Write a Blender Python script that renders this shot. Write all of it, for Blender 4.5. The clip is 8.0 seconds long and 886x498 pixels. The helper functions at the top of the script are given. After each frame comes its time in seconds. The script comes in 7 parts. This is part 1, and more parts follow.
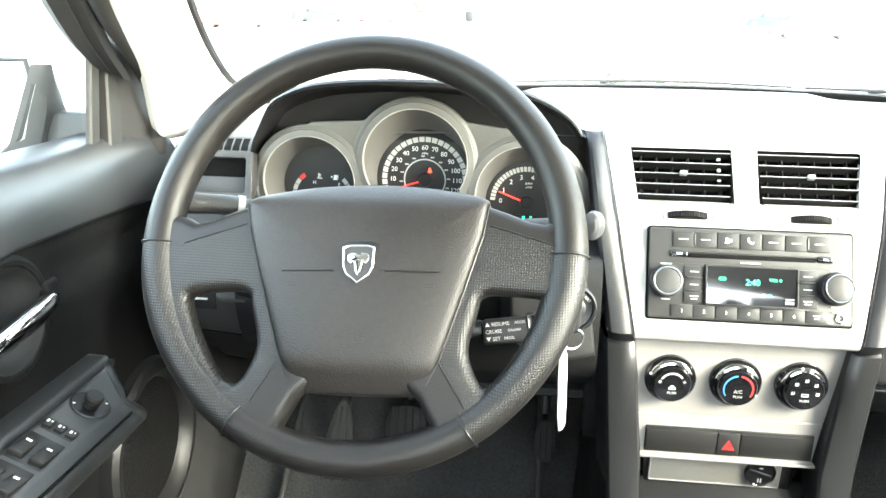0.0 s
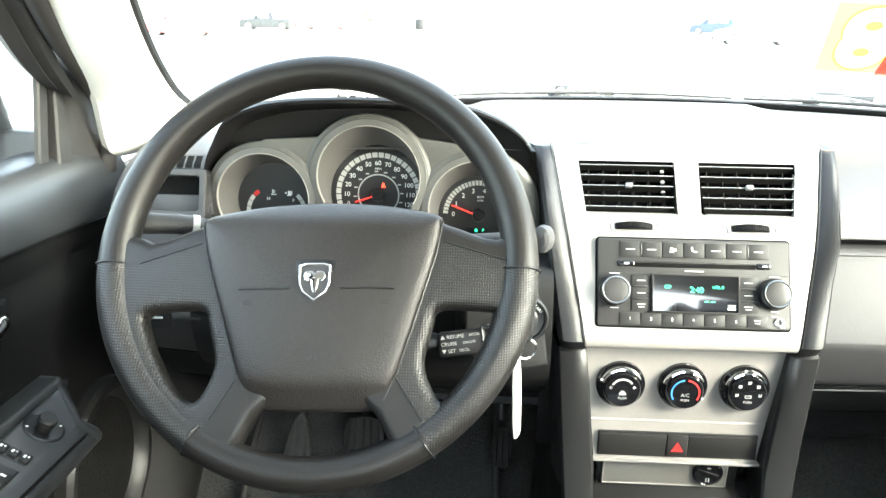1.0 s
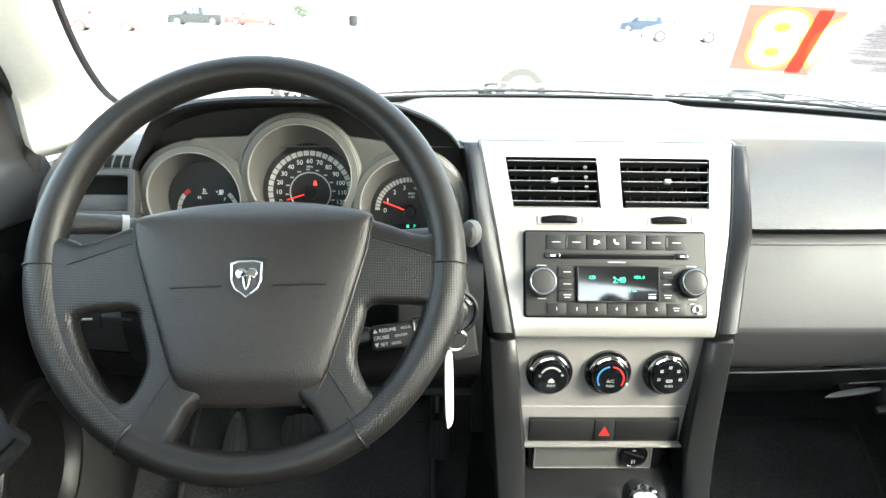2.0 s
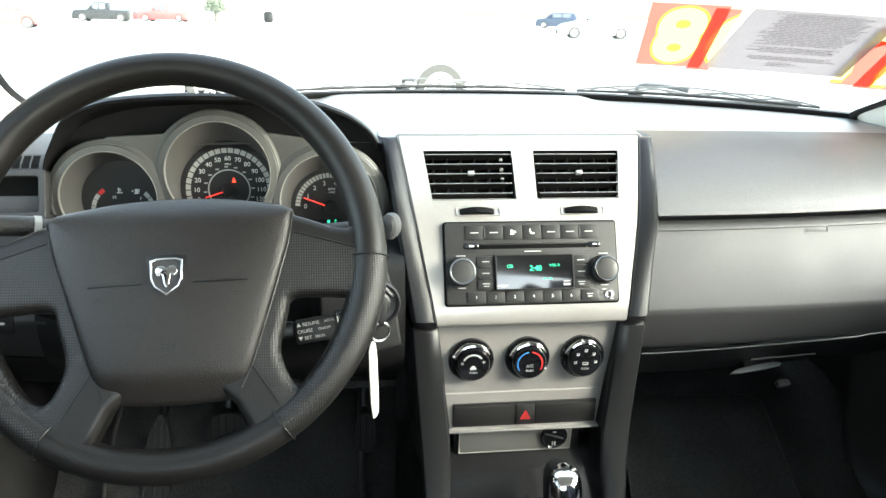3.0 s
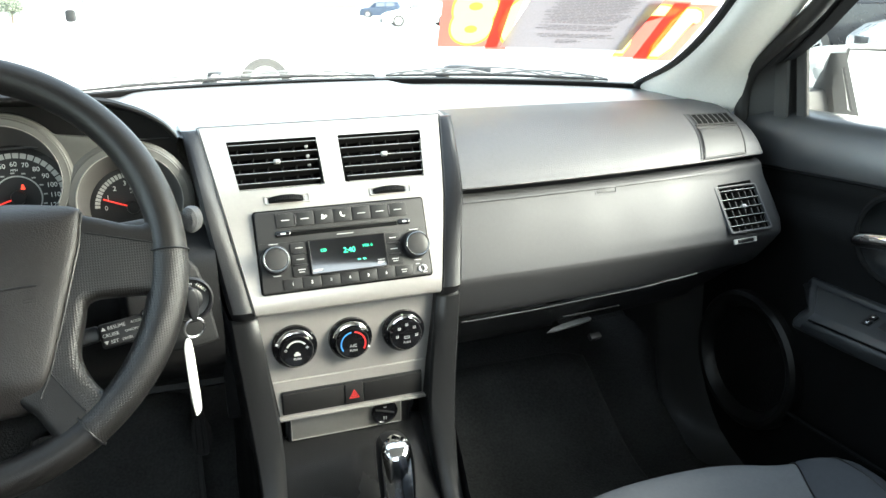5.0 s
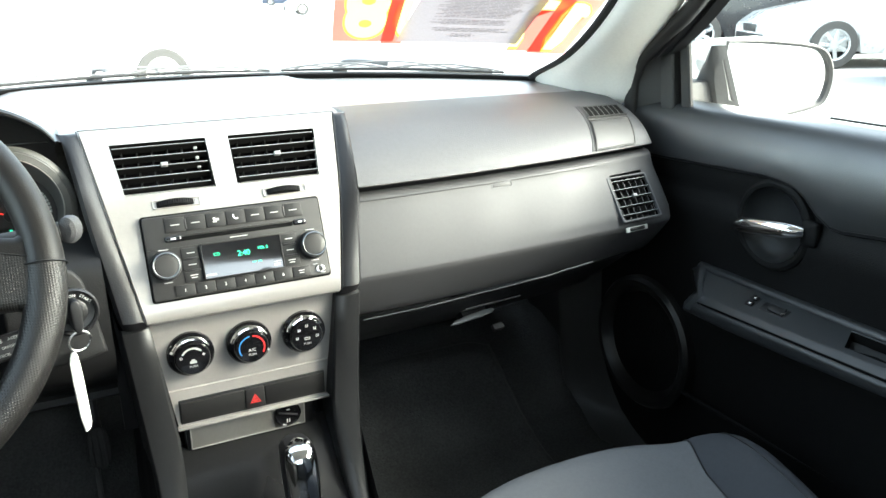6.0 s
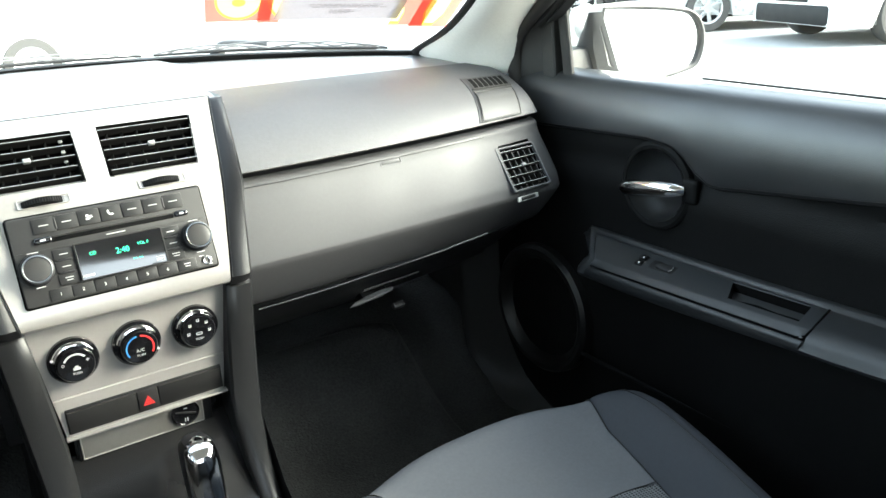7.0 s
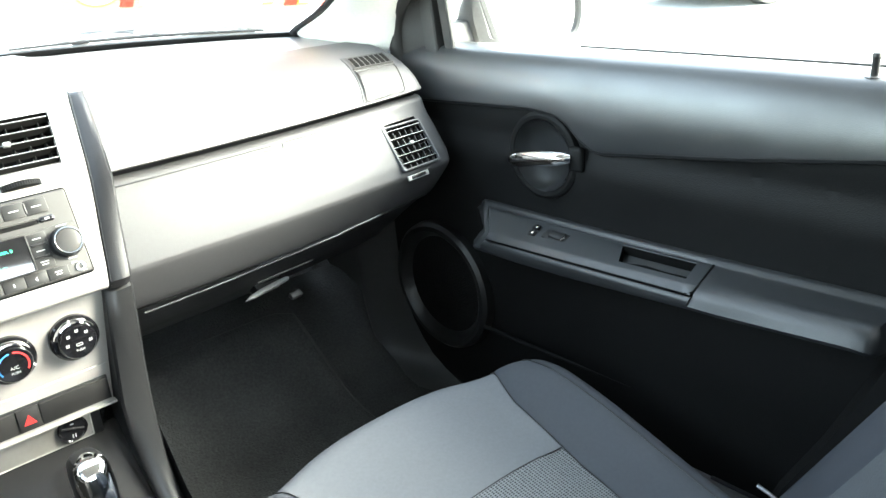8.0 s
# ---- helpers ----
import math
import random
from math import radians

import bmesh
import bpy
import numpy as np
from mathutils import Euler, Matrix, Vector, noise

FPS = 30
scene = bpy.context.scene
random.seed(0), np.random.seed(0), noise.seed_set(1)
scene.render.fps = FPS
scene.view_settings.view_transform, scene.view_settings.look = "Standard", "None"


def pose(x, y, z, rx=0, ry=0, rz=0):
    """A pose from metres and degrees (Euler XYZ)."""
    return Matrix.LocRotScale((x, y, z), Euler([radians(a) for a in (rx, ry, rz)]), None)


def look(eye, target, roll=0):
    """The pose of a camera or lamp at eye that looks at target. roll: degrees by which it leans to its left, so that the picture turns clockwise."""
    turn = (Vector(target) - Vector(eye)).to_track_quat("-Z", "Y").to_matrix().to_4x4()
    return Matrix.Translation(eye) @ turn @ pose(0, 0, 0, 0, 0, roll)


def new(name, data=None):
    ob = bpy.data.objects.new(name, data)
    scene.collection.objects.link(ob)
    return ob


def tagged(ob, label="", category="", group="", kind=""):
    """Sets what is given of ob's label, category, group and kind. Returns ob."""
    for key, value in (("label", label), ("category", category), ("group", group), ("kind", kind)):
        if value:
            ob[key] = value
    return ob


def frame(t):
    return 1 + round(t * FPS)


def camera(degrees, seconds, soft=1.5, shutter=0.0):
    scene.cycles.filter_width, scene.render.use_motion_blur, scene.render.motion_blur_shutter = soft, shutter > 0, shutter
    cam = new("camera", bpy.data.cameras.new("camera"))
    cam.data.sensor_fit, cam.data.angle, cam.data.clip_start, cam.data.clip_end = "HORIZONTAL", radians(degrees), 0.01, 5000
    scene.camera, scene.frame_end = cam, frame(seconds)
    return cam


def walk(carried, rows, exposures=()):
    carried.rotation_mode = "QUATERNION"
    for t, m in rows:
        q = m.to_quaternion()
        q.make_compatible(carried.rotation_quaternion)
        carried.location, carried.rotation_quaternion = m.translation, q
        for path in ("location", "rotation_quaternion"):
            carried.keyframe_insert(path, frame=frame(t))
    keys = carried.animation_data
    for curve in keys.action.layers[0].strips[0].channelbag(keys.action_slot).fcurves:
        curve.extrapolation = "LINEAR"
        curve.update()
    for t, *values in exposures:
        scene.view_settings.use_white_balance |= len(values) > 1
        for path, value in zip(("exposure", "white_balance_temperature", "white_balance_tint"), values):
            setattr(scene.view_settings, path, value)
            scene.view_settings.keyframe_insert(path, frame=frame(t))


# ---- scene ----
cam = camera(58.7, 8.0)
PATH = [
    (0, (-0.232, -0.831, 1.116), (-0.441, 1.074, 0.541), 0.8),
    (0.5, (-0.23, -0.836, 1.12), (-0.381, 1.076, 0.551), 0.6),
    (1, (-0.231, -0.844, 1.128), (-0.325, 1.074, 0.571), 0.7),
    (1.5, (-0.225, -0.854, 1.131), (-0.25, 1.066, 0.571), 0.6),
    (3, (-0.221, -0.882, 1.133), (0.034, 1.019, 0.565), 1.1),
    (3.5, (-0.214, -0.894, 1.129), (0.128, 0.993, 0.561), -0.1),
    (4, (-0.203, -0.899, 1.127), (0.23, 0.965, 0.544), 0.0),
    (4.5, (-0.196, -0.907, 1.125), (0.339, 0.93, 0.542), -0.6),
    (6, (-0.169, -0.918, 1.139), (0.66, 0.793, 0.519), -0.8),
    (6.5, (-0.16, -0.92, 1.136), (0.778, 0.727, 0.497), -1.6),
    (7, (-0.152, -0.916, 1.136), (0.876, 0.658, 0.456), -2.5),
    (7.5, (-0.138, -0.914, 1.134), (0.982, 0.583, 0.424), -3.6),
    (8, (-0.128, -0.914, 1.133), (1.072, 0.502, 0.389), -4.4),
]
walk(cam, [(t, look(eye, target, roll)) for t, eye, target, roll in PATH], exposures=[(0.0, 4.75, 6680, 0), (1.0, 4.33, 6650, 0), (1.5, 4.05, 6600, 0), (3.0, 3.4, 6520, 0), (4.5, 3.42, 6500, 0), (6.0, 3.55, 6480, 0), (6.5, 3.42, 6480, 0), (7.0, 3.58, 6520, 0), (7.5, 4.15, 6620, 0), (8.0, 4.7, 6580, 0)])

# ---- light ----
SUN_EL, SUN_AZ = 27.0, 121.0
world = bpy.data.worlds.new("sky")
scene.world = world
world.use_nodes = True
wn = world.node_tree.nodes
sky = wn.new("ShaderNodeTexSky")
sky.sky_type = "NISHITA"
sky.sun_disc = False
sky.sun_elevation, sky.sun_rotation = radians(SUN_EL), radians(SUN_AZ)
sky.dust_density, sky.ozone_density = 2.6, 0.9
wn["Background"].inputs["Strength"].default_value = 0.15
haze = wn.new("ShaderNodeHueSaturation")
haze.inputs["Saturation"].default_value = 0.55
world.node_tree.links.new(sky.outputs["Color"], haze.inputs["Color"])
world.node_tree.links.new(haze.outputs["Color"], wn["Background"].inputs["Color"])
sun = new("sun", bpy.data.lights.new("sun", "SUN"))
sun.data.energy, sun.data.angle, sun.data.color = 1.0, radians(48.0), (1.0, 0.985, 0.965)
# the sun's own way down: azimuth counted clockwise from +y
sd = Vector((math.sin(radians(SUN_AZ)) * math.cos(radians(SUN_EL)), math.cos(radians(SUN_AZ)) * math.cos(radians(SUN_EL)), math.sin(radians(SUN_EL))))
sun.matrix_world = look((0, 0, 30), Vector((0, 0, 30)) - sd)


# ---- materials ----
def material(name, base, rough=0.5, metal=0.0, grain=0.0, grain_size=0.002, vary=0.12, coat=0.0, cells=False, spec=0.5):
    """Principled surface with mottling at two scales, relief of grain_size metres and uneven gloss."""
    m = bpy.data.materials.new(name)
    m.use_nodes = True
    nt, n = m.node_tree, m.node_tree.nodes
    b = n["Principled BSDF"]
    co = n.new("ShaderNodeTexCoord")
    big, small = n.new("ShaderNodeTexNoise"), n.new("ShaderNodeTexNoise")
    big.inputs["Scale"].default_value, big.inputs["Detail"].default_value = 9.0, 4.0
    small.inputs["Scale"].default_value, small.inputs["Detail"].default_value = 220.0, 3.0
    add = n.new("ShaderNodeMath")
    add.operation = "ADD"
    nt.links.new(co.outputs["Object"], big.inputs["Vector"])
    nt.links.new(co.outputs["Object"], small.inputs["Vector"])
    nt.links.new(big.outputs["Fac"], add.inputs[0])
    nt.links.new(small.outputs["Fac"], add.inputs[1])
    ramp = n.new("ShaderNodeMapRange")
    ramp.inputs["From Min"].default_value, ramp.inputs["From Max"].default_value = 0.6, 1.4
    ramp.inputs["To Min"].default_value, ramp.inputs["To Max"].default_value = 1 - vary, 1 + vary
    nt.links.new(add.outputs[0], ramp.inputs["Value"])
    mul = n.new("ShaderNodeVectorMath")
    mul.operation = "SCALE"
    mul.inputs[0].default_value = base
    nt.links.new(ramp.outputs["Result"], mul.inputs["Scale"])
    nt.links.new(mul.outputs["Vector"], b.inputs["Base Color"])
    rr = n.new("ShaderNodeMapRange")
    rr.inputs["From Min"].default_value, rr.inputs["From Max"].default_value = 0.3, 0.7
    rr.inputs["To Min"].default_value, rr.inputs["To Max"].default_value = max(0.02, rough - 0.06), min(1, rough + 0.06)
    nt.links.new(big.outputs["Fac"], rr.inputs["Value"])
    nt.links.new(rr.outputs["Result"], b.inputs["Roughness"])
    b.inputs["Metallic"].default_value = metal
    b.inputs["Specular IOR Level"].default_value = spec
    b.inputs["Coat Weight"].default_value = coat
    if grain:
        if cells:
            g = n.new("ShaderNodeTexVoronoi")
            g.inputs["Scale"].default_value = 1 / grain_size
            out = g.outputs["Distance"]
        else:
            g = n.new("ShaderNodeTexNoise")
            g.inputs["Scale"].default_value, g.inputs["Detail"].default_value = 1 / grain_size, 2.0
            out = g.outputs["Fac"]
        nt.links.new(co.outputs["Object"], g.inputs["Vector"])
        bump = n.new("ShaderNodeBump")
        bump.inputs["Strength"].default_value, bump.inputs["Distance"].default_value = grain, grain_size * 0.5
        nt.links.new(out, bump.inputs["Height"])
        nt.links.new(bump.outputs["Normal"], b.inputs["Normal"])
    return m


def knurl(name, base, rough, pitch):
    """Moulded grip with a fine woven relief."""
    m = material(name, base, rough)
    nt, n = m.node_tree, m.node_tree.nodes
    co = n.new("ShaderNodeTexCoord")
    waves = []
    for axis in ("X", "Z"):
        w = n.new("ShaderNodeTexWave")
        w.bands_direction = axis
        w.inputs["Scale"].default_value = 0.314 / pitch
        w.inputs["Distortion"].default_value = 0.0
        nt.links.new(co.outputs["Object"], w.inputs["Vector"])
        waves.append(w)
    mx = n.new("ShaderNodeMath")
    mx.operation = "MULTIPLY"
    nt.links.new(waves[0].outputs["Fac"], mx.inputs[0])
    nt.links.new(waves[1].outputs["Fac"], mx.inputs[1])
    bump = n.new("ShaderNodeBump")
    bump.inputs["Strength"].default_value, bump.inputs["Distance"].default_value = 0.40, 0.0008
    nt.links.new(mx.outputs[0], bump.inputs["Height"])
    nt.links.new(bump.outputs["Normal"], n["Principled BSDF"].inputs["Normal"])
    return m


def emitter(name, colour, strength):
    m = bpy.data.materials.new(name)
    m.use_nodes = True
    b = m.node_tree.nodes["Principled BSDF"]
    b.inputs["Base Color"].default_value = (*colour, 1)
    b.inputs["Emission Color"].default_value = (*colour, 1)
    b.inputs["Emission Strength"].default_value = strength
    return m


def pane_glass(name, tint=(0.93, 0.96, 0.94)):
    """Thin sheet of glass: clear straight through, with a mirror's share that grows at grazing angles."""
    m = bpy.data.materials.new(name)
    m.use_nodes = True
    nt, n = m.node_tree, m.node_tree.nodes
    n.remove(n["Principled BSDF"])
    t, g, mix, lw = n.new("ShaderNodeBsdfTransparent"), n.new("ShaderNodeBsdfGlossy"), n.new("ShaderNodeMixShader"), n.new("ShaderNodeLayerWeight")
    t.inputs["Color"].default_value = (*tint, 1)
    g.inputs["Roughness"].default_value = 0.02
    lw.inputs["Blend"].default_value = 0.5
    pw, ma = n.new("ShaderNodeMath"), n.new("ShaderNodeMath")
    pw.operation, ma.operation = "POWER", "MULTIPLY_ADD"
    pw.inputs[1].default_value, ma.inputs[1].default_value, ma.inputs[2].default_value = 4.0, 0.6, 0.04
    nt.links.new(lw.outputs["Facing"], pw.inputs[0])
    nt.links.new(pw.outputs[0], ma.inputs[0])
    nt.links.new(ma.outputs[0], mix.inputs["Fac"])
    nt.links.new(t.outputs[0], mix.inputs[1])
    nt.links.new(g.outputs[0], mix.inputs[2])
    nt.links.new(mix.outputs[0], n["Material Output"].inputs["Surface"])
    return m


def film(name, colour, through_share):
    """Printed film or paper that light passes through."""
    m = bpy.data.materials.new(name)
    m.use_nodes = True
    nt, n = m.node_tree, m.node_tree.nodes
    n.remove(n["Principled BSDF"])
    d, t, mix, no = n.new("ShaderNodeBsdfDiffuse"), n.new("ShaderNodeBsdfTranslucent"), n.new("ShaderNodeMixShader"), n.new("ShaderNodeTexNoise")
    no.inputs["Scale"].default_value = 60.0
    hsv = n.new("ShaderNodeHueSaturation")
    mr = n.new("ShaderNodeMapRange")
    mr.inputs["To Min"].default_value, mr.inputs["To Max"].default_value = 0.9, 1.1
    hsv.inputs["Color"].default_value = (*colour, 1)
    nt.links.new(no.outputs["Fac"], mr.inputs["Value"])
    nt.links.new(mr.outputs["Result"], hsv.inputs["Value"])
    nt.links.new(hsv.outputs["Color"], d.inputs["Color"])
    nt.links.new(hsv.outputs["Color"], t.inputs["Color"])
    mix.inputs["Fac"].default_value = through_share
    nt.links.new(d.outputs[0], mix.inputs[1])
    nt.links.new(t.outputs[0], mix.inputs[2])
    nt.links.new(mix.outputs[0], n["Material Output"].inputs["Surface"])
    return m


CONSOLE = material("console_face", (0.008, 0.008, 0.0085), 0.24, vary=0.1)
PLASTIC = material("slate_plastic", (0.036, 0.036, 0.037), 0.50, grain=0.35, grain_size=0.0016, cells=True)
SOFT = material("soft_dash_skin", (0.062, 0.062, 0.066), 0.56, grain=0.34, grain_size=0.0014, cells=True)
# paler copy of soft_dash_skin: daylight on the dash top put into the colour
DASHTOP = material("dash_skin_lit_copy", (0.155, 0.155, 0.160), 0.38, grain=0.30, grain_size=0.0014, cells=True, spec=0.85)
GLOVE = material("satin_dash_panel", (0.046, 0.046, 0.0475), 0.58, grain=0.14, grain_size=0.0012, cells=True, vary=0.08, spec=0.40)
# dark lower door plastic, deepened further: blocked side light put into the colour
DOORDARK = material("shaded_door_skin", (0.0066, 0.0067, 0.0068), 0.6, grain=0.3, grain_size=0.0016, cells=True, spec=0.12)
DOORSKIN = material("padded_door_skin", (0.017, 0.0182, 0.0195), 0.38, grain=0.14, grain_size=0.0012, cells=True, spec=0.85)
ARMSKIN = material("armrest_skin", (0.017, 0.0183, 0.0196), 0.40, grain=0.2, grain_size=0.0012, cells=True)
ARMPLATE = material("switch_plate_skin", (0.0235, 0.0255, 0.028), 0.36, grain=0.06, grain_size=0.001, cells=True, vary=0.03, spec=0.6)
POSTGREY = material("warm_grey_trim", (0.024, 0.0232, 0.0225), 0.5, grain=0.15, grain_size=0.0015, cells=True)
SEAL = material("soft_seal", (0.028, 0.0268, 0.0258), 0.45, grain=0.1, grain_size=0.002)
UPRIGHT = material("smooth_upright", (0.013, 0.013, 0.0142), 0.40, grain=0.16, grain_size=0.0014, cells=True, spec=0.36)
LOWTRIM = material("glossy_upright", (0.0115, 0.0118, 0.0124), 0.36, grain=0.10, grain_size=0.0014, cells=True, spec=0.45)
# passenger footwell trims, paler than the driver's: light put into their colour
KICK = material("satin_kick_trim_lit", (0.052, 0.052, 0.051), 0.34, grain=0.12, grain_size=0.0015, cells=True)
UNDERTRIM = material("under_dash_trim_lit", (0.030, 0.030, 0.0302), 0.46, grain=0.15, grain_size=0.0015, cells=True)
KNOBRING = material("brushed_knob_ring", (0.42, 0.42, 0.41), 0.26, metal=1.0, vary=0.05)
GREYEDGE = material("dull_slat_edge", (0.26, 0.26, 0.26), 0.45, vary=0.05)
KNOBCAP = material("satin_knob_cap", (0.030, 0.029, 0.028), 0.42, metal=0.2, vary=0.05)
VENTBLACK = material("vent_black", (0.005, 0.005, 0.005), 0.6, spec=0.12)
# near-black for slots, wells and gaps: their inner shade put into the colour
VOID = material("slot_shade_black", (0.004, 0.004, 0.004), 0.9, spec=0.1)
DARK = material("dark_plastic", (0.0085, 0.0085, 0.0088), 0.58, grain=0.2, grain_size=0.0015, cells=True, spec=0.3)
BLACK = material("black_plastic", (0.008, 0.008, 0.009), 0.42)
GLOSSBLACK = material("gloss_black", (0.006, 0.006, 0.007), 0.12, coat=0.4)
RIMSKIN = material("wheel_skin", (0.0120, 0.0110, 0.0106), 0.40, grain=0.24, grain_size=0.0010, cells=True, spec=0.40)
PADSKIN = material("airbag_skin", (0.0195, 0.0172, 0.0164), 0.40, grain=0.40, grain_size=0.0012, cells=True, spec=0.42, vary=0.22)
GRIP = knurl("wheel_grip", (0.0120, 0.0112, 0.0108), 0.38, 0.0021)
SILVER = material("satin_silver", (0.405, 0.390, 0.367), 0.34, metal=0.5, vary=0.04, grain=0.03, grain_size=0.0006)
BEZEL = material("grey_silver", (0.098, 0.097, 0.092), 0.45, metal=0.3, vary=0.05)
CHROME = material("chrome", (0.86, 0.86, 0.87), 0.07, metal=1.0, vary=0.02)
RADIO = material("radio_face", (0.0165, 0.016, 0.0155), 0.6, grain=0.12, grain_size=0.0008, vary=0.06)
BUTTON = material("button_face", (0.014, 0.0137, 0.0137), 0.52, vary=0.05, spec=0.34)
WHITE = material("white_print", (0.78, 0.78, 0.76), 0.6, vary=0.03)
GREYPRINT = material("grey_print", (0.42, 0.42, 0.41), 0.6, vary=0.03)
RED = material("red_print", (0.62, 0.03, 0.03), 0.5, vary=0.05)
BLUE = material("blue_print", (0.05, 0.22, 0.55), 0.5, vary=0.05)
NEEDLE = emitter("red_needle", (0.9, 0.04, 0.03), 0.14)
AMBER = emitter("amber_lamp", (1.0, 0.06, 0.03), 0.16)
LCD = emitter("green_segments", (0.05, 0.70, 0.36), 0.20)
PILLAR = material("light_trim", (0.86, 0.85, 0.80), 0.55, grain=0.2, grain_size=0.002, vary=0.05)
HEADLINER = material("headliner_cloth", (0.66, 0.63, 0.57), 0.9, grain=0.4, grain_size=0.002, vary=0.06)
CARPET = material("carpet", (0.039, 0.0395, 0.038), 0.95, grain=1.0, grain_size=0.004, vary=0.55)
MATEDGE = material("mat_binding", (0.050, 0.049, 0.047), 0.8, grain=0.6, grain_size=0.002)
CLOTH = material("seat_cloth", (0.134, 0.138, 0.145), 0.88, grain=0.5, grain_size=0.0010, vary=0.08, spec=0.2)
BOLSTER = material("bolster_cloth", (0.054, 0.058, 0.066), 0.80, grain=0.5, grain_size=0.0010, vary=0.08, spec=0.25)
BACKCLOTH = material("backrest_cloth", (0.027, 0.030, 0.037), 0.75, grain=0.5, grain_size=0.0010, vary=0.08, spec=0.25)
MESHCLOTH = material("mesh_cloth", (0.175, 0.180, 0.186), 0.9, vary=0.08, spec=0.2)


def open_weave(m, pitch):
    """Rows of small dark eyelets in a knitted cloth."""
    nt, n = m.node_tree, m.node_tree.nodes
    co, v = n.new("ShaderNodeTexCoord"), n.new("ShaderNodeTexVoronoi")
    v.inputs["Scale"].default_value, v.inputs["Randomness"].default_value = 1 / pitch, 0.15
    mp = n.new("ShaderNodeMapping")
    mp.inputs["Scale"].default_value = (1.0, 1.6, 0.0)
    nt.links.new(co.outputs["Object"], mp.inputs["Vector"])
    nt.links.new(mp.outputs["Vector"], v.inputs["Vector"])
    r = n.new("ShaderNodeMapRange")
    r.inputs["From Min"].default_value, r.inputs["From Max"].default_value = 0.18, 0.42
    nt.links.new(v.outputs["Distance"], r.inputs["Value"])
    b = n["Principled BSDF"]
    src = b.inputs["Base Color"].links[0].from_socket
    mx = n.new("ShaderNodeMix")
    mx.data_type = "RGBA"
    mx.inputs["A"].default_value = (0.02, 0.021, 0.023, 1)
    nt.links.new(r.outputs["Result"], mx.inputs["Factor"])
    nt.links.new(src, mx.inputs["B"])
    nt.links.new(mx.outputs["Result"], b.inputs["Base Color"])
    bump = n.new("ShaderNodeBump")
    bump.inputs["Strength"].default_value, bump.inputs["Distance"].default_value = 0.8, 0.001
    nt.links.new(r.outputs["Result"], bump.inputs["Height"])
    nt.links.new(bump.outputs["Normal"], b.inputs["Normal"])


open_weave(MESHCLOTH, 0.0048)
RUBBER = material("rubber_seal", (0.012, 0.012, 0.013), 0.6, grain=0.2, grain_size=0.002)
GLASS = pane_glass("window_glass")
MIRROR = material("mirror_glass", (0.93, 0.94, 0.94), 0.02, metal=1.0, vary=0.01)
PAINT = material("silver_car_paint", (0.62, 0.62, 0.60), 0.30, metal=0.3, coat=0.8, vary=0.02)
TAGWHITE = material("white_tag", (0.80, 0.79, 0.76), 0.5, vary=0.04)
STEEL = material("steel", (0.55, 0.55, 0.56), 0.28, metal=1.0, vary=0.08)
ASPHALT = material("pale_lot_paving", (0.33, 0.33, 0.322), 0.9, grain=0.8, grain_size=0.02, vary=0.22)
STICKER_RED = film("red_film", (0.80, 0.17, 0.13), 0.44)
STICKER_YELLOW = film("yellow_film", (0.96, 0.80, 0.22), 0.58)
STICKER_ORANGE = film("orange_film", (0.95, 0.36, 0.06), 0.54)
SHEET = film("paper_sheet", (0.345, 0.315, 0.325), 0.30)
SHEETPRINT = film("paper_print", (0.265, 0.238, 0.246), 0.30)


# ---- builders ----
def group(name, label, category, kind="", members="", at=(0, 0, 0)):
    e = new(name)
    e.empty_display_size = 0.02
    e.location = at
    return tagged(e, label, category, members, kind)


def finish(bm, name, mat, parent=None, label="", smooth=True, angle=35):
    me = bpy.data.meshes.new(name)
    bm.normal_update()
    bm.to_mesh(me)
    bm.free()
    me.materials.append(mat)
    if smooth:
        me.polygons.foreach_set("use_smooth", [True] * len(me.polygons))
        me.set_sharp_from_angle(angle=radians(angle))
    ob = new(name, me)
    if parent is not None:
        ob.parent = parent
        top = parent if parent.parent is None else parent.parent
        ob.matrix_parent_inverse = Matrix.Translation(-Vector(top.location)) if parent.parent is None else Matrix.Identity(4)
    if label:
        ob["label"] = label
    return ob


def part(name, bm, mat, parent, label="", **k):
    return finish(bm, name, mat, parent, label, **k)


def thing(name, bm, mat, label, category, kind="", members="", **k):
    return tagged(finish(bm, name, mat, None, "", **k), label, category, members, kind)


def face(origin, up, side=(1, 0, 0)):
    """Axes of a flat face: side, up and outwards."""
    s = Vector(side).normalized()
    u = Vector(up)
    u = (u - s * u.dot(s)).normalized()
    o = s.cross(u)
    return Matrix(((s.x, u.x, o.x, origin[0]), (s.y, u.y, o.y, origin[1]), (s.z, u.z, o.z, origin[2]), (0, 0, 0, 1)))


def merge(bm, other):
    me = bpy.data.meshes.new("tmp")
    other.to_mesh(me)
    other.free()
    bm.from_mesh(me)
    bpy.data.meshes.remove(me)
    return bm


def box(size, m=Matrix.Identity(4), bevel=0.0, seg=2, bm=None, taper=1.0):
    """A box with rounded edges, centred on m; taper narrows its top (+y of m)."""
    b = bmesh.new()
    bmesh.ops.create_cube(b, size=1.0)
    for v in b.verts:
        k = taper if v.co.y > 0 else 1.0
        v.co = Vector((v.co.x * size[0] * k, v.co.y * size[1], v.co.z * size[2]))
    if bevel:
        bmesh.ops.bevel(b, geom=list(b.edges), offset=bevel, segments=seg, profile=0.5, affect="EDGES", clamp_overlap=True)
    b.transform(m)
    return merge(bm, b) if bm is not None else b


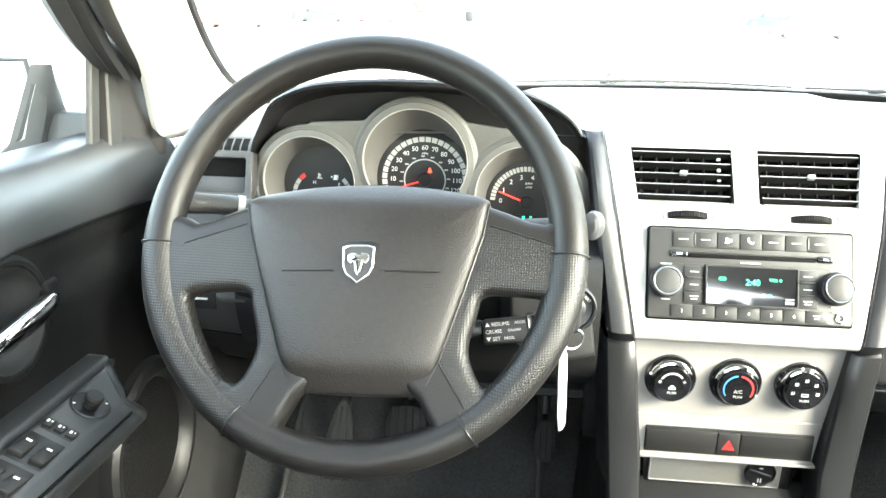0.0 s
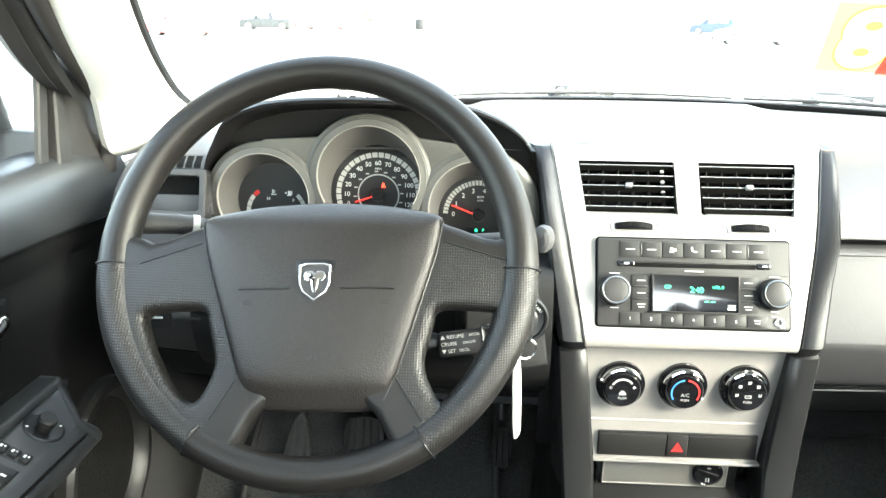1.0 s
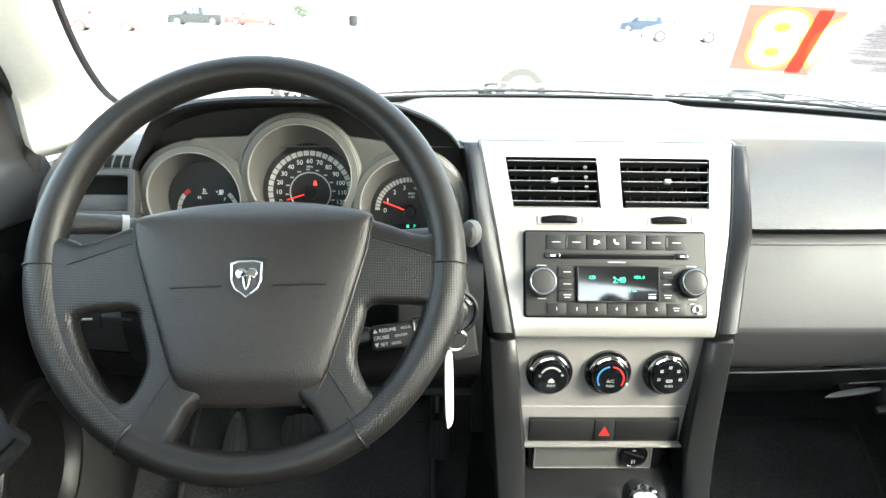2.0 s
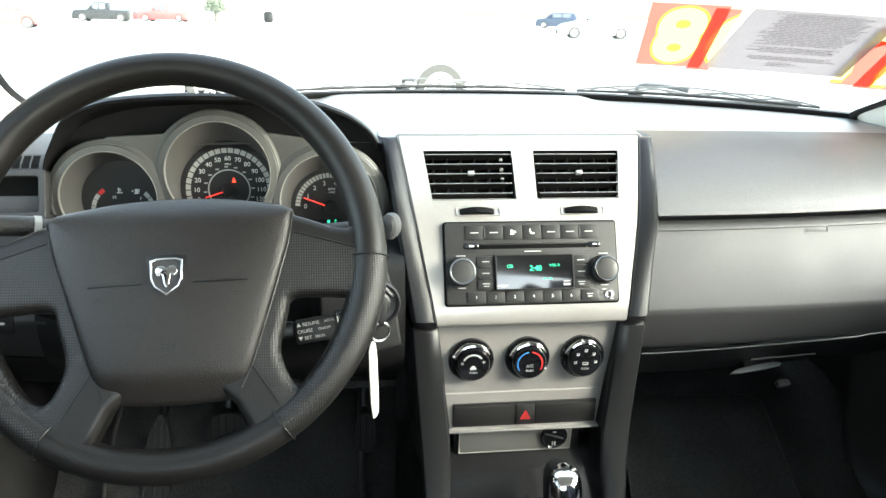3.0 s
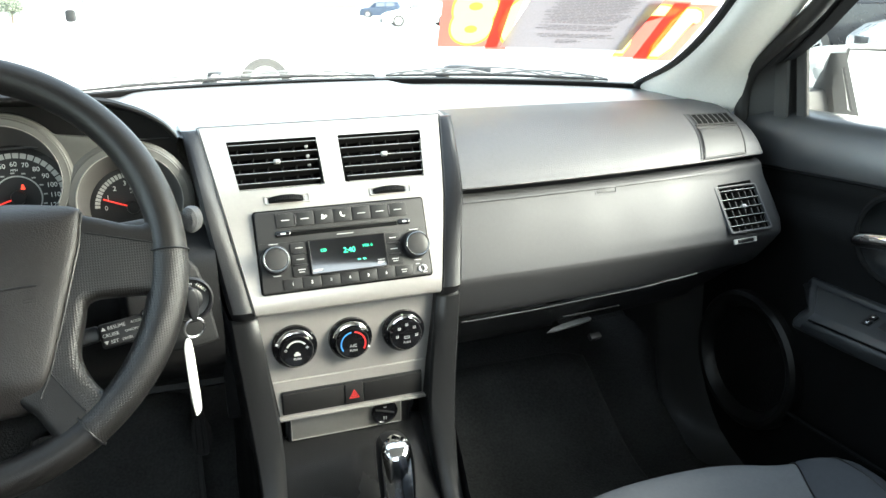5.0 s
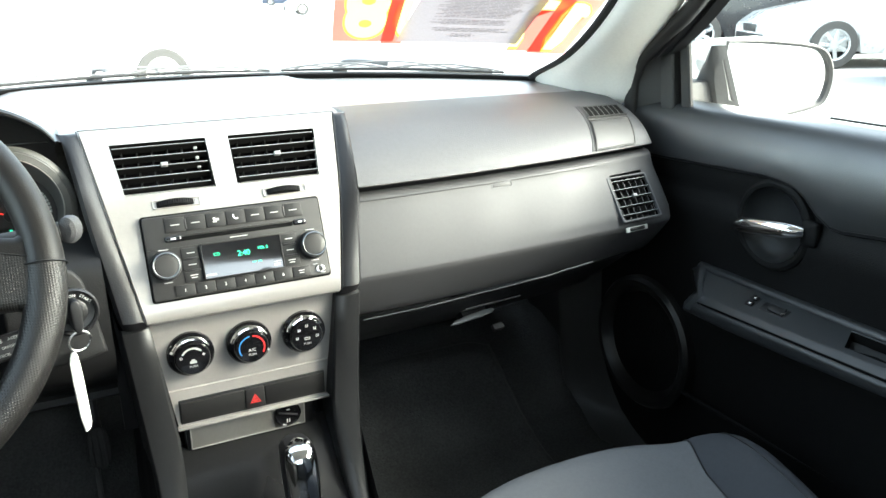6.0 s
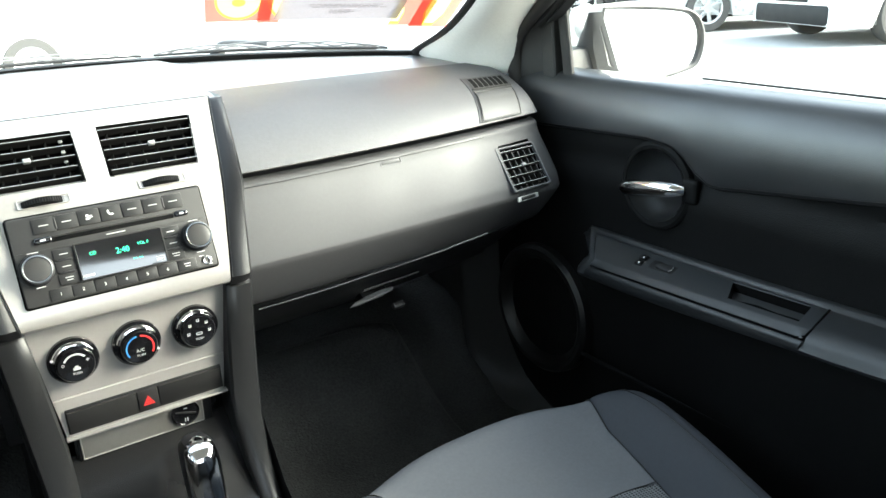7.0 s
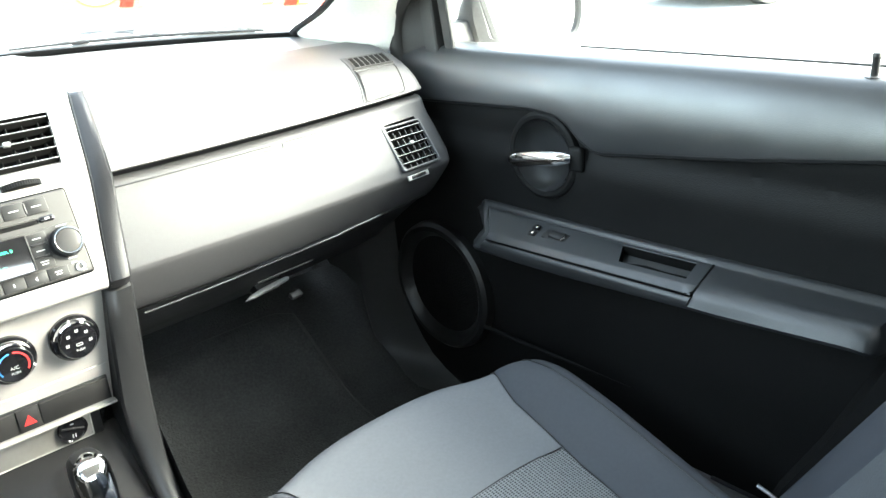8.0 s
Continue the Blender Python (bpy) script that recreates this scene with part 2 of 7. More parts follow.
def revolve(profile, m=Matrix.Identity(4), n=40, bm=None, arc=(0, 360)):
    """A turned body: profile of (radius, height) along m's third axis."""
    b = bmesh.new()
    full = arc == (0, 360)
    k = n if full else n + 1
    rings = []
    for r, h in profile:
        ring = []
        for i in range(k):
            a = radians(arc[0] + (arc[1] - arc[0]) * i / n)
            ring.append(b.verts.new((r * math.cos(a), r * math.sin(a), h)))
        rings.append(ring)
    for a, c in zip(rings, rings[1:]):
        for i in range(n):
            j = (i + 1) % k
            b.faces.new((a[i], a[j], c[j], c[i]))
    bmesh.ops.remove_doubles(b, verts=b.verts, dist=1e-6)
    bmesh.ops.recalc_face_normals(b, faces=b.faces)
    b.transform(m)
    return merge(bm, b) if bm is not None else b


def loft(rows, closed=False, caps=False, bm=None):
    """A skin through rows of points."""
    b = bmesh.new()
    vs = [[b.verts.new(p) for p in row] for row in rows]
    for a, c in zip(vs, vs[1:]):
        n = len(a)
        for i in range(n if closed else n - 1):
            j = (i + 1) % n
            b.faces.new((a[i], a[j], c[j], c[i]))
    if caps:
        b.faces.new(vs[0])
        b.faces.new(vs[-1])
    bmesh.ops.recalc_face_normals(b, faces=b.faces)
    return merge(bm, b) if bm is not None else b


def spline(points, n, loop=False):
    """Evenly parametrised Catmull-Rom curve through points."""
    p = [Vector(q) for q in points]
    out, k = [], len(p)
    spans = k if loop else k - 1
    for i in range(spans):
        a, b, c, d = (p[(i + j) % k] if loop else p[min(max(i + j, 0), k - 1)] for j in (-1, 0, 1, 2))
        for s in range(n):
            t = s / n
            out.append(0.5 * (2 * b + (c - a) * t + (2 * a - 5 * b + 4 * c - d) * t * t + (3 * b - a - 3 * c + d) * t ** 3))
    if not loop:
        out.append(p[-1])
    return out


def tube(path, radius, n=12, loop=False, bm=None, flat=1.0):
    """A round bar along a path; radius a number or one a point."""
    path = [Vector(q) for q in path]
    k = len(path)
    rad = radius if isinstance(radius, (list, tuple)) else [radius] * k
    up = Vector((0.13, 0.21, 0.97))
    rows = []
    for i, q in enumerate(path):
        a, c = (path[(i - 1) % k], path[(i + 1) % k]) if loop else (path[max(i - 1, 0)], path[min(i + 1, k - 1)])
        d = (c - a).normalized()
        s = d.cross(up).normalized()
        w = s.cross(d)
        rows.append([q + rad[i] * (math.cos(t) * s + flat * math.sin(t) * w) for t in (2 * math.pi * j / n for j in range(n))])
    if loop:
        rows.append(rows[0])
    b = loft(rows, closed=True, caps=not loop)
    bmesh.ops.remove_doubles(b, verts=b.verts, dist=1e-6)
    bmesh.ops.recalc_face_normals(b, faces=b.faces)
    return merge(bm, b) if bm is not None else b


def to_bm(curve_ob):
    bpy.context.view_layer.update()
    me = bpy.data.meshes.new_from_object(curve_ob.evaluated_get(bpy.context.evaluated_depsgraph_get()))
    data = curve_ob.data
    bpy.data.objects.remove(curve_ob)
    bpy.data.curves.remove(data)
    b = bmesh.new()
    b.from_mesh(me)
    bpy.data.meshes.remove(me)
    return b


def plate(outline, holes=(), depth=0.004, bevel=0.0, m=Matrix.Identity(4), bm=None, seg=2):
    """A flat plate with holes, its front at height 0 of m, rounded by bevel."""
    cu = bpy.data.curves.new("plate", "CURVE")
    cu.dimensions, cu.fill_mode = "2D", "BOTH"
    cu.extrude, cu.bevel_depth, cu.bevel_resolution = max(depth / 2 - bevel, 0.0), bevel, seg
    cu.offset = -bevel
    for poly in (outline, *holes):
        sp = cu.splines.new("POLY")
        sp.points.add(len(poly) - 1)
        sp.points.foreach_set("co", [c for q in poly for c in (q[0], q[1], 0.0, 1.0)])
        sp.use_cyclic_u = True
    b = to_bm(new("plate", cu))
    bmesh.ops.remove_doubles(b, verts=b.verts, dist=1e-6)
    b.transform(m @ Matrix.Translation((0, 0, -depth / 2)))
    return merge(bm, b) if bm is not None else b


def rounded(w, h, r, n=5, cx=0.0, cy=0.0, top=1.0):
    """Outline of a rectangle with round corners; top scales the width of its upper side."""
    out = []
    for sx, sy, a0 in ((1, 1, 0), (-1, 1, 90), (-1, -1, 180), (1, -1, 270)):
        hw = w / 2 * (top if sy > 0 else 1.0)
        for i in range(n + 1):
            a = radians(a0 + 90 * i / n)
            out.append((cx + sx * (hw - r) + r * math.cos(a), cy + sy * (h / 2 - r) + r * math.sin(a)))
    return out


def circle(r, n=48, cx=0.0, cy=0.0, a0=0, a1=360):
    k = n if a1 - a0 == 360 else n + 1
    return [(cx + r * math.cos(radians(a0 + (a1 - a0) * i / n)), cy + r * math.sin(radians(a0 + (a1 - a0) * i / n))) for i in range(k)]


def band(r0, r1, a0, a1, n=24):
    """Outline of a ring's segment."""
    return circle(r1, n, 0, 0, a0, a1) + circle(r0, n, 0, 0, a0, a1)[::-1]


def soften(poly, times=2):
    for _ in range(times):
        q = []
        for a, b in zip(poly, poly[1:] + poly[:1]):
            q += [(0.75 * a[0] + 0.25 * b[0], 0.75 * a[1] + 0.25 * b[1]), (0.25 * a[0] + 0.75 * b[0], 0.25 * a[1] + 0.75 * b[1])]
        poly = q
    return poly


def words(text, size, m, bm=None, align="CENTER", raised=0.0002, spread=1.0):
    cu = bpy.data.curves.new("words", "FONT")
    cu.body, cu.size, cu.align_x, cu.align_y, cu.extrude = text, size, align, "CENTER", raised
    cu.resolution_u = 3
    cu.space_character = spread
    b = to_bm(new("words", cu))
    b.transform(m)
    return merge(bm, b) if bm is not None else b


def at(m, a, b, c=0.0, turn=0.0):
    return m @ Matrix.Translation((a, b, c)) @ Matrix.Rotation(radians(turn), 4, "Z")


def bars(items, m, bm=None, h=0.0004):
    """Small raised strokes (a, b, width, height) that stand for unreadable print."""
    b = bm if bm is not None else bmesh.new()
    for a, c, w, t in items:
        box((w, t, h), at(m, a, c, h / 2), bm=b)
    return b


def lerp(x, xs, ys):
    return float(np.interp(x, xs, ys))


def smooth(x):
    x = min(max(x, 0.0), 1.0)
    return x * x * (3 - 2 * x)


# ---- the setting: lot, car shell, glass ----
def sheet_grid(fn, us, vs):
    return loft([[fn(u, v) for v in vs] for u in us])


def lin(a, b, n):
    return [a + (b - a) * i / n for i in range(n + 1)]


b = bmesh.new()
bmesh.ops.create_grid(b, x_segments=8, y_segments=8, size=2500)
thing("ground", b, ASPHALT, "pale sunlit asphalt of a car lot", "ground", "structure", smooth=False)


def ws_base(x):
    return 0.60 - 0.58 * x * x


def ws_point(x, s):
    """Windscreen, s from 0 at its foot to 1 at its head."""
    y0, z0 = ws_base(x), 0.992 - 0.03 * x * x
    return Vector((x * (1 - 0.16 * s), y0 * (1 - s) + (-0.22 - 0.12 * x * x) * s, z0 * (1 - s) + (1.385 - 0.10 * x * x) * s + 0.03 * math.sin(math.pi * s)))


WX = lin(-0.68, 0.66, 24)
o = thing("window_1", sheet_grid(ws_point, WX, lin(0.0, 1.0, 8)), GLASS, "clear raked windscreen", "windscreen", "structure")
o.visible_shadow = False

# black band round the screen's foot and sides
rows = []
for x in lin(-0.66, 0.66, 40):
    p = ws_point(x, 0.0)
    q = ws_point(x, 0.021)
    rows.append([p + Vector((0, 0.03, -0.03)), p + Vector((0, -0.004, 0.0)), q + Vector((0, -0.004, -0.002)), q + Vector((0, 0.012, 0.0))])
thing("trim_screen_foot", loft(rows), RUBBER, "black edge band along the foot of the windscreen", "trim", "structure")
# roof, rear wall and floor close the cabin
def roof_point(x, y):
    return Vector((x, y, 1.395 - 0.12 * x * x - 0.03 * ((y + 0.8) / 0.7) ** 2))


b = sheet_grid(roof_point, lin(-0.60, 0.60, 16), lin(-0.22, -1.55, 16))
o = thing("ceiling", b, HEADLINER, "light cloth headliner", "headliner", "structure")
so = o.modifiers.new("thick", "SOLIDIFY")
so.thickness, so.offset = 0.03, 0.0
thing("floor", merge(box((1.58, 2.75, 0.03), Matrix.Translation((0, -0.60, 0.285))), box((1.50, 0.03, 0.70), Matrix.Translation((0, 0.72, 0.62)))), CARPET, "black carpeted car floor and bulkhead", "floor", "structure")
b = box((1.46, 0.05, 0.68), Matrix.Translation((0, -1.92, 0.62)))
box((1.46, 0.45, 0.03), Matrix.Translation((0, -1.75, 0.965)), bm=b)
for sgn in (-1, 1):
    box((0.10, 0.05, 0.62), face((sgn * 0.60, -1.74, 1.18), (0, 0.62, 0.55)), bm=b)
    box((0.05, 0.50, 0.66), Matrix.Translation((sgn * 0.745, -1.68, 0.62)), bm=b)
thing("wall_rear", b, PLASTIC, "dark trim behind the seats", "trim", "structure")

# rear door trims and rear posts
for sgn, nm in ((-1, "wall_left"), (1, "wall_right")):
    b = box((0.06, 0.92, 0.70), Matrix.Translation((sgn * 0.735, -1.24, 0.615)), 0.02)
    box((0.08, 0.50, 0.52), face((sgn * 0.655, -1.62, 1.16), (-sgn * 0.28, 0.25, 1)), 0.02, bm=b)
    if sgn < 0:
        # unseen panel added over the rear left window to block light on the passenger door
        box((0.05, 0.70, 0.46), face((-0.655, -1.20, 1.16), (0.30, 0, 1)), 0.01, bm=b)
    thing(nm, b, PLASTIC, "charcoal rear door trim and rear post", "trim", "structure")

# sloping lower footwell
b = loft([[(x, 0.71, 0.66), (x, 0.60, 0.545)] + [(x, y, 0.303 + 0.16 * smooth((y - 0.14) / 0.34)) for y in (0.50, 0.45, 0.40, 0.35, 0.30, 0.25, 0.20, 0.16, 0.12)] for x in lin(-0.735, 0.735, 6)])
part("toe_board", b, CARPET, bpy.data.objects["floor"])


# ---- roof pillars ----
def pillar_trim(sgn):
    glass_edge = [(0.665, 0.36, 0.970), (0.622, 0.320, 0.990), (0.603, 0.185, 1.036), (0.583, 0.060, 1.108), (0.548, -0.10, 1.235), (0.515, -0.25, 1.345), (0.505, -0.36, 1.385)]
    door_edge = [(0.705, 0.200, 0.945), (0.702, 0.158, 0.962), (0.690, 0.112, 1.036), (0.665, 0.008, 1.110), (0.622, -0.16, 1.235), (0.588, -0.33, 1.335), (0.575, -0.45, 1.375)]
    if sgn < 0:
        # the driver's pillar stands a little further out
        glass_edge = [(x + 0.036, y, z) for x, y, z in glass_edge]
        door_edge = [(x + 0.018, y, z) for x, y, z in door_edge]
    rows = []
    for p, q in zip(spline(glass_edge, 5), spline(door_edge, 5)):
        d = q - p
        n = Vector((-0.75, -0.55, -0.15)).normalized()
        row = [p - n * 0.015]
        for t in (0, 0.12, 0.3, 0.5, 0.7, 0.88, 1.0):
            row.append(p + d * t + n * 0.022 * math.sin(math.pi * t) ** 0.7)
        row.append(q - n * 0.015)
        rows.append([(sgn * r.x, r.y, r.z) for r in row])
    bandrows = []
    w = 0.009 if sgn > 0 else 0.0045
    for p in spline(glass_edge, 5):
        bandrows.append([(sgn * (p.x + 0.004), p.y, p.z - 0.002), (sgn * (p.x - w), p.y + 0.001, p.z + 0.001), (sgn * (p.x - w - 0.002), p.y + 0.005, p.z + 0.003), (sgn * p.x, p.y + 0.010, p.z + 0.005)])
    thing("trim_screen_edge", loft(bandrows), RUBBER, "black edge band of the windscreen beside the pillar", "trim", "structure")
    return thing("pillar_trim", loft(rows), PILLAR, "light beige moulded roof pillar trim beside the windscreen", "pillar trim", members="front pillar trims")


for sgn in (-1, 1):
    pillar_trim(sgn)


# ---- doors ----
def door_x(z):
    return lerp(z, [0.32, 0.45, 0.60, 0.68, 0.745, 0.78, 0.802, 0.815, 0.842, 0.86, 0.875, 0.890, 0.905, 0.920, 0.934, 0.946, 0.955, 0.962, 0.966], [0.735, 0.722, 0.710, 0.710, 0.709, 0.705, 0.7010, 0.7025, 0.7120, 0.7060, 0.7042, 0.7040, 0.7055, 0.7085, 0.7128, 0.7185, 0.7250, 0.7325, 0.750])


def seam_z(y):
    """Height of the step under the padded upper door trim."""
    return lerp(y, [-0.8, -0.626, -0.464, -0.358, -0.275, -0.255, -0.235, -0.219, -0.194, -0.148, -0.044, 0.09, 0.25], [0.905, 0.887, 0.864, 0.851, 0.840, 0.841, 0.855, 0.874, 0.886, 0.890, 0.886, 0.880, 0.870])


def arm_top(y):
    """Rear ridge height, crease x and z, lower edge z of the armrest."""
    return (lerp(y, [-0.65, -0.458, -0.306, -0.05], [0.737, 0.732, 0.728, 0.727]), lerp(y, [-0.65, -0.45, -0.09], [0.653, 0.663, 0.6665]),
            lerp(y, [-0.65, -0.49, -0.44, -0.35, -0.25, -0.09], [0.728, 0.7145, 0.7095, 0.706, 0.702, 0.696]), lerp(y, [-0.64, -0.5, -0.35, -0.25, -0.15], [0.704, 0.690, 0.680, 0.674, 0.670]))


def arm_section(y, tray):
    zr, xc, zc, zl = arm_top(y)
    top = [(0.752, zr), (0.7155, zr), (0.7100, zr - 0.0025), (0.7072, zr - 0.0065)]
    if tray:
        mid = [(0.7065, zr - 0.020), (xc + 0.012, zc - 0.014), (xc - 0.004, zc - 0.020), (xc - 0.0103, zc - 0.0105), (xc - 0.0122, zc - 0.0088), (xc - 0.0150, zc - 0.0105), (xc - 0.0166, zc - 0.0150)]
    else:
        ez = zr - 0.0085 - zc
        mid = [(0.7040, zr - 0.0085), (xc + 0.012, zc + 0.0012 + ez * 0.29), (xc + 0.002, zc + 0.0012), (xc - 0.0040, zc - 0.0022), (xc - 0.0085, zc - 0.0068), (xc - 0.0118, zc - 0.0118), (xc - 0.0138, zc - 0.0170)]
    return top + mid + [(xc - 0.0160, zl + 0.0035), (xc - 0.0125, zl - 0.0020), (0.700, zl - 0.010), (0.752, zl - 0.014)]


def door(sgn):
    side = group("door_1" if sgn < 0 else "door_2", "charcoal car door with padded upper trim and armrest, closed", "car door", "structure", at=(sgn * 0.72, -0.25, 0.32))

    out = 0.02 if sgn < 0 else 0.0

    def P(x, y, z):
        return Vector((sgn * (x + out), y, z))

    ys = lin(0.22, -0.75, 100)
    # padded upper trim, with a rolled lower edge
    rows = []
    for y in ys:
        zs = seam_z(y)
        row = [P(0.775, y, 0.965), P(0.752, y, 0.9665)]
        for z in (0.9645, 0.962, 0.9595, 0.957, 0.9535, 0.950, 0.944, 0.936, 0.925, 0.905, 0.885):
            z2 = zs + 0.006 + (z - 0.874) * (0.966 - zs - 0.006) / (0.966 - 0.874)
            row.append(P(door_x(z2) - 0.003, y, z2))
        row += [P(door_x(zs) - 0.002, y, zs + 0.002), P(door_x(zs) + 0.002, y, zs), P(door_x(zs) + 0.012, y, zs)]
        rows.append(row)
    part("upper_trim", loft(rows), DOORSKIN, side, "soft padded charcoal upper trim")
    # inner panel below the step
    rows = []
    for y in ys:
        zs = seam_z(y) + 0.004
        row = []
        for t in (0, 0.015, 0.03, 0.05, 0.07, 0.09, 0.11, 0.13, 0.15, 0.17, 0.19, 0.21, 0.24, 0.30, 0.4, 0.5, 0.65, 0.8, 0.9, 1.0):
            z = zs + (0.285 - zs) * t
            row.append(P(door_x(z) + 0.008 * (t > 0) + 0.014 * (t == 0), y, z))
        rows.append(row)
    b = loft(rows)
    bmesh.ops.delete(b, geom=[f for f in b.faces if (f.calc_center_median().y + 0.165) ** 2 + (f.calc_center_median().z - 0.821) ** 2 < 0.058 ** 2], context="FACES")
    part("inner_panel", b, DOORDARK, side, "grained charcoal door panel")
    part("seam_gap", tube([P(door_x(seam_z(y)) + 0.004, y, seam_z(y) + 0.0005) for y in ys], 0.0045, 8), BLACK, side)
    b = box((0.03, 0.97, 0.62), Matrix.Translation((sgn * (0.777 + out), -0.265, 0.645)))
    part("door_shell", b, PAINT, side, "silver painted outer skin")
    # round pull recess with chrome lever
    cy, cz, cx = -0.165, 0.821, 0.7085 + out
    m = face((sgn * cx, cy, cz), (0, 0, 1), (0, -sgn, 0))
    cup = part("handle_recess", revolve([(0.0535, 0.0005), (0.051, -0.006), (0.046, -0.016), (0.036, -0.0245), (0.022, -0.029), (0.0, -0.031)], m), ARMSKIN, side, "round dished pull recess")
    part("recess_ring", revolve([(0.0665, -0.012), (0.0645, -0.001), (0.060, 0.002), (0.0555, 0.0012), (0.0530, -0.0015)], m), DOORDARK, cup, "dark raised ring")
    pts = [(-0.056, -0.013, 0.006), (-0.045, -0.009, 0.012), (-0.02, -0.003, 0.017), (0.015, 0.003, 0.018), (0.042, 0.006, 0.014), (0.056, 0.006, 0.004)]
    path = [m @ Vector(q) for q in spline([(a, c, d) for a, c, d in pts], 4)]
    part("door_handle", tube(path, [0.0065 + 0.0035 * math.sin(math.pi * i / (len(path) - 1)) for i in range(len(path))], 14, flat=1.25), CHROME, cup, "polished chrome release lever")
    part("lever_base", box((0.026, 0.036, 0.012), at(m, 0.064, 0.005, -0.001), 0.0055, 3), DOORDARK, cup)
    # armrest: a raised rear ridge, a sunk tray for the switch plate, a padded rear end
    fronts = [-0.038, -0.040, -0.045, -0.050, -0.052, -0.076, -0.090, -0.092, -0.090, -0.087, -0.084, -0.080, -0.076, -0.060, -0.050]
    rows = []
    for t in [0.0, 0.003, 0.005, 0.06, 0.14, 0.3, 0.5, 0.62, 0.640, 0.641, 0.66, 0.72, 0.8, 0.88, 0.94, 0.975, 1.0]:
        row = []
        for i, yf in enumerate(fronts):
            y = yf + (-0.655 - yf) * t
            q = arm_section(y, 0.004 < t < 0.6405)[i]
            row.append(Vector((sgn * q[0], y, q[1])))
        rows.append(row)
    # rounded ends run into the door
    def pinch(row, k, dy, dz=0.0):
        return [Vector((r.x + (sgn * 0.724 - r.x) * k, r.y + dy, r.z + (0.690 - r.z) * dz)) for r in row]

    rows = [pinch(rows[0], 0.98, 0.040, 0.55), pinch(rows[0], 0.45, 0.030, 0.50), pinch(rows[0], 0.12, 0.018, 0.35), pinch(rows[0], 0.02, 0.012, 0.12), pinch(rows[0], 0.0, 0.008, 0.02)] + rows
    rows += [pinch(rows[-1], 0.03, -0.005, 0.04), pinch(rows[-1], 0.10, -0.009, 0.25), pinch(rows[-1], 0.35, -0.012, 0.4), pinch(rows[-1], 0.95, -0.014, 0.5)]
    arm = part("armrest", loft(rows), ARMSKIN, side, "charcoal armrest with padded rear end", angle=42)
    return side, arm, P


DOORS = {sgn: door(sgn) for sgn in (-1, 1)}

# ---- dashboard ----
dash = group("dashboard", "charcoal car dashboard with satin silver centre panel", "dashboard", at=(0, 0.3, 0.6))


def sweep(x):
    """How far the dash's face draws back towards its ends."""
    q = max(0.0, (abs(x) - 0.15) / 0.5)
    return 0.05 * q * q


UPPER = [(0.004, 0.9035), (-0.002, 0.9065), (0.002, 0.913), (0.012, 0.927), (0.030, 0.945), (0.055, 0.961), (0.085, 0.973), (0.115, 0.980), (0.145, 0.984), (0.165, 0.986)]
LOWER = [(0.018, 0.8955), (0.006, 0.8938), (0.0005, 0.8905), (-0.0012, 0.8880), (-0.0042, 0.880), (-0.012, 0.866), (-0.021, 0.845), (-0.030, 0.820), (-0.0355, 0.803), (-0.0365, 0.797), (-0.0335, 0.788), (-0.020, 0.764), (-0.006, 0.742), (0.002, 0.733), (0.008, 0.7305)]
UNDER = [(0.006, 0.729), (0.030, 0.716), (0.065, 0.690), (0.105, 0.660), (0.135, 0.640), (0.155, 0.622), (0.20, 0.612), (0.70, 0.60)]


def dash_y(x, z):
    """Depth of the passenger face at a height."""
    pr = LOWER if z < 0.9 else UPPER
    pr = sorted((q[1], q[0]) for q in pr)
    return lerp(z, [q[0] for q in pr], [q[1] for q in pr]) + sweep(x) * steep(z)


def steep(z):
    """The face's lower bulge draws back less than its upper and lower edges."""
    return lerp(z, [0.725, 0.795, 0.815, 0.868], [1.0, 0.62, 0.62, 1.0])


DASH_END = 0.678


def upright_edge(z):
    return lerp(z, [0.60, 0.784, 0.795, 0.82, 0.86, 0.90, 0.94, 0.975], [0.132, 0.1405, 0.1415, 0.1455, 0.1515, 0.1570, 0.1620, 0.1670])


def run(profile, x0, x1, n=24, drop=0.012, butt=False):
    """Sweep a profile across the car; at the dash's ends it rounds off and turns back."""
    xs = lin(x0, x1, n)
    for sgn in (-1, 1):
        if abs(xs[0 if sgn < 0 else -1] - sgn * DASH_END) < 1e-6:
            more = [sgn * (DASH_END - d) for d in (0.012, 0.008, 0.005, 0.0025, 0.001)]
            xs = [x for x in xs if abs(x) < DASH_END - 0.0125] + more + [sgn * DASH_END, sgn * (DASH_END + 0.0001)] if sgn > 0 else [sgn * (DASH_END + 0.0001), sgn * DASH_END] + more[::-1] + [x for x in xs if abs(x) < DASH_END - 0.0125]
    rows = []
    for x in xs:
        q = max(0.0, (min(abs(x), DASH_END) - 0.15) / 0.5)
        e = min(1.0, max(0.0, (abs(x) - DASH_END + 0.012) / 0.012))
        back = 0.010 * (1 - math.sqrt(1 - e * e)) + (0.25 if abs(x) > DASH_END else 0.0)
        rows.append([(x + (upright_edge(z) - x0) * max(0.0, (0.4 - x) / (0.4 - x0)) if butt else x, y + sweep(x) * steep(z) + back, z - drop * q * q * smooth((z - 0.9) / 0.08)) for y, z in profile])
    return loft(rows)


def crown(p, n=4):
    return [(q.x, q.y) for q in spline([(a, c, 0) for a, c in p], n)]


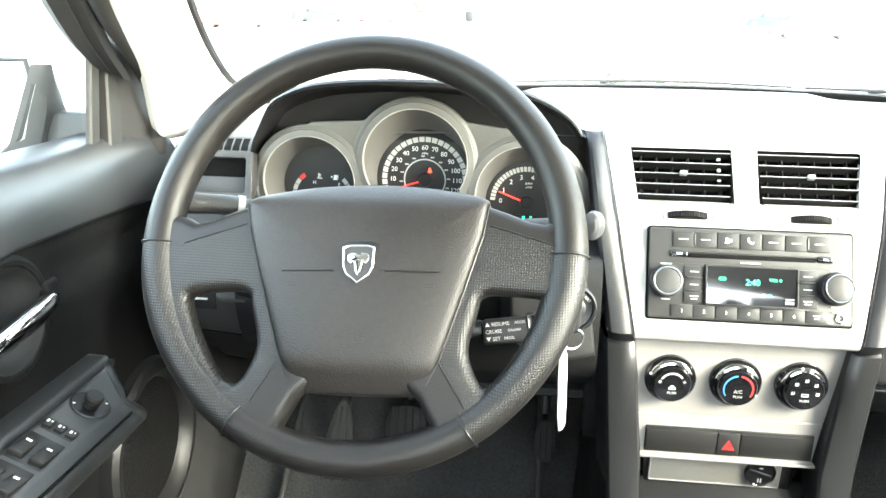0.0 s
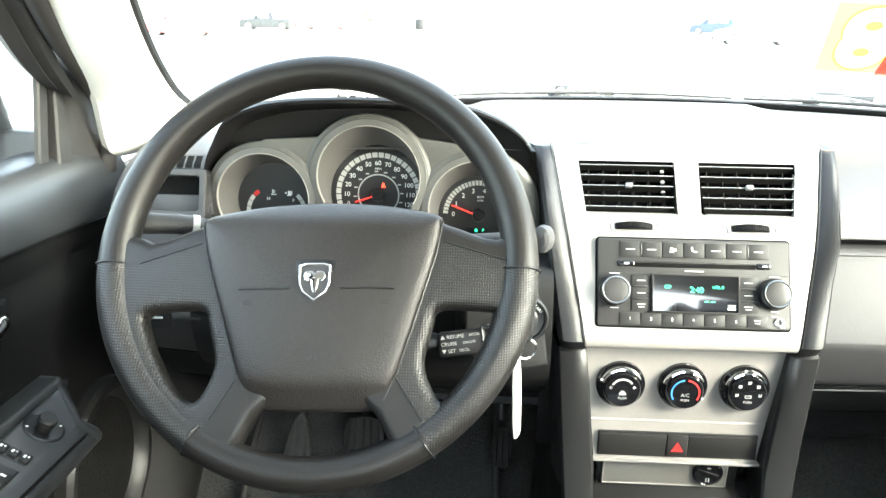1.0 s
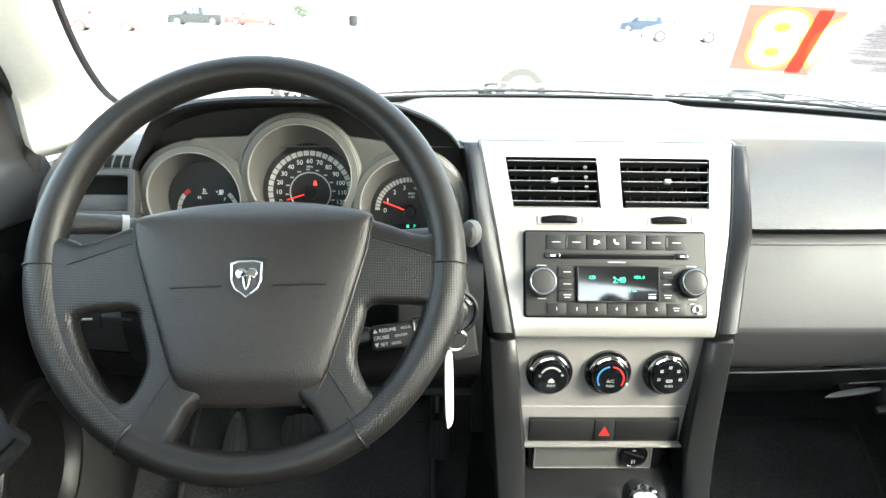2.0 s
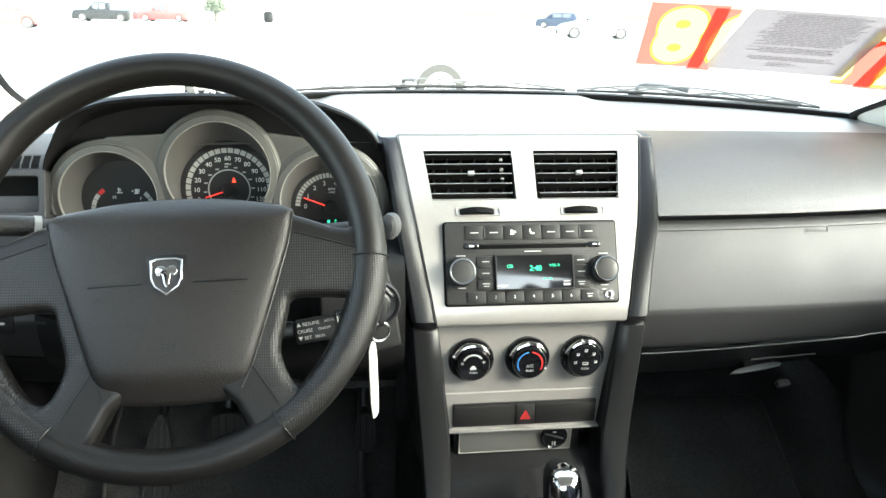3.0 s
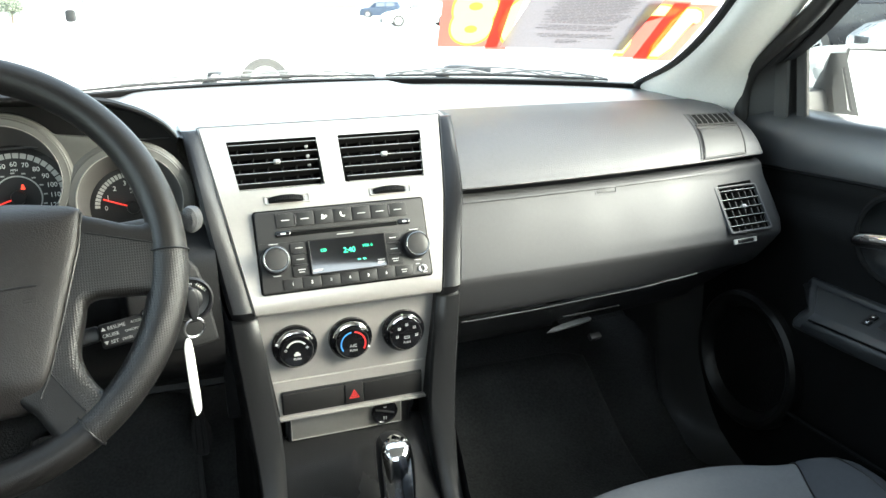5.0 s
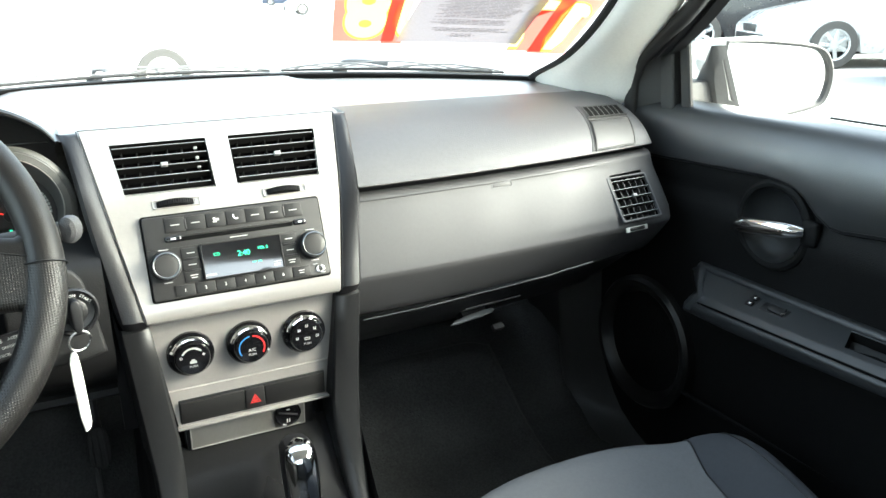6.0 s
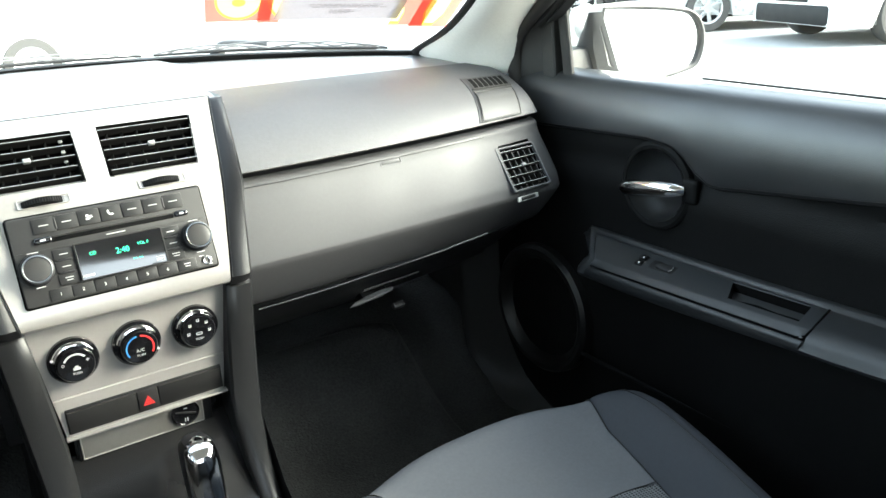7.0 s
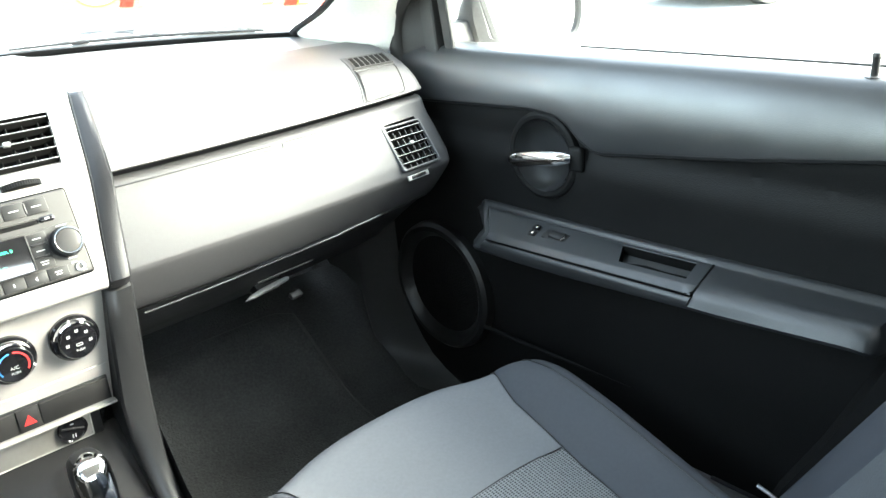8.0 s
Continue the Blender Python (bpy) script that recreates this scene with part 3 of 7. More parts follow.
def top_z(x, y):
    k = 1 - smooth((abs(x) - 0.222) / 0.034)
    q = max(0.0, (abs(x) - 0.15) / 0.5)
    return 0.986 - 0.012 * q * q + (0.0085 * k) * smooth((y - 0.06) / 0.25) + 0.004 * math.sin(min(max(y, 0), 0.6) * 5)


def dash_top(x0, x1, y_front, n):
    rows = []
    for x in lin(x0, x1, n):
        yf, yb = y_front(x), ws_base(x) + 0.01
        row = []
        for t in lin(0, 1, 12):
            y = yf + (yb - yf) * t
            q = max(0.0, (abs(x) - 0.15) / 0.5)
            edge = 0.9835 - 0.012 * q * q if yf > 0.1 else top_z(x, yf) - 0.004
            k = smooth((y - yf) / 0.09) if yf > 0.1 else float(t > 0)
            row.append((x, y, edge + (top_z(x, y) - edge) * k))
        row.append((x, yb + 0.02, 0.95))
        rows.append(row)
    return loft(rows)


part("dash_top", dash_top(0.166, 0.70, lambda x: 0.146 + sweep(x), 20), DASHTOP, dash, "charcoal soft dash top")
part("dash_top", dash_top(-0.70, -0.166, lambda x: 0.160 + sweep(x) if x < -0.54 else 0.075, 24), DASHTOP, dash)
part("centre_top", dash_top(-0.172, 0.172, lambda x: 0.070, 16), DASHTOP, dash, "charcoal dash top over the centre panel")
part("airbag_panel", run(crown(UPPER), 0.148, DASH_END, butt=True), SOFT, dash, "smooth charcoal airbag panel")
part("seam_strip", run([(0.022, 0.9060), (0.016, 0.9000), (0.022, 0.8940)], 0.150, DASH_END, butt=True), BLACK, dash)
part("under_panel", run(UNDER, 0.140, DASH_END, butt=True), UNDERTRIM, dash, "dark lower panel under the glove box")
part("end_panel", run(crown(UPPER), -DASH_END, -0.548), SOFT, dash)
part("end_face", run(crown(LOWER), -DASH_END, -0.548, 8), GLOVE, dash)
KNEE = [(0.05, 0.88), (-0.02, 0.865), (-0.035, 0.83), (-0.036, 0.775), (-0.028, 0.745), (-0.005, 0.72), (0.05, 0.69), (0.10, 0.66), (0.16, 0.63), (0.70, 0.60)]
# driver's lower panels kept near-black: footwell shade put into the colour
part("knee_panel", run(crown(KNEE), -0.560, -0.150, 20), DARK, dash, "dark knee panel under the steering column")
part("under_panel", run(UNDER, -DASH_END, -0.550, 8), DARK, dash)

b = run(crown(LOWER), 0.142, DASH_END, 70, butt=True)
# opening for the outer vent
bmesh.ops.delete(b, geom=[f for f in b.faces if abs(f.calc_center_median().x - 0.604) < 0.034 and abs(f.calc_center_median().z - 0.838) < 0.031], context="FACES")
glove = part("glove_box_lid", b, GLOVE, dash, "satin charcoal glove box front")
low = sorted((z, y) for y, z in LOWER[7:] + UNDER[:4])
path = []
for x in lin(0.170, 0.548, 24):
    z = lerp(x, [0.175, 0.29, 0.41, 0.545], [0.709, 0.7125, 0.7225, 0.736])
    path.append((x, lerp(z, [q[0] for q in low], [q[1] for q in low]) + sweep(x) * steep(z) - 0.0034, z))
# pale grey tube paints the light caught along the lid's lower edge
part("lid_edge_glint", tube(path, 0.0011, 6), GREYEDGE, glove, "thin pale line for light on the lid's lower edge")
part("lid_gap", tube([(x, dash_y(x, 0.8878) - 0.0004, 0.8878) for x in lin(0.158, 0.548, 24)], 0.0008, 6), BLACK, glove, "thin gap over the lid")


# ---- centre stack ----
def hw(z):
    return lerp(z, [0.60, 0.642, 0.779, 0.7791, 0.795, 0.99, 1.01], [0.083, 0.0925, 0.110, 0.1135, 0.1155, 0.152, 0.155])


ZU = [0.7855, 0.787, 0.790, 0.795, 0.812, 0.84, 0.87, 0.90, 0.924, 0.94, 0.960, 0.9765, 0.985, 0.990, 0.993]
YU = [-0.030, -0.039, -0.0425, -0.0435, -0.037, -0.0245, -0.012, 0.002, 0.0175, 0.0295, 0.0440, 0.0565, 0.0630, 0.0670, 0.0720]


def stack_y(z):
    return lerp(z, ZU, YU)


US = [-1, -0.985, -0.9, -0.815, -0.6, -0.4, -0.2, -0.09, 0.09, 0.2, 0.4, 0.6, 0.815, 0.9, 0.985, 1]
b = bmesh.new()
grid = [[b.verts.new((u * hw(z), stack_y(z) + (0.003 if abs(u) == 1 else 0), z)) for u in US] for z in ZU]
for i in range(len(ZU) - 1):
    for j in range(len(US) - 1):
        zc, uc = (ZU[i] + ZU[i + 1]) / 2, (US[j] + US[j + 1]) / 2
        if (0.924 < zc < 0.9765 and 0.09 < abs(uc) < 0.815) or (0.812 < zc < 0.90 and abs(uc) < 0.6):
            continue
        b.faces.new((grid[i][j], grid[i][j + 1], grid[i + 1][j + 1], grid[i + 1][j]))
back = bmesh.ops.extrude_edge_only(b, edges=[e for e in b.edges if e.is_boundary])
for v in back["geom"]:
    if isinstance(v, bmesh.types.BMVert):
        v.co.y += 0.008
bmesh.ops.recalc_face_normals(b, faces=b.faces)
part("centre_bezel", b, SILVER, dash, "satin silver centre panel surround")

# dark seams round the silver panel
for sgn in (-1, 1):
    part("panel_seam", tube([(sgn * (hw(z) + 0.0006), stack_y(z) - 0.0004, z) for z in ZU[2:]], 0.0008, 6), BLACK, dash)
part("panel_seam", tube([(x, stack_y(0.993) + 0.0005, 0.9934) for x in lin(-0.152, 0.152, 12)], 0.0006, 6), PLASTIC, dash)
# dark uprights on both sides of the stack
for sgn in (-1, 1):
    rows = []
    for z, xi, xo, y in [(0.784, 0.112, 0.139, -0.036), (0.795, 0.1158, 0.142, -0.0425), (0.82, 0.1205, 0.146, -0.033), (0.86, 0.128, 0.152, -0.0155), (0.90, 0.1354, 0.158, 0.002), (0.94, 0.143, 0.163, 0.029), (0.975, 0.1495, 0.168, 0.055), (0.987, 0.1518, 0.1695, 0.0655), (0.9905, 0.1525, 0.1715, 0.0720), (0.9895, 0.1550, 0.1735, 0.085), (0.9868, 0.1600, 0.1750, 0.104), (0.9830, 0.1650, 0.1765, 0.122), (0.975, 0.168, 0.179, 0.14)]:
        e = lerp(z, [0.82, 0.87, 0.90, 0.94, 0.975, 0.99], [0.0, 0.004, 0.010, 0.009, 0.004, 0.0])
        rows.append([(sgn * a, y + d, z) for a, d in ((xi - 0.002, 0.004), (xi, 0.0), (xi + 0.002, -0.002), ((xi + xo) / 2, -0.0035 - 0.6 * e), (xo - 0.004, -0.001 - e), (xo, 0.004 - e), (xo + 0.001, 0.03), (xo + 0.001, 0.07))])
    part("upper_side_trim", loft(rows), UPRIGHT, dash, "charcoal upright beside the silver panel")
    rows = []
    for z, xi, xo, y in [(0.783, 0.1105, 0.143, -0.030), (0.779, 0.1105, 0.143, -0.034), (0.74, 0.105, 0.140, -0.036), (0.69, 0.100, 0.136, -0.038), (0.64, 0.095, 0.132, -0.042), (0.60, 0.094, 0.129, -0.050), (0.56, 0.096, 0.127, -0.064), (0.52, 0.099, 0.126, -0.084), (0.48, 0.103, 0.127, -0.115), (0.455, 0.106, 0.128, -0.16), (0.44, 0.108, 0.130, -0.22), (0.435, 0.108, 0.131, -0.40)]:
        k = smooth((0.52 - z) / 0.08)
        dy, dz = 1 - k, -k
        rows.append([(sgn * a, y + d * dy, z + d * dz) for a, d in ((xi, 0.05), (xi, 0.003), (xi + 0.003, 0.0), ((xi + xo) / 2, -0.0025), (xo - 0.003, 0.0), (xo, 0.004), (xo + 0.002, 0.05), (xo + 0.004, 0.12))])
    part("lower_side_trim", loft(rows), LOWTRIM, dash, "charcoal upright running down into the console")

# lower silver panel
LOWZ = [0.636, 0.642, 0.66, 0.69, 0.6915, 0.693, 0.72, 0.75, 0.779, 0.788]
LOWY = [-0.014, -0.021, -0.0205, -0.020, -0.0185, -0.020, -0.0205, -0.021, -0.021, -0.021]


def low_y(z):
    return lerp(z, LOWZ, LOWY)


b = loft([[(u * hw(min(z, 0.7789)), low_y(z), z) for u in lin(-1, 1, 8)] for z in LOWZ])
part("control_panel", b, SILVER, dash, "satin silver lower control panel")
box((0.30, 0.02, 0.20), Matrix.Translation((0, 0.09, 0.70)), bm=(bb := bmesh.new()))
part("backing", bb, BLACK, dash)

# ---- steering wheel ----
WC = Vector((-0.3732, -0.2011, 0.9259))
WM = face(WC, (0.0, 0.472, 0.882), (0.999, -0.044, 0))
wheel = group("steering_wheel", "charcoal four-spoke steering wheel with a shield badge", "steering wheel", at=WC)


def W(u, v, n=0.0):
    return WM @ Vector((u, v, n))


rows = []
N = 120
for i in range(N + 1):
    a = 2 * math.pi * i / N
    # thicker grips at the sides
    g = math.exp(-((math.sin(a) + 0.25) / 0.35) ** 2)
    r0 = 0.0150 + 0.0016 * g
    row = []
    for j in range(18):
        t = 2 * math.pi * j / 18
        row.append(W((0.1765 + r0 * math.cos(t)) * math.cos(a), (0.1765 + r0 * math.cos(t)) * math.sin(a), (r0 * 1.1) * math.sin(t)))
    rows.append(row)


def arc_rows(a0, a1):
    i0, i1 = round(a0 / 360 * N), round(a1 / 360 * N)
    return [rows[i % N] for i in range(i0, i1 + 1)]


part("rim", loft(arc_rows(0, 183), closed=True, caps=True), RIMSKIN, wheel, "grained upper rim")
part("grip", loft(arc_rows(183, 240), closed=True, caps=True), GRIP, wheel, "knurled side grip")
part("grip", loft(arc_rows(306, 360), closed=True, caps=True), GRIP, wheel, "knurled side grip")
part("rim", loft(arc_rows(240, 306), closed=True, caps=True), RIMSKIN, wheel, "grained lower rim")

# the middle of the wheel is turned a little to the left
WS = WM @ Matrix.Rotation(radians(2.8), 4, "Z") @ Matrix.Translation((0.0075, 0, 0))


def F(u, v, n=0.0):
    return WS @ Vector((u, v, n))


def cut(bm, p, q, keep):
    """The piece of a plate on one side of the line from p to q."""
    d = Vector((q[0] - p[0], q[1] - p[1], 0)).normalized()
    bmesh.ops.bisect_plane(bm, geom=list(bm.verts) + list(bm.edges) + list(bm.faces), plane_co=(p[0], p[1], 0), plane_no=Vector((-d.y, d.x, 0)) * -keep, clear_outer=True)
    return bm


for sgn in (-1, 1):
    edge = [(sgn * 0.1765 * math.cos(radians(k)) - 0.0075, 0.1765 * math.sin(radians(k))) for k in lin(9, -64, 16)]
    poly = [(sgn * u, v) for u, v in ((0.040, 0.030), (0.098, 0.0345), (0.118, 0.0275), (0.138, 0.0195), (0.150, 0.0175), (0.158, 0.0215))]
    poly += edge + [(sgn * u, v) for u, v in ((0.067, -0.1600), (0.0585, -0.1440), (0.050, -0.1285), (0.030, -0.1100))]
    hole = soften([(sgn * u, v) for u, v in ((0.098, -0.0405), (0.125, -0.0415), (0.1535, -0.0440), (0.1515, -0.0560), (0.1415, -0.080), (0.1235, -0.1105), (0.1105, -0.1205), (0.1000, -0.1180), (0.0885, -0.0940), (0.0885, -0.0790), (0.0955, -0.0560))], 2)
    whole = plate(poly, [hole], depth=0.026, bevel=0.009, m=Matrix.Translation((0, 0, 0.0115)), seg=4)
    up_a, up_b, lo_a, lo_b = (sgn * 0.104, 0.0155), (sgn * 0.1845, -0.0096), (sgn * 0.0655, -0.0966), (sgn * 0.1035, -0.157)
    pieces = [("spoke_shoulder", RIMSKIN, "rounded grained shoulder of the spoke", cut(whole.copy(), up_a, up_b, sgn)),
              ("side_spoke", GRIP, "broad textured spoke", cut(cut(whole.copy(), up_a, up_b, -sgn), lo_a, lo_b, sgn)),
              ("lower_spoke", RIMSKIN, "plain lower spoke", cut(cut(whole.copy(), up_a, up_b, -sgn), lo_a, lo_b, -sgn))]
    whole.free()
    for nm, mt, lab, piece in pieces:
        piece.transform(WS)
        part(nm, piece, mt, wheel, lab)
    part("spoke_seam", tube([F(up_a[0], up_a[1], 0.0114), F((up_a[0] + up_b[0]) / 2, (up_a[1] + up_b[1]) / 2, 0.0116), F(sgn * 0.158, -0.0013, 0.0116)], 0.0008, 6), BLACK, wheel)
    part("spoke_seam", tube([F(lo_a[0], lo_a[1], 0.0114), F(lo_a[0] * 0.4 + lo_b[0] * 0.6, lo_a[1] * 0.4 + lo_b[1] * 0.6, 0.0116)], 0.0008, 6), BLACK, wheel)

# airbag pad: its top leans away, its foot turns under
half = [(0.0, 0.0535), (0.050, 0.0508), (0.090, 0.0430), (0.1010, 0.0385), (0.1035, 0.0330), (0.0985, 0.005), (0.083, -0.045), (0.0665, -0.0955), (0.0565, -0.1160), (0.0500, -0.1225), (0.042, -0.1250), (0.0, -0.1262)]
PADO = half + [(-u, v) for u, v in half[-2:0:-1]]
outline = [(q.x, q.y) for q in spline([(a, c, 0) for a, c in PADO], 4, loop=True)]
cvm = (0.0, -0.035)
rows = []
for k, h in ((1.0, -0.012), (1.0, 0.008), (0.992, 0.0118), (0.975, 0.0142), (0.95, 0.0158), (0.90, 0.0172), (0.82, 0.0186), (0.75, 0.0196), (0.66, 0.0205), (0.5, 0.0215), (0.25, 0.0225), (0.02, 0.023)):
    row = []
    for u, v in outline:
        vv = cvm[1] + (v - cvm[1]) * k
        row.append(F(u * k, vv, h - 0.012 * smooth((vv - 0.030) / 0.024) - 0.010 * smooth((-0.098 - vv) / 0.026)))
    rows.append(row)
pad = part("airbag_cover", loft(rows, closed=True), PADSKIN, wheel, "grained trapezoid airbag cover")
for sgn in (-1, 1):
    part("pad_gap", tube([F(sgn * u * 1.004, v, 0.0112) for u, v in half[4:9]], 0.0008, 6), BLACK, wheel)

# ---- passenger seat ----
seat = group("passenger_seat", "grey cloth front passenger seat with dark bolsters", "car seat", at=(0.37, -0.45, 0.30))


SX, SH = 0.380, 0.262


def HW(y):
    """Half width of the cushion, narrowing towards its back."""
    return SH * (1 - 0.11 * smooth((-0.27 - y) / 0.31))


def cush_z(x, y):
    """Top of the cushion: tilted back, dished between its bolsters."""
    u = (x - SX) / HW(y)
    base = 0.536 + 0.19 * (y + 0.18)
    bol = (0.040 + 0.009 * math.sin(math.pi * min(1.0, max(0.0, (-0.15 - y) / 0.45)))) * (0.34 + 0.66 * smooth((-0.14 - y) / 0.15)) * smooth((abs(u) - 0.52) / 0.30) * (1 - 0.5 * smooth((abs(u) - 0.90) / 0.10))
    edge = -0.050 * max(0.0, (abs(u) - 0.84) / 0.16) ** 2.5
    yf = -0.115 - 0.085 * abs(u) ** 3.0
    f = max(0.0, (y - (yf - 0.075)) / 0.075)
    return base + bol + edge - 0.075 * f ** 2.2 + 0.010 * math.cos(u * 2.2) - 0.004


def seam_u(t):
    return lerp(t, [0, 0.15, 0.35, 0.6, 1.0], [0.78, 0.71, 0.60, 0.555, 0.55])


def cush_part(f0, f1, t0, t1, nu=12, nt=24, lift=0.0):
    """Piece of the cushion's skin between two lines u = f(t)."""
    rows = []
    for i in range(nu + 1):
        row = []
        for t in lin(t0, t1, nt):
            u = f0(t) + (f1(t) - f0(t)) * i / nu
            yf = -0.115 - 0.085 * abs(u) ** 3.0
            y = yf + (-0.66 - yf) * t ** 1.4
            x = SX + HW(y) * u
            e = min(i, nu - i) / nu
            row.append((x, y, cush_z(x, y) - 0.004 * (1 - smooth(e / 0.12)) + lift))
        rows.append(row)
    return loft(rows)


TM = 0.54
part("cushion", cush_part(lambda t: -seam_u(t), seam_u, 0.0, TM, 20, 20), CLOTH, seat, "grey cloth seat cushion")
part("cushion_insert", cush_part(lambda t: -seam_u(t), seam_u, TM, 1.0, 20, 12), MESHCLOTH, seat, "open-weave grey cloth insert")
for sgn in (-1, 1):
    part("bolster", cush_part(lambda t: sgn * seam_u(t), lambda t: sgn * 1.0, 0.0, 1.0, 12, 30), BOLSTER, seat, "dark blue-grey side bolster")
rows = []
for u in lin(-1, 1, 24):
    yf = -0.115 - 0.085 * abs(u) ** 3.0
    x = SX + HW(yf) * u
    z = cush_z(x, yf)
    rows.append([(x, yf, z), (x, yf - 0.005, z - 0.04), (x, yf - 0.04, 0.36)])
part("seat_front", loft(rows), CLOTH, seat)
for sgn in (-1, 1):
    part("seat_side", loft([[(SX + sgn * (HW(y) + a), y, cush_z(SX + sgn * HW(y), y) - c if c < 0.1 else 0.34) for a, c in ((0.0, 0.0), (0.004, 0.05), (-0.01, 0.2))] for y in lin(-0.20, -0.66, 12)]), BOLSTER, seat)
part("seat_base", box((0.44, 0.44, 0.12), Matrix.Translation((0.372, -0.42, 0.36)), 0.01), BLACK, seat)
for sgn in (-1, 1):
    for f, r, lift in ((lambda t: sgn * seam_u(t), 0.0010, -0.0024), (lambda t: sgn * lerp(t, [0, 0.1, 0.3, 1.0], [0.88, 0.84, 0.82, 0.81]), 0.0011, 0.0004)):
        path = []
        for t in lin(0.01, 1.0, 40):
            u = f(t)
            yf = -0.115 - 0.085 * abs(u) ** 3.0
            y = yf + (-0.66 - yf) * t ** 1.4
            x = SX + HW(y) * u
            path.append((x, y, cush_z(x, y) + lift))
        part("seam", tube(path, r, 6), BLACK, seat, "dark stitched seam")
path = [(SX + HW(yc) * u, yc) for u, yc in ((u, -0.115 - 0.085 * abs(u) ** 3.0 + (-0.545 + 0.085 * abs(u) ** 3.0) * TM ** 1.4) for u in lin(-0.555, 0.555, 20))]
part("seam", tube([(x, y, cush_z(x, y) - 0.0001) for x, y in path], 0.0009, 6), BLACK, seat)
# backrest
bm_ = face((0.376, -0.860, 0.80), (0, -0.48, 0.877))
rows = []
for v in lin(-0.36, 0.34, 18):
    half = lerp(v, [-0.31, -0.2, 0.1, 0.25, 0.34], [0.235, 0.25, 0.24, 0.22, 0.18])
    row = []
    for u in lin(-1, 1, 24):
        h = 0.055 + 0.035 * smooth((abs(u) - 0.5) / 0.3) - 0.10 * max(0, (abs(u) - 0.84) / 0.16) ** 2
        row.append(bm_ @ Vector((u * half, v, -h * (1 - 0.5 * max(0, (v - 0.295) / 0.06)))))
    row += [bm_ @ Vector((half * 0.97, v, 0.06)), bm_ @ Vector((-half * 0.97, v, 0.06))]
    rows.append(row)
part("backrest", loft(rows, closed=True, caps=True), BACKCLOTH, seat, "dark cloth backrest")
# side shield and recliner lever at the cushion's outer edge
shield_ = part("side_shield", box((0.030, 0.22, 0.08), Matrix.Translation((0.645, -0.565, 0.416)), 0.008), PLASTIC, seat, "dark plastic side shield")
part("shield_slot", box((0.006, 0.07, 0.004), Matrix.Translation((0.652, -0.528, 0.4565)), 0.001), BLACK, shield_)
part("recliner_lever", tube([(0.656, -0.552, 0.474), (0.658, -0.568, 0.468), (0.660, -0.60, 0.452)], 0.0024, 8), STEEL, seat, "small steel lever")

# ---- wheel details ----
shield = [(-0.0215, 0.020), (-0.012, 0.0225), (0.0, 0.0225), (0.012, 0.0225), (0.0215, 0.020), (0.0205, -0.004), (0.016, -0.014), (0.0, -0.0255), (-0.016, -0.014), (-0.0205, -0.004)]
BM = at(WS, -0.0010, -0.0200, 0.0228) @ Matrix.Diagonal((0.64, 0.68, 1, 1))
badge = part("badge_frame", plate([(a * 1.0, c) for a, c in shield][::-1], [[(a * 0.86, c * 0.86) for a, c in shield]], depth=0.004, bevel=0.0012, m=at(BM, 0, 0, 0.0022)), CHROME, wheel, "bright chrome shield frame")
part("badge_field", plate([(a * 0.92, c * 0.92) for a, c in shield][::-1], depth=0.002, m=at(BM, 0, 0, 0.0006)), PLASTIC, badge)
part("badge_recess", plate([(a * 1.22, c * 1.2 + 0.001) for a, c in shield][::-1], depth=0.002, bevel=0.0008, m=at(BM, 0, 0, -0.0004)), BLACK, badge)
b = plate(soften([(-0.013, 0.012), (-0.004, 0.013), (0.0, 0.009), (0.004, 0.013), (0.013, 0.012), (0.015, 0.004), (0.009, -0.002), (0.006, 0.004), (0.004, -0.010), (0.0, -0.017), (-0.004, -0.010), (-0.006, 0.004), (-0.009, -0.002), (-0.015, 0.004)][::-1], 2), depth=0.003, bevel=0.0011, m=at(BM, 0, 0, 0.0022))
part("badge_emblem", b, CHROME, badge, "plain raised chrome emblem")
for sgn in (-1, 1):
    part("groove", tube([F(-0.0005 + sgn * a, -0.0258, h) for a, h in ((0.0215, 0.0221), (0.030, 0.0218), (0.045, 0.0210), (0.056, 0.0203), (0.0655, 0.0195))], 0.0012, 8), BLACK, pad, "thin moulded groove")
    part("mark", bars([(sgn * 0.0570, -0.0365, 0.010, 0.0012), (sgn * 0.0575, -0.0388, 0.007, 0.0012)], at(WS, 0, 0, 0.0203)), RIMSKIN, pad)
b = bmesh.new()
for i in range(3):
    for j in range(3):
        box((0.0036, 0.0016, 0.0006), at(WS, (j - 1) * 0.0042, -0.0804 - (i - 1) * 0.0027, 0.0214), bm=b)
part("mark", b, BLACK, pad, "small moulded airbag mark")
# seams round the rim and down the spokes
for a, r0 in ((0.0, 0.0170), (183.0, 0.0170), (240.0, 0.0166), (306.0, 0.0166)):
    ca, sa = math.cos(radians(a)), math.sin(radians(a))
    ring = [W((0.1765 + r0 * math.cos(t)) * ca, (0.1765 + r0 * math.cos(t)) * sa, r0 * 1.1 * math.sin(t)) for t in (2 * math.pi * j / 24 for j in range(24))]
    part("rim_seam", tube(ring, 0.0008, 6, loop=True), BLACK, wheel)
part("hub", revolve([(0.0, -0.012), (0.062, -0.012), (0.058, -0.05), (0.045, -0.09), (0.0, -0.09)], at(WM, 0.004, -0.03)), DARK, wheel)

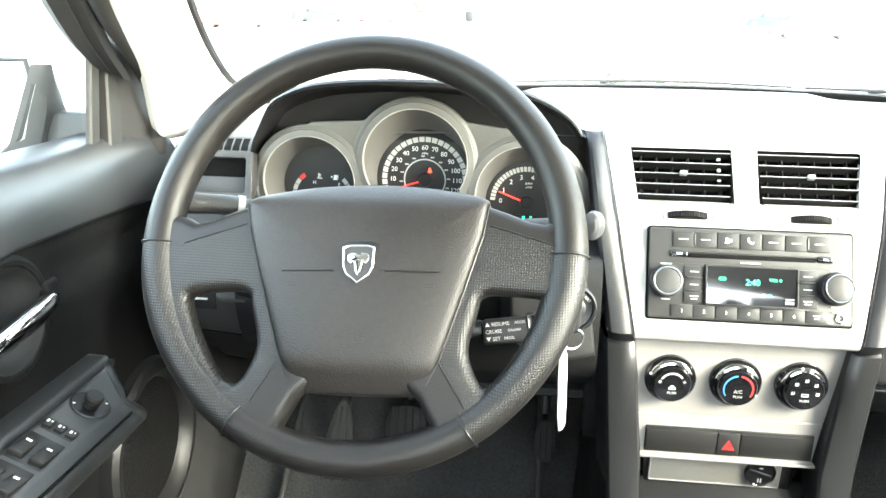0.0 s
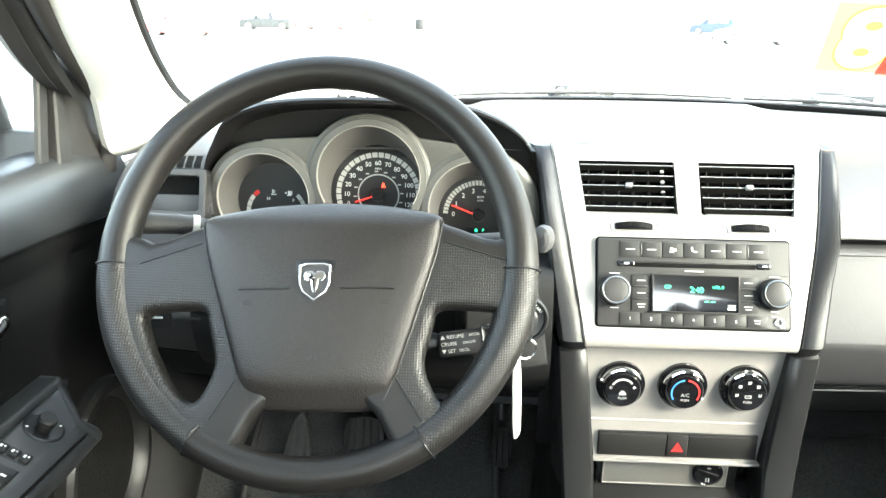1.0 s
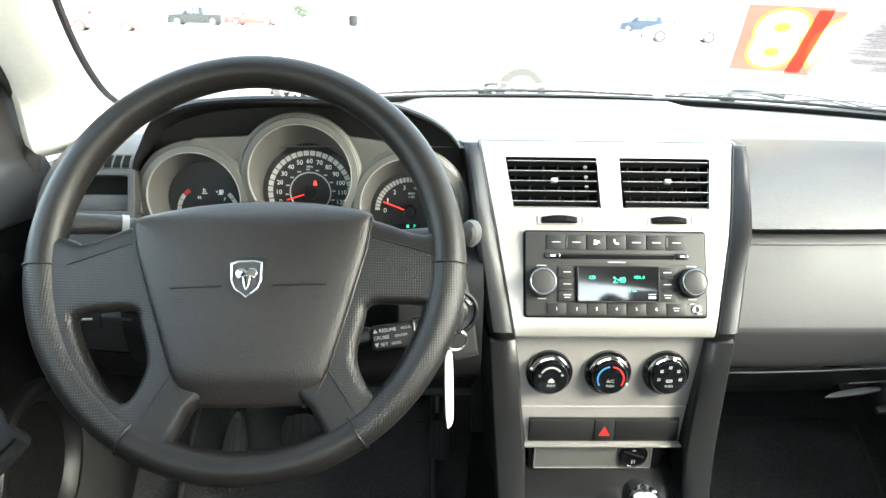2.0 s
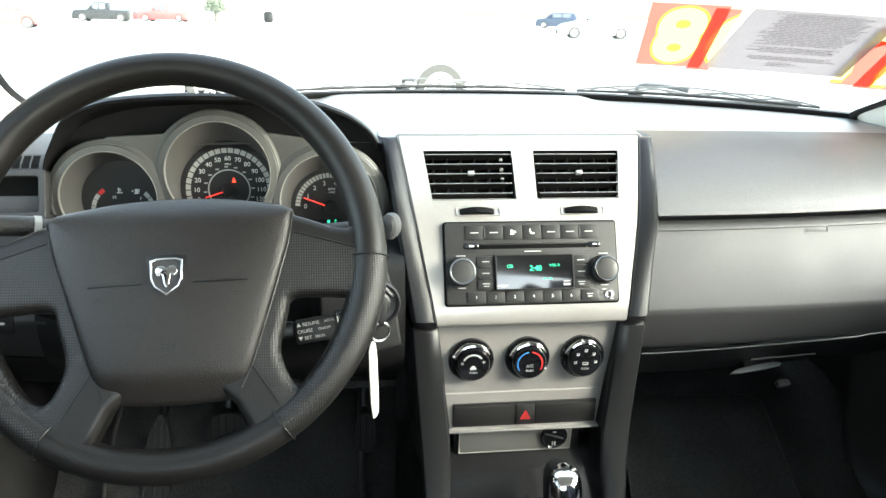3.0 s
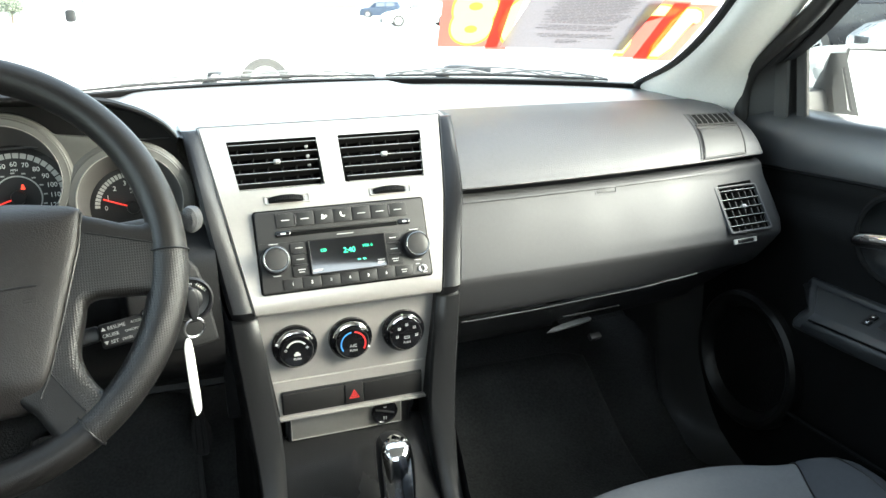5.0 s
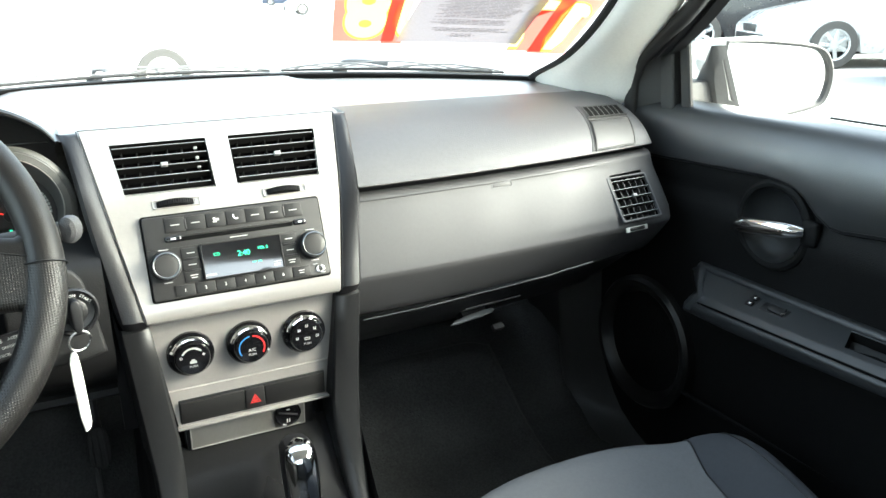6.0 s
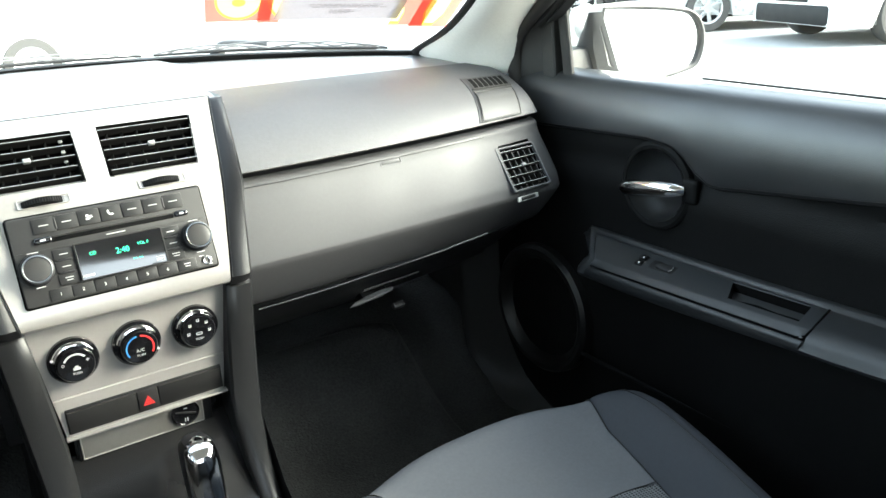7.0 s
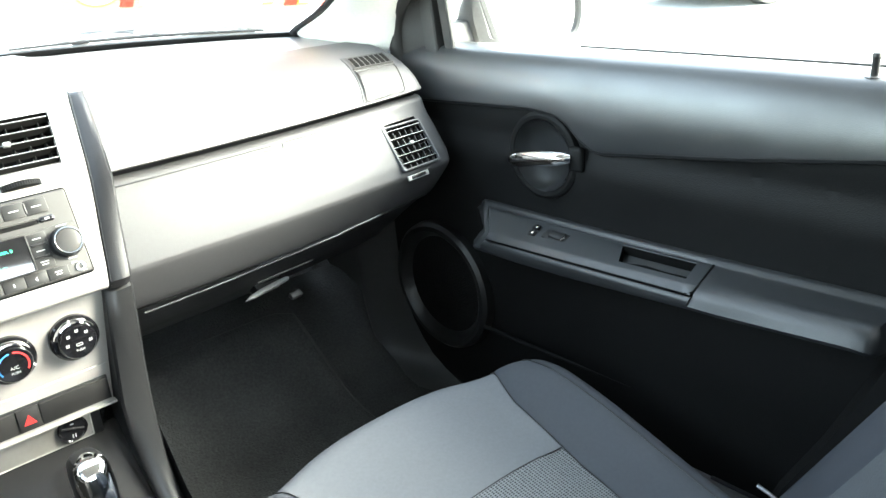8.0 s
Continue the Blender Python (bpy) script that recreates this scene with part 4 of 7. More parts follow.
# ---- steering column with stalks ----
column = group("steering_column", "dark steering column shroud with stalks and ignition switch", "steering column", at=(-0.37, 0.0, 0.80))
CM = face((-0.370, -0.075, 0.858), (0, 0.472, 0.882))
b = plate(soften([(-0.075, -0.055), (-0.082, 0.03), (-0.05, 0.052), (0.05, 0.052), (0.082, 0.03), (0.075, -0.055)][::-1], 2), depth=0.15, bevel=0.012, m=at(CM, 0, -0.006, 0.055), seg=3)
part("shroud", b, DARK, column, "dark moulded shroud")
lv = part("tilt_lever", box((0.026, 0.006, 0.030), Matrix.Translation((-0.580, -0.052, 0.815)), 0.002), BLACK, column, "black tilt lever")
part("lever_edge", box((0.022, 0.0016, 0.002), Matrix.Translation((-0.581, -0.068, 0.8175))), GREYPRINT, lv)
part("shroud_shelf", box((0.12, 0.030, 0.10), at(CM, -0.085, -0.020, 0.0), 0.006), DARK, column, "grey lower shroud wing")
# turn signal stalk
path = spline([(-0.44, -0.09, 0.915), (-0.485, -0.125, 0.934), (-0.515, -0.14, 0.941), (-0.548, -0.15, 0.944)], 5)
st = part("turn_stalk", tube(path, [0.008] * 8 + [0.0095] * 5 + [0.010] * 3, 14), PLASTIC, column, "grey turn signal stalk")
part("stalk_ring", tube(path[7:9], 0.0103, 14), GREYPRINT, st)
# wiper stalk with a rounded paddle end
path = spline([(-0.31, -0.10, 0.915), (-0.25, -0.135, 0.928), (-0.205, -0.148, 0.935), (-0.182, -0.150, 0.938)], 5)
st = part("wiper_stalk", tube(path, 0.0085, 12), PLASTIC, column, "grey wiper stalk")
part("stalk_end", revolve([(0.0, 0.009), (0.008, 0.0088), (0.0120, 0.006), (0.0132, 0.0), (0.012, -0.007), (0.007, -0.010), (0.0, -0.010)], face((-0.174, -0.149, 0.938), (-0.25, 0.25, 1), (0.85, -0.5, 0)) @ Matrix.Diagonal((0.72, 1, 0.9, 1)), 28), SOFT, st, "rounded grey paddle")
# cruise lever
LEVERBLACK = material("lever_black", (0.008, 0.008, 0.009), 0.42)
KM = face((-0.248, -0.160, 0.838), (-0.10, 0.35, 1.0), (0.99, 0.0, 0.16))
lever = part("cruise_lever", box((0.046, 0.024, 0.012), at(KM, 0.003, 0, -0.006), 0.003), LEVERBLACK, column, "black cruise control lever")
box((0.05, 0.016, 0.012), at(KM, -0.045, 0.004, -0.012), 0.004, bm=(bb := bmesh.new()))
part("lever_arm", bb, BLACK, lever)
part("lever_end", plate(rounded(0.010, 0.030, 0.003), [rounded(0.005, 0.022, 0.0015)], depth=0.014, bevel=0.001, m=at(KM, 0.026, 0, 0.001)), GLOSSBLACK, lever)
b = words("\u25b2 RESUME", 0.0047, at(KM, -0.0175, 0.0065, 0.0002), align="LEFT", raised=0.0001)
words("ACCEL", 0.0034, at(KM, 0.0098, 0.0067, 0.0002), b, "LEFT", raised=0.0001)
words("CRUISE", 0.0047, at(KM, -0.0175, 0.0, 0.0002), b, "LEFT", raised=0.0001)
words("ON/OFF", 0.0034, at(KM, 0.0030, 0.0, 0.0002), b, "LEFT", raised=0.0001)
words("\u25bc SET", 0.0047, at(KM, -0.0175, -0.0068, 0.0002), b, "LEFT", raised=0.0001)
words("DECEL", 0.0034, at(KM, -0.001, -0.0068, 0.0002), b, "LEFT", raised=0.0001)
part("lettering", b, GREYPRINT, lever, "white lettering", smooth=False)

# ignition panel and switch
IM = face((-0.1865, -0.092, 0.833), (0.0, 0.12, 1.0), (0.985, 0.17, 0))
b = plate(soften([(-0.055, -0.050), (-0.055, 0.045), (-0.02, 0.056), (0.010, 0.050), (0.024, 0.030), (0.032, -0.035), (0.034, -0.050)][::-1], 1), depth=0.09, bevel=0.004, m=at(IM, -0.004, 0, -0.002), seg=2)
part("ignition_panel", b, DARK, column, "charcoal ignition panel")
ig = part("ignition_switch", revolve([(0.0245, -0.004), (0.0245, 0.002), (0.0225, 0.004), (0.0205, 0.003), (0.020, 0.0), (0.013, -0.001), (0.013, 0.003), (0.011, 0.004), (0.0, 0.004)], at(IM, 0.003, 0.004, 0.0)), BLACK, column, "round black ignition switch")
b = words("START", 0.0045, at(IM, 0.016, 0.0155, 0.0012, -45), raised=0.0001)
words("ON", 0.0040, at(IM, 0.004, 0.0205, 0.0012), b, raised=0.0001)
part("lettering", b, WHITE, ig, smooth=False)
KEYM = at(IM, 0.003, 0.004, 0.0)
key = group("car_key", "black-headed car key on a steel ring with a white paper tag", "key", at=(-0.175, -0.11, 0.83))
bb = plate(soften([(-0.005, 0.016), (0.005, 0.016), (0.006, 0.0), (0.004, -0.018), (-0.004, -0.018), (-0.006, 0.0)][::-1], 2), depth=0.020, bevel=0.002, m=at(KEYM, -0.001, 0.0, 0.022))
part("key_head", bb, BLACK, key, "black moulded key head")
rc = KEYM @ Vector((-0.002, -0.026, 0.018))
part("key_ring", tube([rc + Vector((0.010 * math.cos(t), 0.005 * math.cos(t), 0.010 * math.sin(t))) for t in (2 * math.pi * i / 28 for i in range(28))], 0.0011, 8, loop=True), STEEL, key, "thin steel split ring")
tm = face((-0.1885, -0.103, 0.751), (0.02, 0.12, 1.0), (0.42, 0.90, 0))
part("key_tag", plate(soften([(-0.009, -0.040), (0.006, -0.042), (0.010, -0.034), (0.010, 0.036), (0.004, 0.047), (-0.004, 0.047), (-0.010, 0.036)], 1), [circle(0.0022, 12, 0, 0.040)], depth=0.0016, m=tm), TAGWHITE, key, "white paper tag")

# ---- instrument cluster ----
cluster = group("instrument_cluster", "three-dial instrument cluster in a grey silver surround under a dark hood", "instrument cluster", at=(-0.36, 0.06, 0.88))
CX = -0.360
PM = face((CX, 0.048, 0.0), (0, 0.0, 1.0))
RINGS = [(-0.126, 0.9245, 0.0540, 0.0675), (-0.0018, 0.9528, 0.0596, 0.0733), (0.1255, 0.9170, 0.0575, 0.0712)]


def cl_top(a):
    t = lerp(a, [-0.126, -0.06, 0.0, 0.06, 0.124], [0.9945, 0.9980, 0.9985, 0.9985, 0.9900]) if -0.126 < a < 0.124 else 0.0
    for c, z, r, ro in RINGS:
        if abs(a - c) < ro:
            t = max(t, z + math.sqrt(ro * ro - (a - c) ** 2))
    return max(t, 0.905)


edge = [(a, cl_top(a)) for a in lin(-0.1905, 0.1960, 120)]
b = plate([(-0.1905, 0.865), (0.1960, 0.865)] + edge[::-1], [circle(r, 60, c, z) for c, z, r, ro in RINGS], depth=0.006, bevel=0.0012, m=PM)
part("surround", b, BEZEL, cluster, "grey silver dial surround")
GCONE = material("gauge_cone", (0.085, 0.083, 0.080), 0.5, vary=0.05)
DIALS = [(-0.121, 0.913, 0.0445), (0.0045, 0.9245, 0.0545), (0.126, 0.9015, 0.0455)]
DIAL = material("dial_face", (0.012, 0.012, 0.013), 0.5, vary=0.05)
gauges = []
for (c, z, r, ro), (dc, dz, dr), nm in zip(RINGS, DIALS, ("temperature and fuel", "speed", "engine speed")):
    front = [PM @ Vector((c + r * math.cos(t), z + r * math.sin(t), -0.001)) for t in (2 * math.pi * i / 60 for i in range(60))]
    mid = [PM @ Vector((c + (dc - c) * 0.4 + (r * 0.97) * math.cos(t), z + (dz - z) * 0.35 + (r * 0.97) * math.sin(t), -0.018)) for t in (2 * math.pi * i / 60 for i in range(60))]
    rear = [PM @ Vector((dc + dr * 1.06 * math.cos(t), dz + dr * 1.06 * math.sin(t), -0.039)) for t in (2 * math.pi * i / 60 for i in range(60))]
    g = part("gauge", loft([front, mid, rear], closed=True), GCONE, cluster, "deep dial well of the " + nm + " gauge")
    part("gauge_ring", revolve([(r, -0.002), (r, 0.0035), (r + 0.0012, 0.0045), (r + 0.003, 0.004), (ro - 0.0060, 0.0036), (ro - 0.0050, 0.0024), (ro - 0.0040, 0.0024), (ro - 0.0030, 0.0014), (ro - 0.001, 0.0008), (ro, -0.001)], at(PM, c, z, 0.0), 64, arc=(-35, 215)), BEZEL, g, "grey silver ring")
    part("chrome_lip", revolve([(r - 0.0006, 0.001), (r - 0.0003, 0.0046), (r + 0.0005, 0.0048), (r + 0.0009, 0.004)], at(PM, c, z, 0.0), 64, arc=(-30, 210)), SILVER, g)
    part("dial_face", revolve([(0.0, 0.0), (dr * 1.07, 0.0)], at(PM, dc, dz, -0.038), 48), DIAL, g, "black dial face")
    gauges.append((g, at(PM, dc, dz, -0.0376)))
# speed dial
g, m = gauges[1]
for i in range(26):
    a = 90 - (i * 5 - 60) * 1.8
    part("scale_block", plate(band(0.0455, 0.0515, a - 8.2, a - 0.8, 4)[::-1], depth=0.0004, m=at(m, 0, 0, 0.0004)), GREYPRINT, g, smooth=False)
for v in range(0, 121, 10):
    a = radians(90 - (v - 60) * 1.8)
    part("numeral", words(str(v), 0.0078, at(m, 0.0385 * math.cos(a), 0.0385 * math.sin(a), 0.0003), raised=0.0001), WHITE, g, smooth=False)
part("lettering", words("MPH", 0.0038, at(m, 0, 0.0315, 0.0003), raised=0.0001), WHITE, g, smooth=False)
b = plate(band(0.0238, 0.0254, -40, 220, 60)[::-1], depth=0.0003, m=at(m, 0, 0, 0.0004))
for v in range(0, 201, 20):
    a = 208 - v * 1.135
    bars([(0.0285 * math.cos(radians(a)), 0.0285 * math.sin(radians(a)), 0.0042, 0.0016)], m, b)
part("inner_scale", b, GREYPRINT, g, smooth=False)
part("hub_cap", revolve([(0.0, 0.004), (0.0075, 0.004), (0.0085, 0.001), (0.0085, 0.0)], m, 28), BLACK, g)
part("needle", box((0.022, 0.0012, 0.0010), m @ Matrix.Rotation(radians(198), 4, "Z") @ Matrix.Translation((0.019, 0, 0.0022))), NEEDLE, g, "red needle at rest")
part("warning_lamp", plate([(-0.0026, -0.0026), (0.0026, -0.0026), (0.0008, 0.0032), (-0.0008, 0.0032)], depth=0.0004, m=at(m, 0.006, 0.0115, 0.0006)), AMBER, g, "lit red warning lamp", smooth=False)
# engine speed dial
g, m = gauges[2]
for i in range(29):
    a = 178 - i * 6.25
    part("scale_block", plate(band(0.0372, 0.0430, a - 5.4, a - 0.7, 3)[::-1], depth=0.0004, m=at(m, 0, 0, 0.0004)), GREYPRINT, g, smooth=False)
for v in range(0, 8):
    a = radians(178 - v * 25)
    part("numeral", words(str(v), 0.0078, at(m, 0.0305 * math.cos(a), 0.0305 * math.sin(a), 0.0003), raised=0.0001), WHITE, g, smooth=False)
b = words("RPM", 0.0044, at(m, 0.002, 0.0225, 0.0003), raised=0.0001)
words("x1000", 0.0032, at(m, 0.002, 0.0185, 0.0003), b, raised=0.0001)
part("lettering", b, WHITE, g, smooth=False)
part("hub_cap", revolve([(0.0, 0.004), (0.007, 0.004), (0.008, 0.001), (0.008, 0.0)], m, 28), BLACK, g)
part("needle", box((0.028, 0.0012, 0.0010), m @ Matrix.Rotation(radians(159), 4, "Z") @ Matrix.Translation((0.021, 0, 0.0022))), NEEDLE, g, "red needle near idle")
gw = part("gear_window", box((0.030, 0.0075, 0.0008), at(m, -0.002, -0.0185, 0.0003), 0.0003), BLACK, g, "small black gear display", smooth=False)
part("lit_text", words("P", 0.0056, at(m, 0.0060, -0.0185, 0.0009), raised=0.00005), LCD, gw, "green lit letter", smooth=False)
part("lit_bar", bars([(-0.0025, -0.0185, 0.0030, 0.0036)], at(m, 0, 0, 0.0008), h=0.0001), LCD, gw, "green lit mark", smooth=False)
# temperature and fuel dial
g, m = gauges[0]
for a0, a1, cx, mt in ((138, 196, -0.004, GREYPRINT), (122, 137, -0.004, RED), (-16, 46, 0.004, GREYPRINT)):
    for k in range(max(1, round((a1 - a0) / 15))):
        n = max(1, round((a1 - a0) / 15))
        part("scale_arc", plate(band(0.0285, 0.0335, a0 + (a1 - a0) * k / n + 0.8, a0 + (a1 - a0) * (k + 1) / n - 0.8, 6)[::-1], depth=0.0004, m=at(m, cx, -0.0135, 0.0004)), mt, g, smooth=False)
b = words("H", 0.0058, at(m, -0.0095, 0.0035, 0.0003), raised=0.0001)
words("F", 0.0058, at(m, 0.0210, 0.0015, 0.0003), b, raised=0.0001)
bars([(-0.004, 0.0125, 0.0011, 0.0050), (-0.0024, 0.0135, 0.0024, 0.0008), (-0.0024, 0.0115, 0.0024, 0.0008), (-0.003, 0.0090, 0.0066, 0.0009), (0.0165, 0.0110, 0.0038, 0.0048), (0.0194, 0.0114, 0.0010, 0.0040), (0.0162, 0.0080, 0.0060, 0.0009), (0.0120, 0.0110, 0.0016, 0.0018)], m, b)
part("numerals", b, WHITE, g, "white marks", smooth=False)
# hood
lead = spline([(-0.553, 0.040, 0.955), (-0.547, 0.034, 0.972), (-0.536, 0.024, 0.990), (-0.515, 0.008, 1.019), (-0.48, -0.006, 1.036), (-0.44, -0.015, 1.044), (-0.37, -0.020, 1.048), (-0.30, -0.014, 1.045), (-0.25, 0.004, 1.038), (-0.2257, 0.012, 1.030), (-0.207, 0.022, 1.0205), (-0.188, 0.036, 1.0055), (-0.176, 0.050, 0.989)], 5)
rows = []
for q in lead:
    k = smooth((q.z - 0.96) / 0.07)
    rows.append([(q.x, 0.105, 0.86), (q.x * 0.995 - 0.0018, 0.075, q.z - 0.012), (q.x, q.y + 0.012, q.z - 0.006), (q.x, q.y + 0.001, q.z - 0.003), (q.x, q.y, q.z), (q.x, q.y + 0.004, q.z + 0.0025), (q.x, q.y + 0.03, q.z - 0.003), (q.x, q.y + 0.07, q.z - 0.012 - 0.004 * k), (q.x, 0.13 + 0.05 * k, q.z - 0.012 - 0.022 * k), (q.x, 0.22 + 0.06 * k, 0.970 + 0.005 * k), (q.x, 0.32, 0.965)])
part("hood", loft(rows), UPRIGHT, cluster, "dark moulded hood over the dials")

# ---- air vents ----
SLAT = material("slat_edge", (0.30, 0.30, 0.30), 0.4, metal=0.3, vary=0.05)


def air_vent(m, w, h, top, rows_n, fins, label, lean=0.0, deep=0.035, fin_mat=None):
    v = group("air_vent", label, "air vent", members="dashboard air vents", at=m.translation)
    out = rounded(w, h, 0.003, 3, top=top)
    b = loft([[m @ Vector((a, c, 0.0)) for a, c in out], [m @ Vector((a * 0.98, c * 0.98, -deep)) for a, c in out]], closed=True)
    b.verts.ensure_lookup_table()
    b.faces.new([b.verts[i] for i in range(len(out), 2 * len(out))])
    part("housing", b, VOID, v, "black vent well")
    for i in range(fins):
        a = -w / 2 + w * (i + 0.5) / fins
        part("fin", box((0.0014, h * 0.97, 0.010), at(m, a, 0, -0.0125 if fin_mat is None else -0.0095), 0.0003, 1), fin_mat or VENTBLACK, v)
    for i in range(rows_n):
        c = -h / 2 + h * (i + 0.55) / rows_n
        k = 1 + (top - 1) * (c / h + 0.5)
        sm = at(m, 0, c, -0.006) @ Matrix.Rotation(radians(-14 + lean), 4, "X")
        s = part("slat", box((w * k * 0.985, 0.0013, 0.010), sm, 0.0005, 1), VENTBLACK, v)
        part("slat_edge", box((w * k * 0.98, 0.0006, 0.0006), sm @ Matrix.Translation((0, 0.0006, 0.0052))), GREYEDGE, s)
    part("tab", box((0.0078, 0.0048, 0.006), at(m, 0.0015, h * 0.04, -0.0005), 0.001), GREYEDGE, v, "small grey thumb tab")
    return v


VUP = (0, 0.0390, 0.0525)
for sgn in (-1, 1):
    vm = face((sgn * 0.0668, 0.0370, 0.9502), VUP)
    v = air_vent(vm, 0.1015, 0.0645, 1.06, 5, 6, "black slatted centre air vent in the silver panel")
    if sgn < 0:
        # pale blocks behind the slats paint the lit patches of one fin
        for c, h in ((0.0265, 0.008), (0.0125, 0.007), (0.0005, 0.006)):
            part("fin_glint", box((0.0042, h, 0.003), at(vm, 0.0410, c, -0.0085), 0.0008), GREYEDGE, v, "pale block for a lit patch of a fin")

# thumb wheels under the vents
for sgn in (-1, 1):
    tw = face((sgn * 0.0635, 0.0098, 0.9127), VUP)
    t = group("vent_wheel", "black ribbed thumb wheel in the silver panel", "thumb wheel", members="vent wheels", at=tw.translation)
    part("slot", plate(rounded(0.053, 0.0105, 0.0015, 3, 0.003)[::-1], [rounded(0.051, 0.0088, 0.001, 3, 0.003)], depth=0.004, bevel=0.0003, m=at(tw, 0, -0.001, 0.0012)), SILVER, t, "silver slot rim")
    part("slot_floor", box((0.051, 0.009, 0.002), at(tw, 0.003, -0.001, -0.0012)), GREYEDGE, t)
    b = revolve([(0.0, -0.0038), (0.0325, -0.0038), (0.0335, -0.0030), (0.0335, 0.0030), (0.0325, 0.0038), (0.0, 0.0038)], at(tw, 0.0015, -0.001, -0.0265) @ Matrix.Rotation(radians(90), 4, "X"), 72)
    for i in range(19):
        a = radians(50 + 80 * i / 18)
        box((0.0010, 0.0070, 0.0010), at(tw, 0.0015 + 0.0337 * math.cos(a), -0.001, -0.0265 + 0.0337 * math.sin(a)), 0.0003, 1, bm=b)
    part("wheel", b, VENTBLACK, t, "black ribbed wheel")

# ---- radio ----
RUP = (0, 0.0365, 0.088)
RM = face((0, -0.0185, 0.856), RUP)
radio = group("car_radio", "black double-height car radio with a lit display and two knobs", "car radio", at=RM.translation)
RW, RH = 0.205, 0.0955


def rp(fx, fy, c=0.0):
    return at(RM, (fx - 0.5) * RW, (0.5 - fy) * RH, c)


FACE = 0.0045
part("radio_gap", plate(rounded(RW + 0.0034, RH + 0.0034, 0.004, 4)[::-1], depth=0.010, m=at(RM, 0, 0, FACE - 0.0022)), VOID, radio, "dark gap round the faceplate")
face_plate = part("faceplate", plate(rounded(RW, RH, 0.003, 4)[::-1], depth=0.012, bevel=0.0012, m=at(RM, 0, 0, FACE)), RADIO, radio, "dark grey faceplate")


def key_cap(fx0, fx1, fy0, fy1, name="button", mat=None, proud=0.0014):
    w, h = (fx1 - fx0) * RW - 0.0009, (fy1 - fy0) * RH - 0.0009
    return part(name, box((w, h, 0.004), rp((fx0 + fx1) / 2, (fy0 + fy1) / 2, FACE + proud - 0.002), 0.0006), mat or BUTTON, radio)


def tag_bars(k, fx, fy, w, n=1, mat=None):
    for j in range(n):
        short = w * (0.92 if j == 0 else 0.7)
        part("print", bars([(0, (n - 1) * 0.0014 - j * 0.0028, short, 0.0010)], rp(fx, fy, FACE + 0.0014), h=0.00025), mat or GREYPRINT, k, smooth=False)


# upper row of keys, with two thin divider keys
xs = lin(0.115, 0.895, 7)
for i in range(7):
    k = key_cap(xs[i], xs[i + 1], 0.035, 0.215)
    fx = (xs[i] + xs[i + 1]) / 2
    if i == 2:
        b = bars([(0.0022, 0.0012, 0.003, 0.0008), (0.0022, -0.0004, 0.0035, 0.0008), (-0.0015, 0.0015, 0.0026, 0.0026), (-0.0012, -0.0018, 0.0042, 0.0016)], rp(fx, 0.125, FACE + 0.0014), h=0.00025)
        part("print", b, WHITE, k, smooth=False)
    elif i == 3:
        b = plate(band(0.0026, 0.0042, 150, 300, 10)[::-1], depth=0.0003, m=at(rp(fx, 0.115, FACE + 0.0016), 0.001, 0.001))
        part("print", b, WHITE, k, smooth=False)
    else:
        tag_bars(k, fx, 0.125, 0.0105)
for fx in (xs[1], xs[6]):
    part("divider_key", box((0.0022, 0.0125, 0.004), rp(fx, 0.125, FACE), 0.0008), BLACK, radio)
# disc slot
part("disc_slot", box((0.131, 0.0052, 0.003), rp(0.505, 0.300, FACE - 0.0011), 0.0008), VOID, radio, "black disc slot")
part("slot_lip", box((0.129, 0.0012, 0.0025), rp(0.505, 0.262, FACE), 0.0004), BUTTON, radio)
for fx, w in ((0.150, 0.0185), (0.868, 0.0155)):
    k = part("slot_button", box((w, 0.0068, 0.006), rp(fx, 0.288, FACE), 0.0022, 3), GLOSSBLACK, radio, "glossy black button beside the slot")
    part("print", bars([(0.0, 0.0, w * 0.30, 0.0018)], rp(fx, 0.288, FACE + 0.0030), h=0.00025), WHITE, k, smooth=False)
tag_bars(face_plate, 0.505, 0.362, 0.022)
# side key columns
for x0, x1 in ((0.175, 0.283), (0.735, 0.835)):
    for j in range(3):
        y0 = 0.412 + j * 0.142
        k = key_cap(x0, x1, y0, y0 + 0.135)
        tag_bars(k, (x0 + x1) / 2, y0 + 0.068, 0.0095, 1 if j == 0 else (j == 2) + 1)
    for j in (1, 2):
        part("divider_key", box((0.016, 0.0022, 0.0045), rp((x0 + x1) / 2, 0.408 + j * 0.142, FACE), 0.0008), BLACK, radio)
# display
part("display_frame", plate(rounded(0.0935, 0.0415, 0.001, 2, 0, 0)[::-1], [rounded(0.0905, 0.0385, 0.0005, 2)], depth=0.005, bevel=0.0004, m=rp(0.509, 0.618, FACE + 0.0046)), BUTTON, radio)
DISPLAY = material("display_glass", (0.004, 0.004, 0.005), 0.03, vary=0.02, spec=0.9, coat=0.5)
DT = rp(0.509, 0.618, FACE + 0.0020) @ Matrix.Rotation(radians(4.3), 4, "X")
disp = part("display", box((0.0912, 0.0392, 0.002), DT), DISPLAY, radio, "glossy black display")
for txt, size, x, y in (("2:40", 0.0090, 0.0012, 0.0041), ("CD", 0.0050, -0.0295, 0.0070), ("VOL 0", 0.0046, 0.0238, 0.0074)):
    part("lit_text", words(txt, size, at(DT, x, y, 0.0012), raised=0.00005, spread=0.95 if x < 0.002 and x > 0 else 1.0), LCD, disp, "green lit characters", smooth=False)
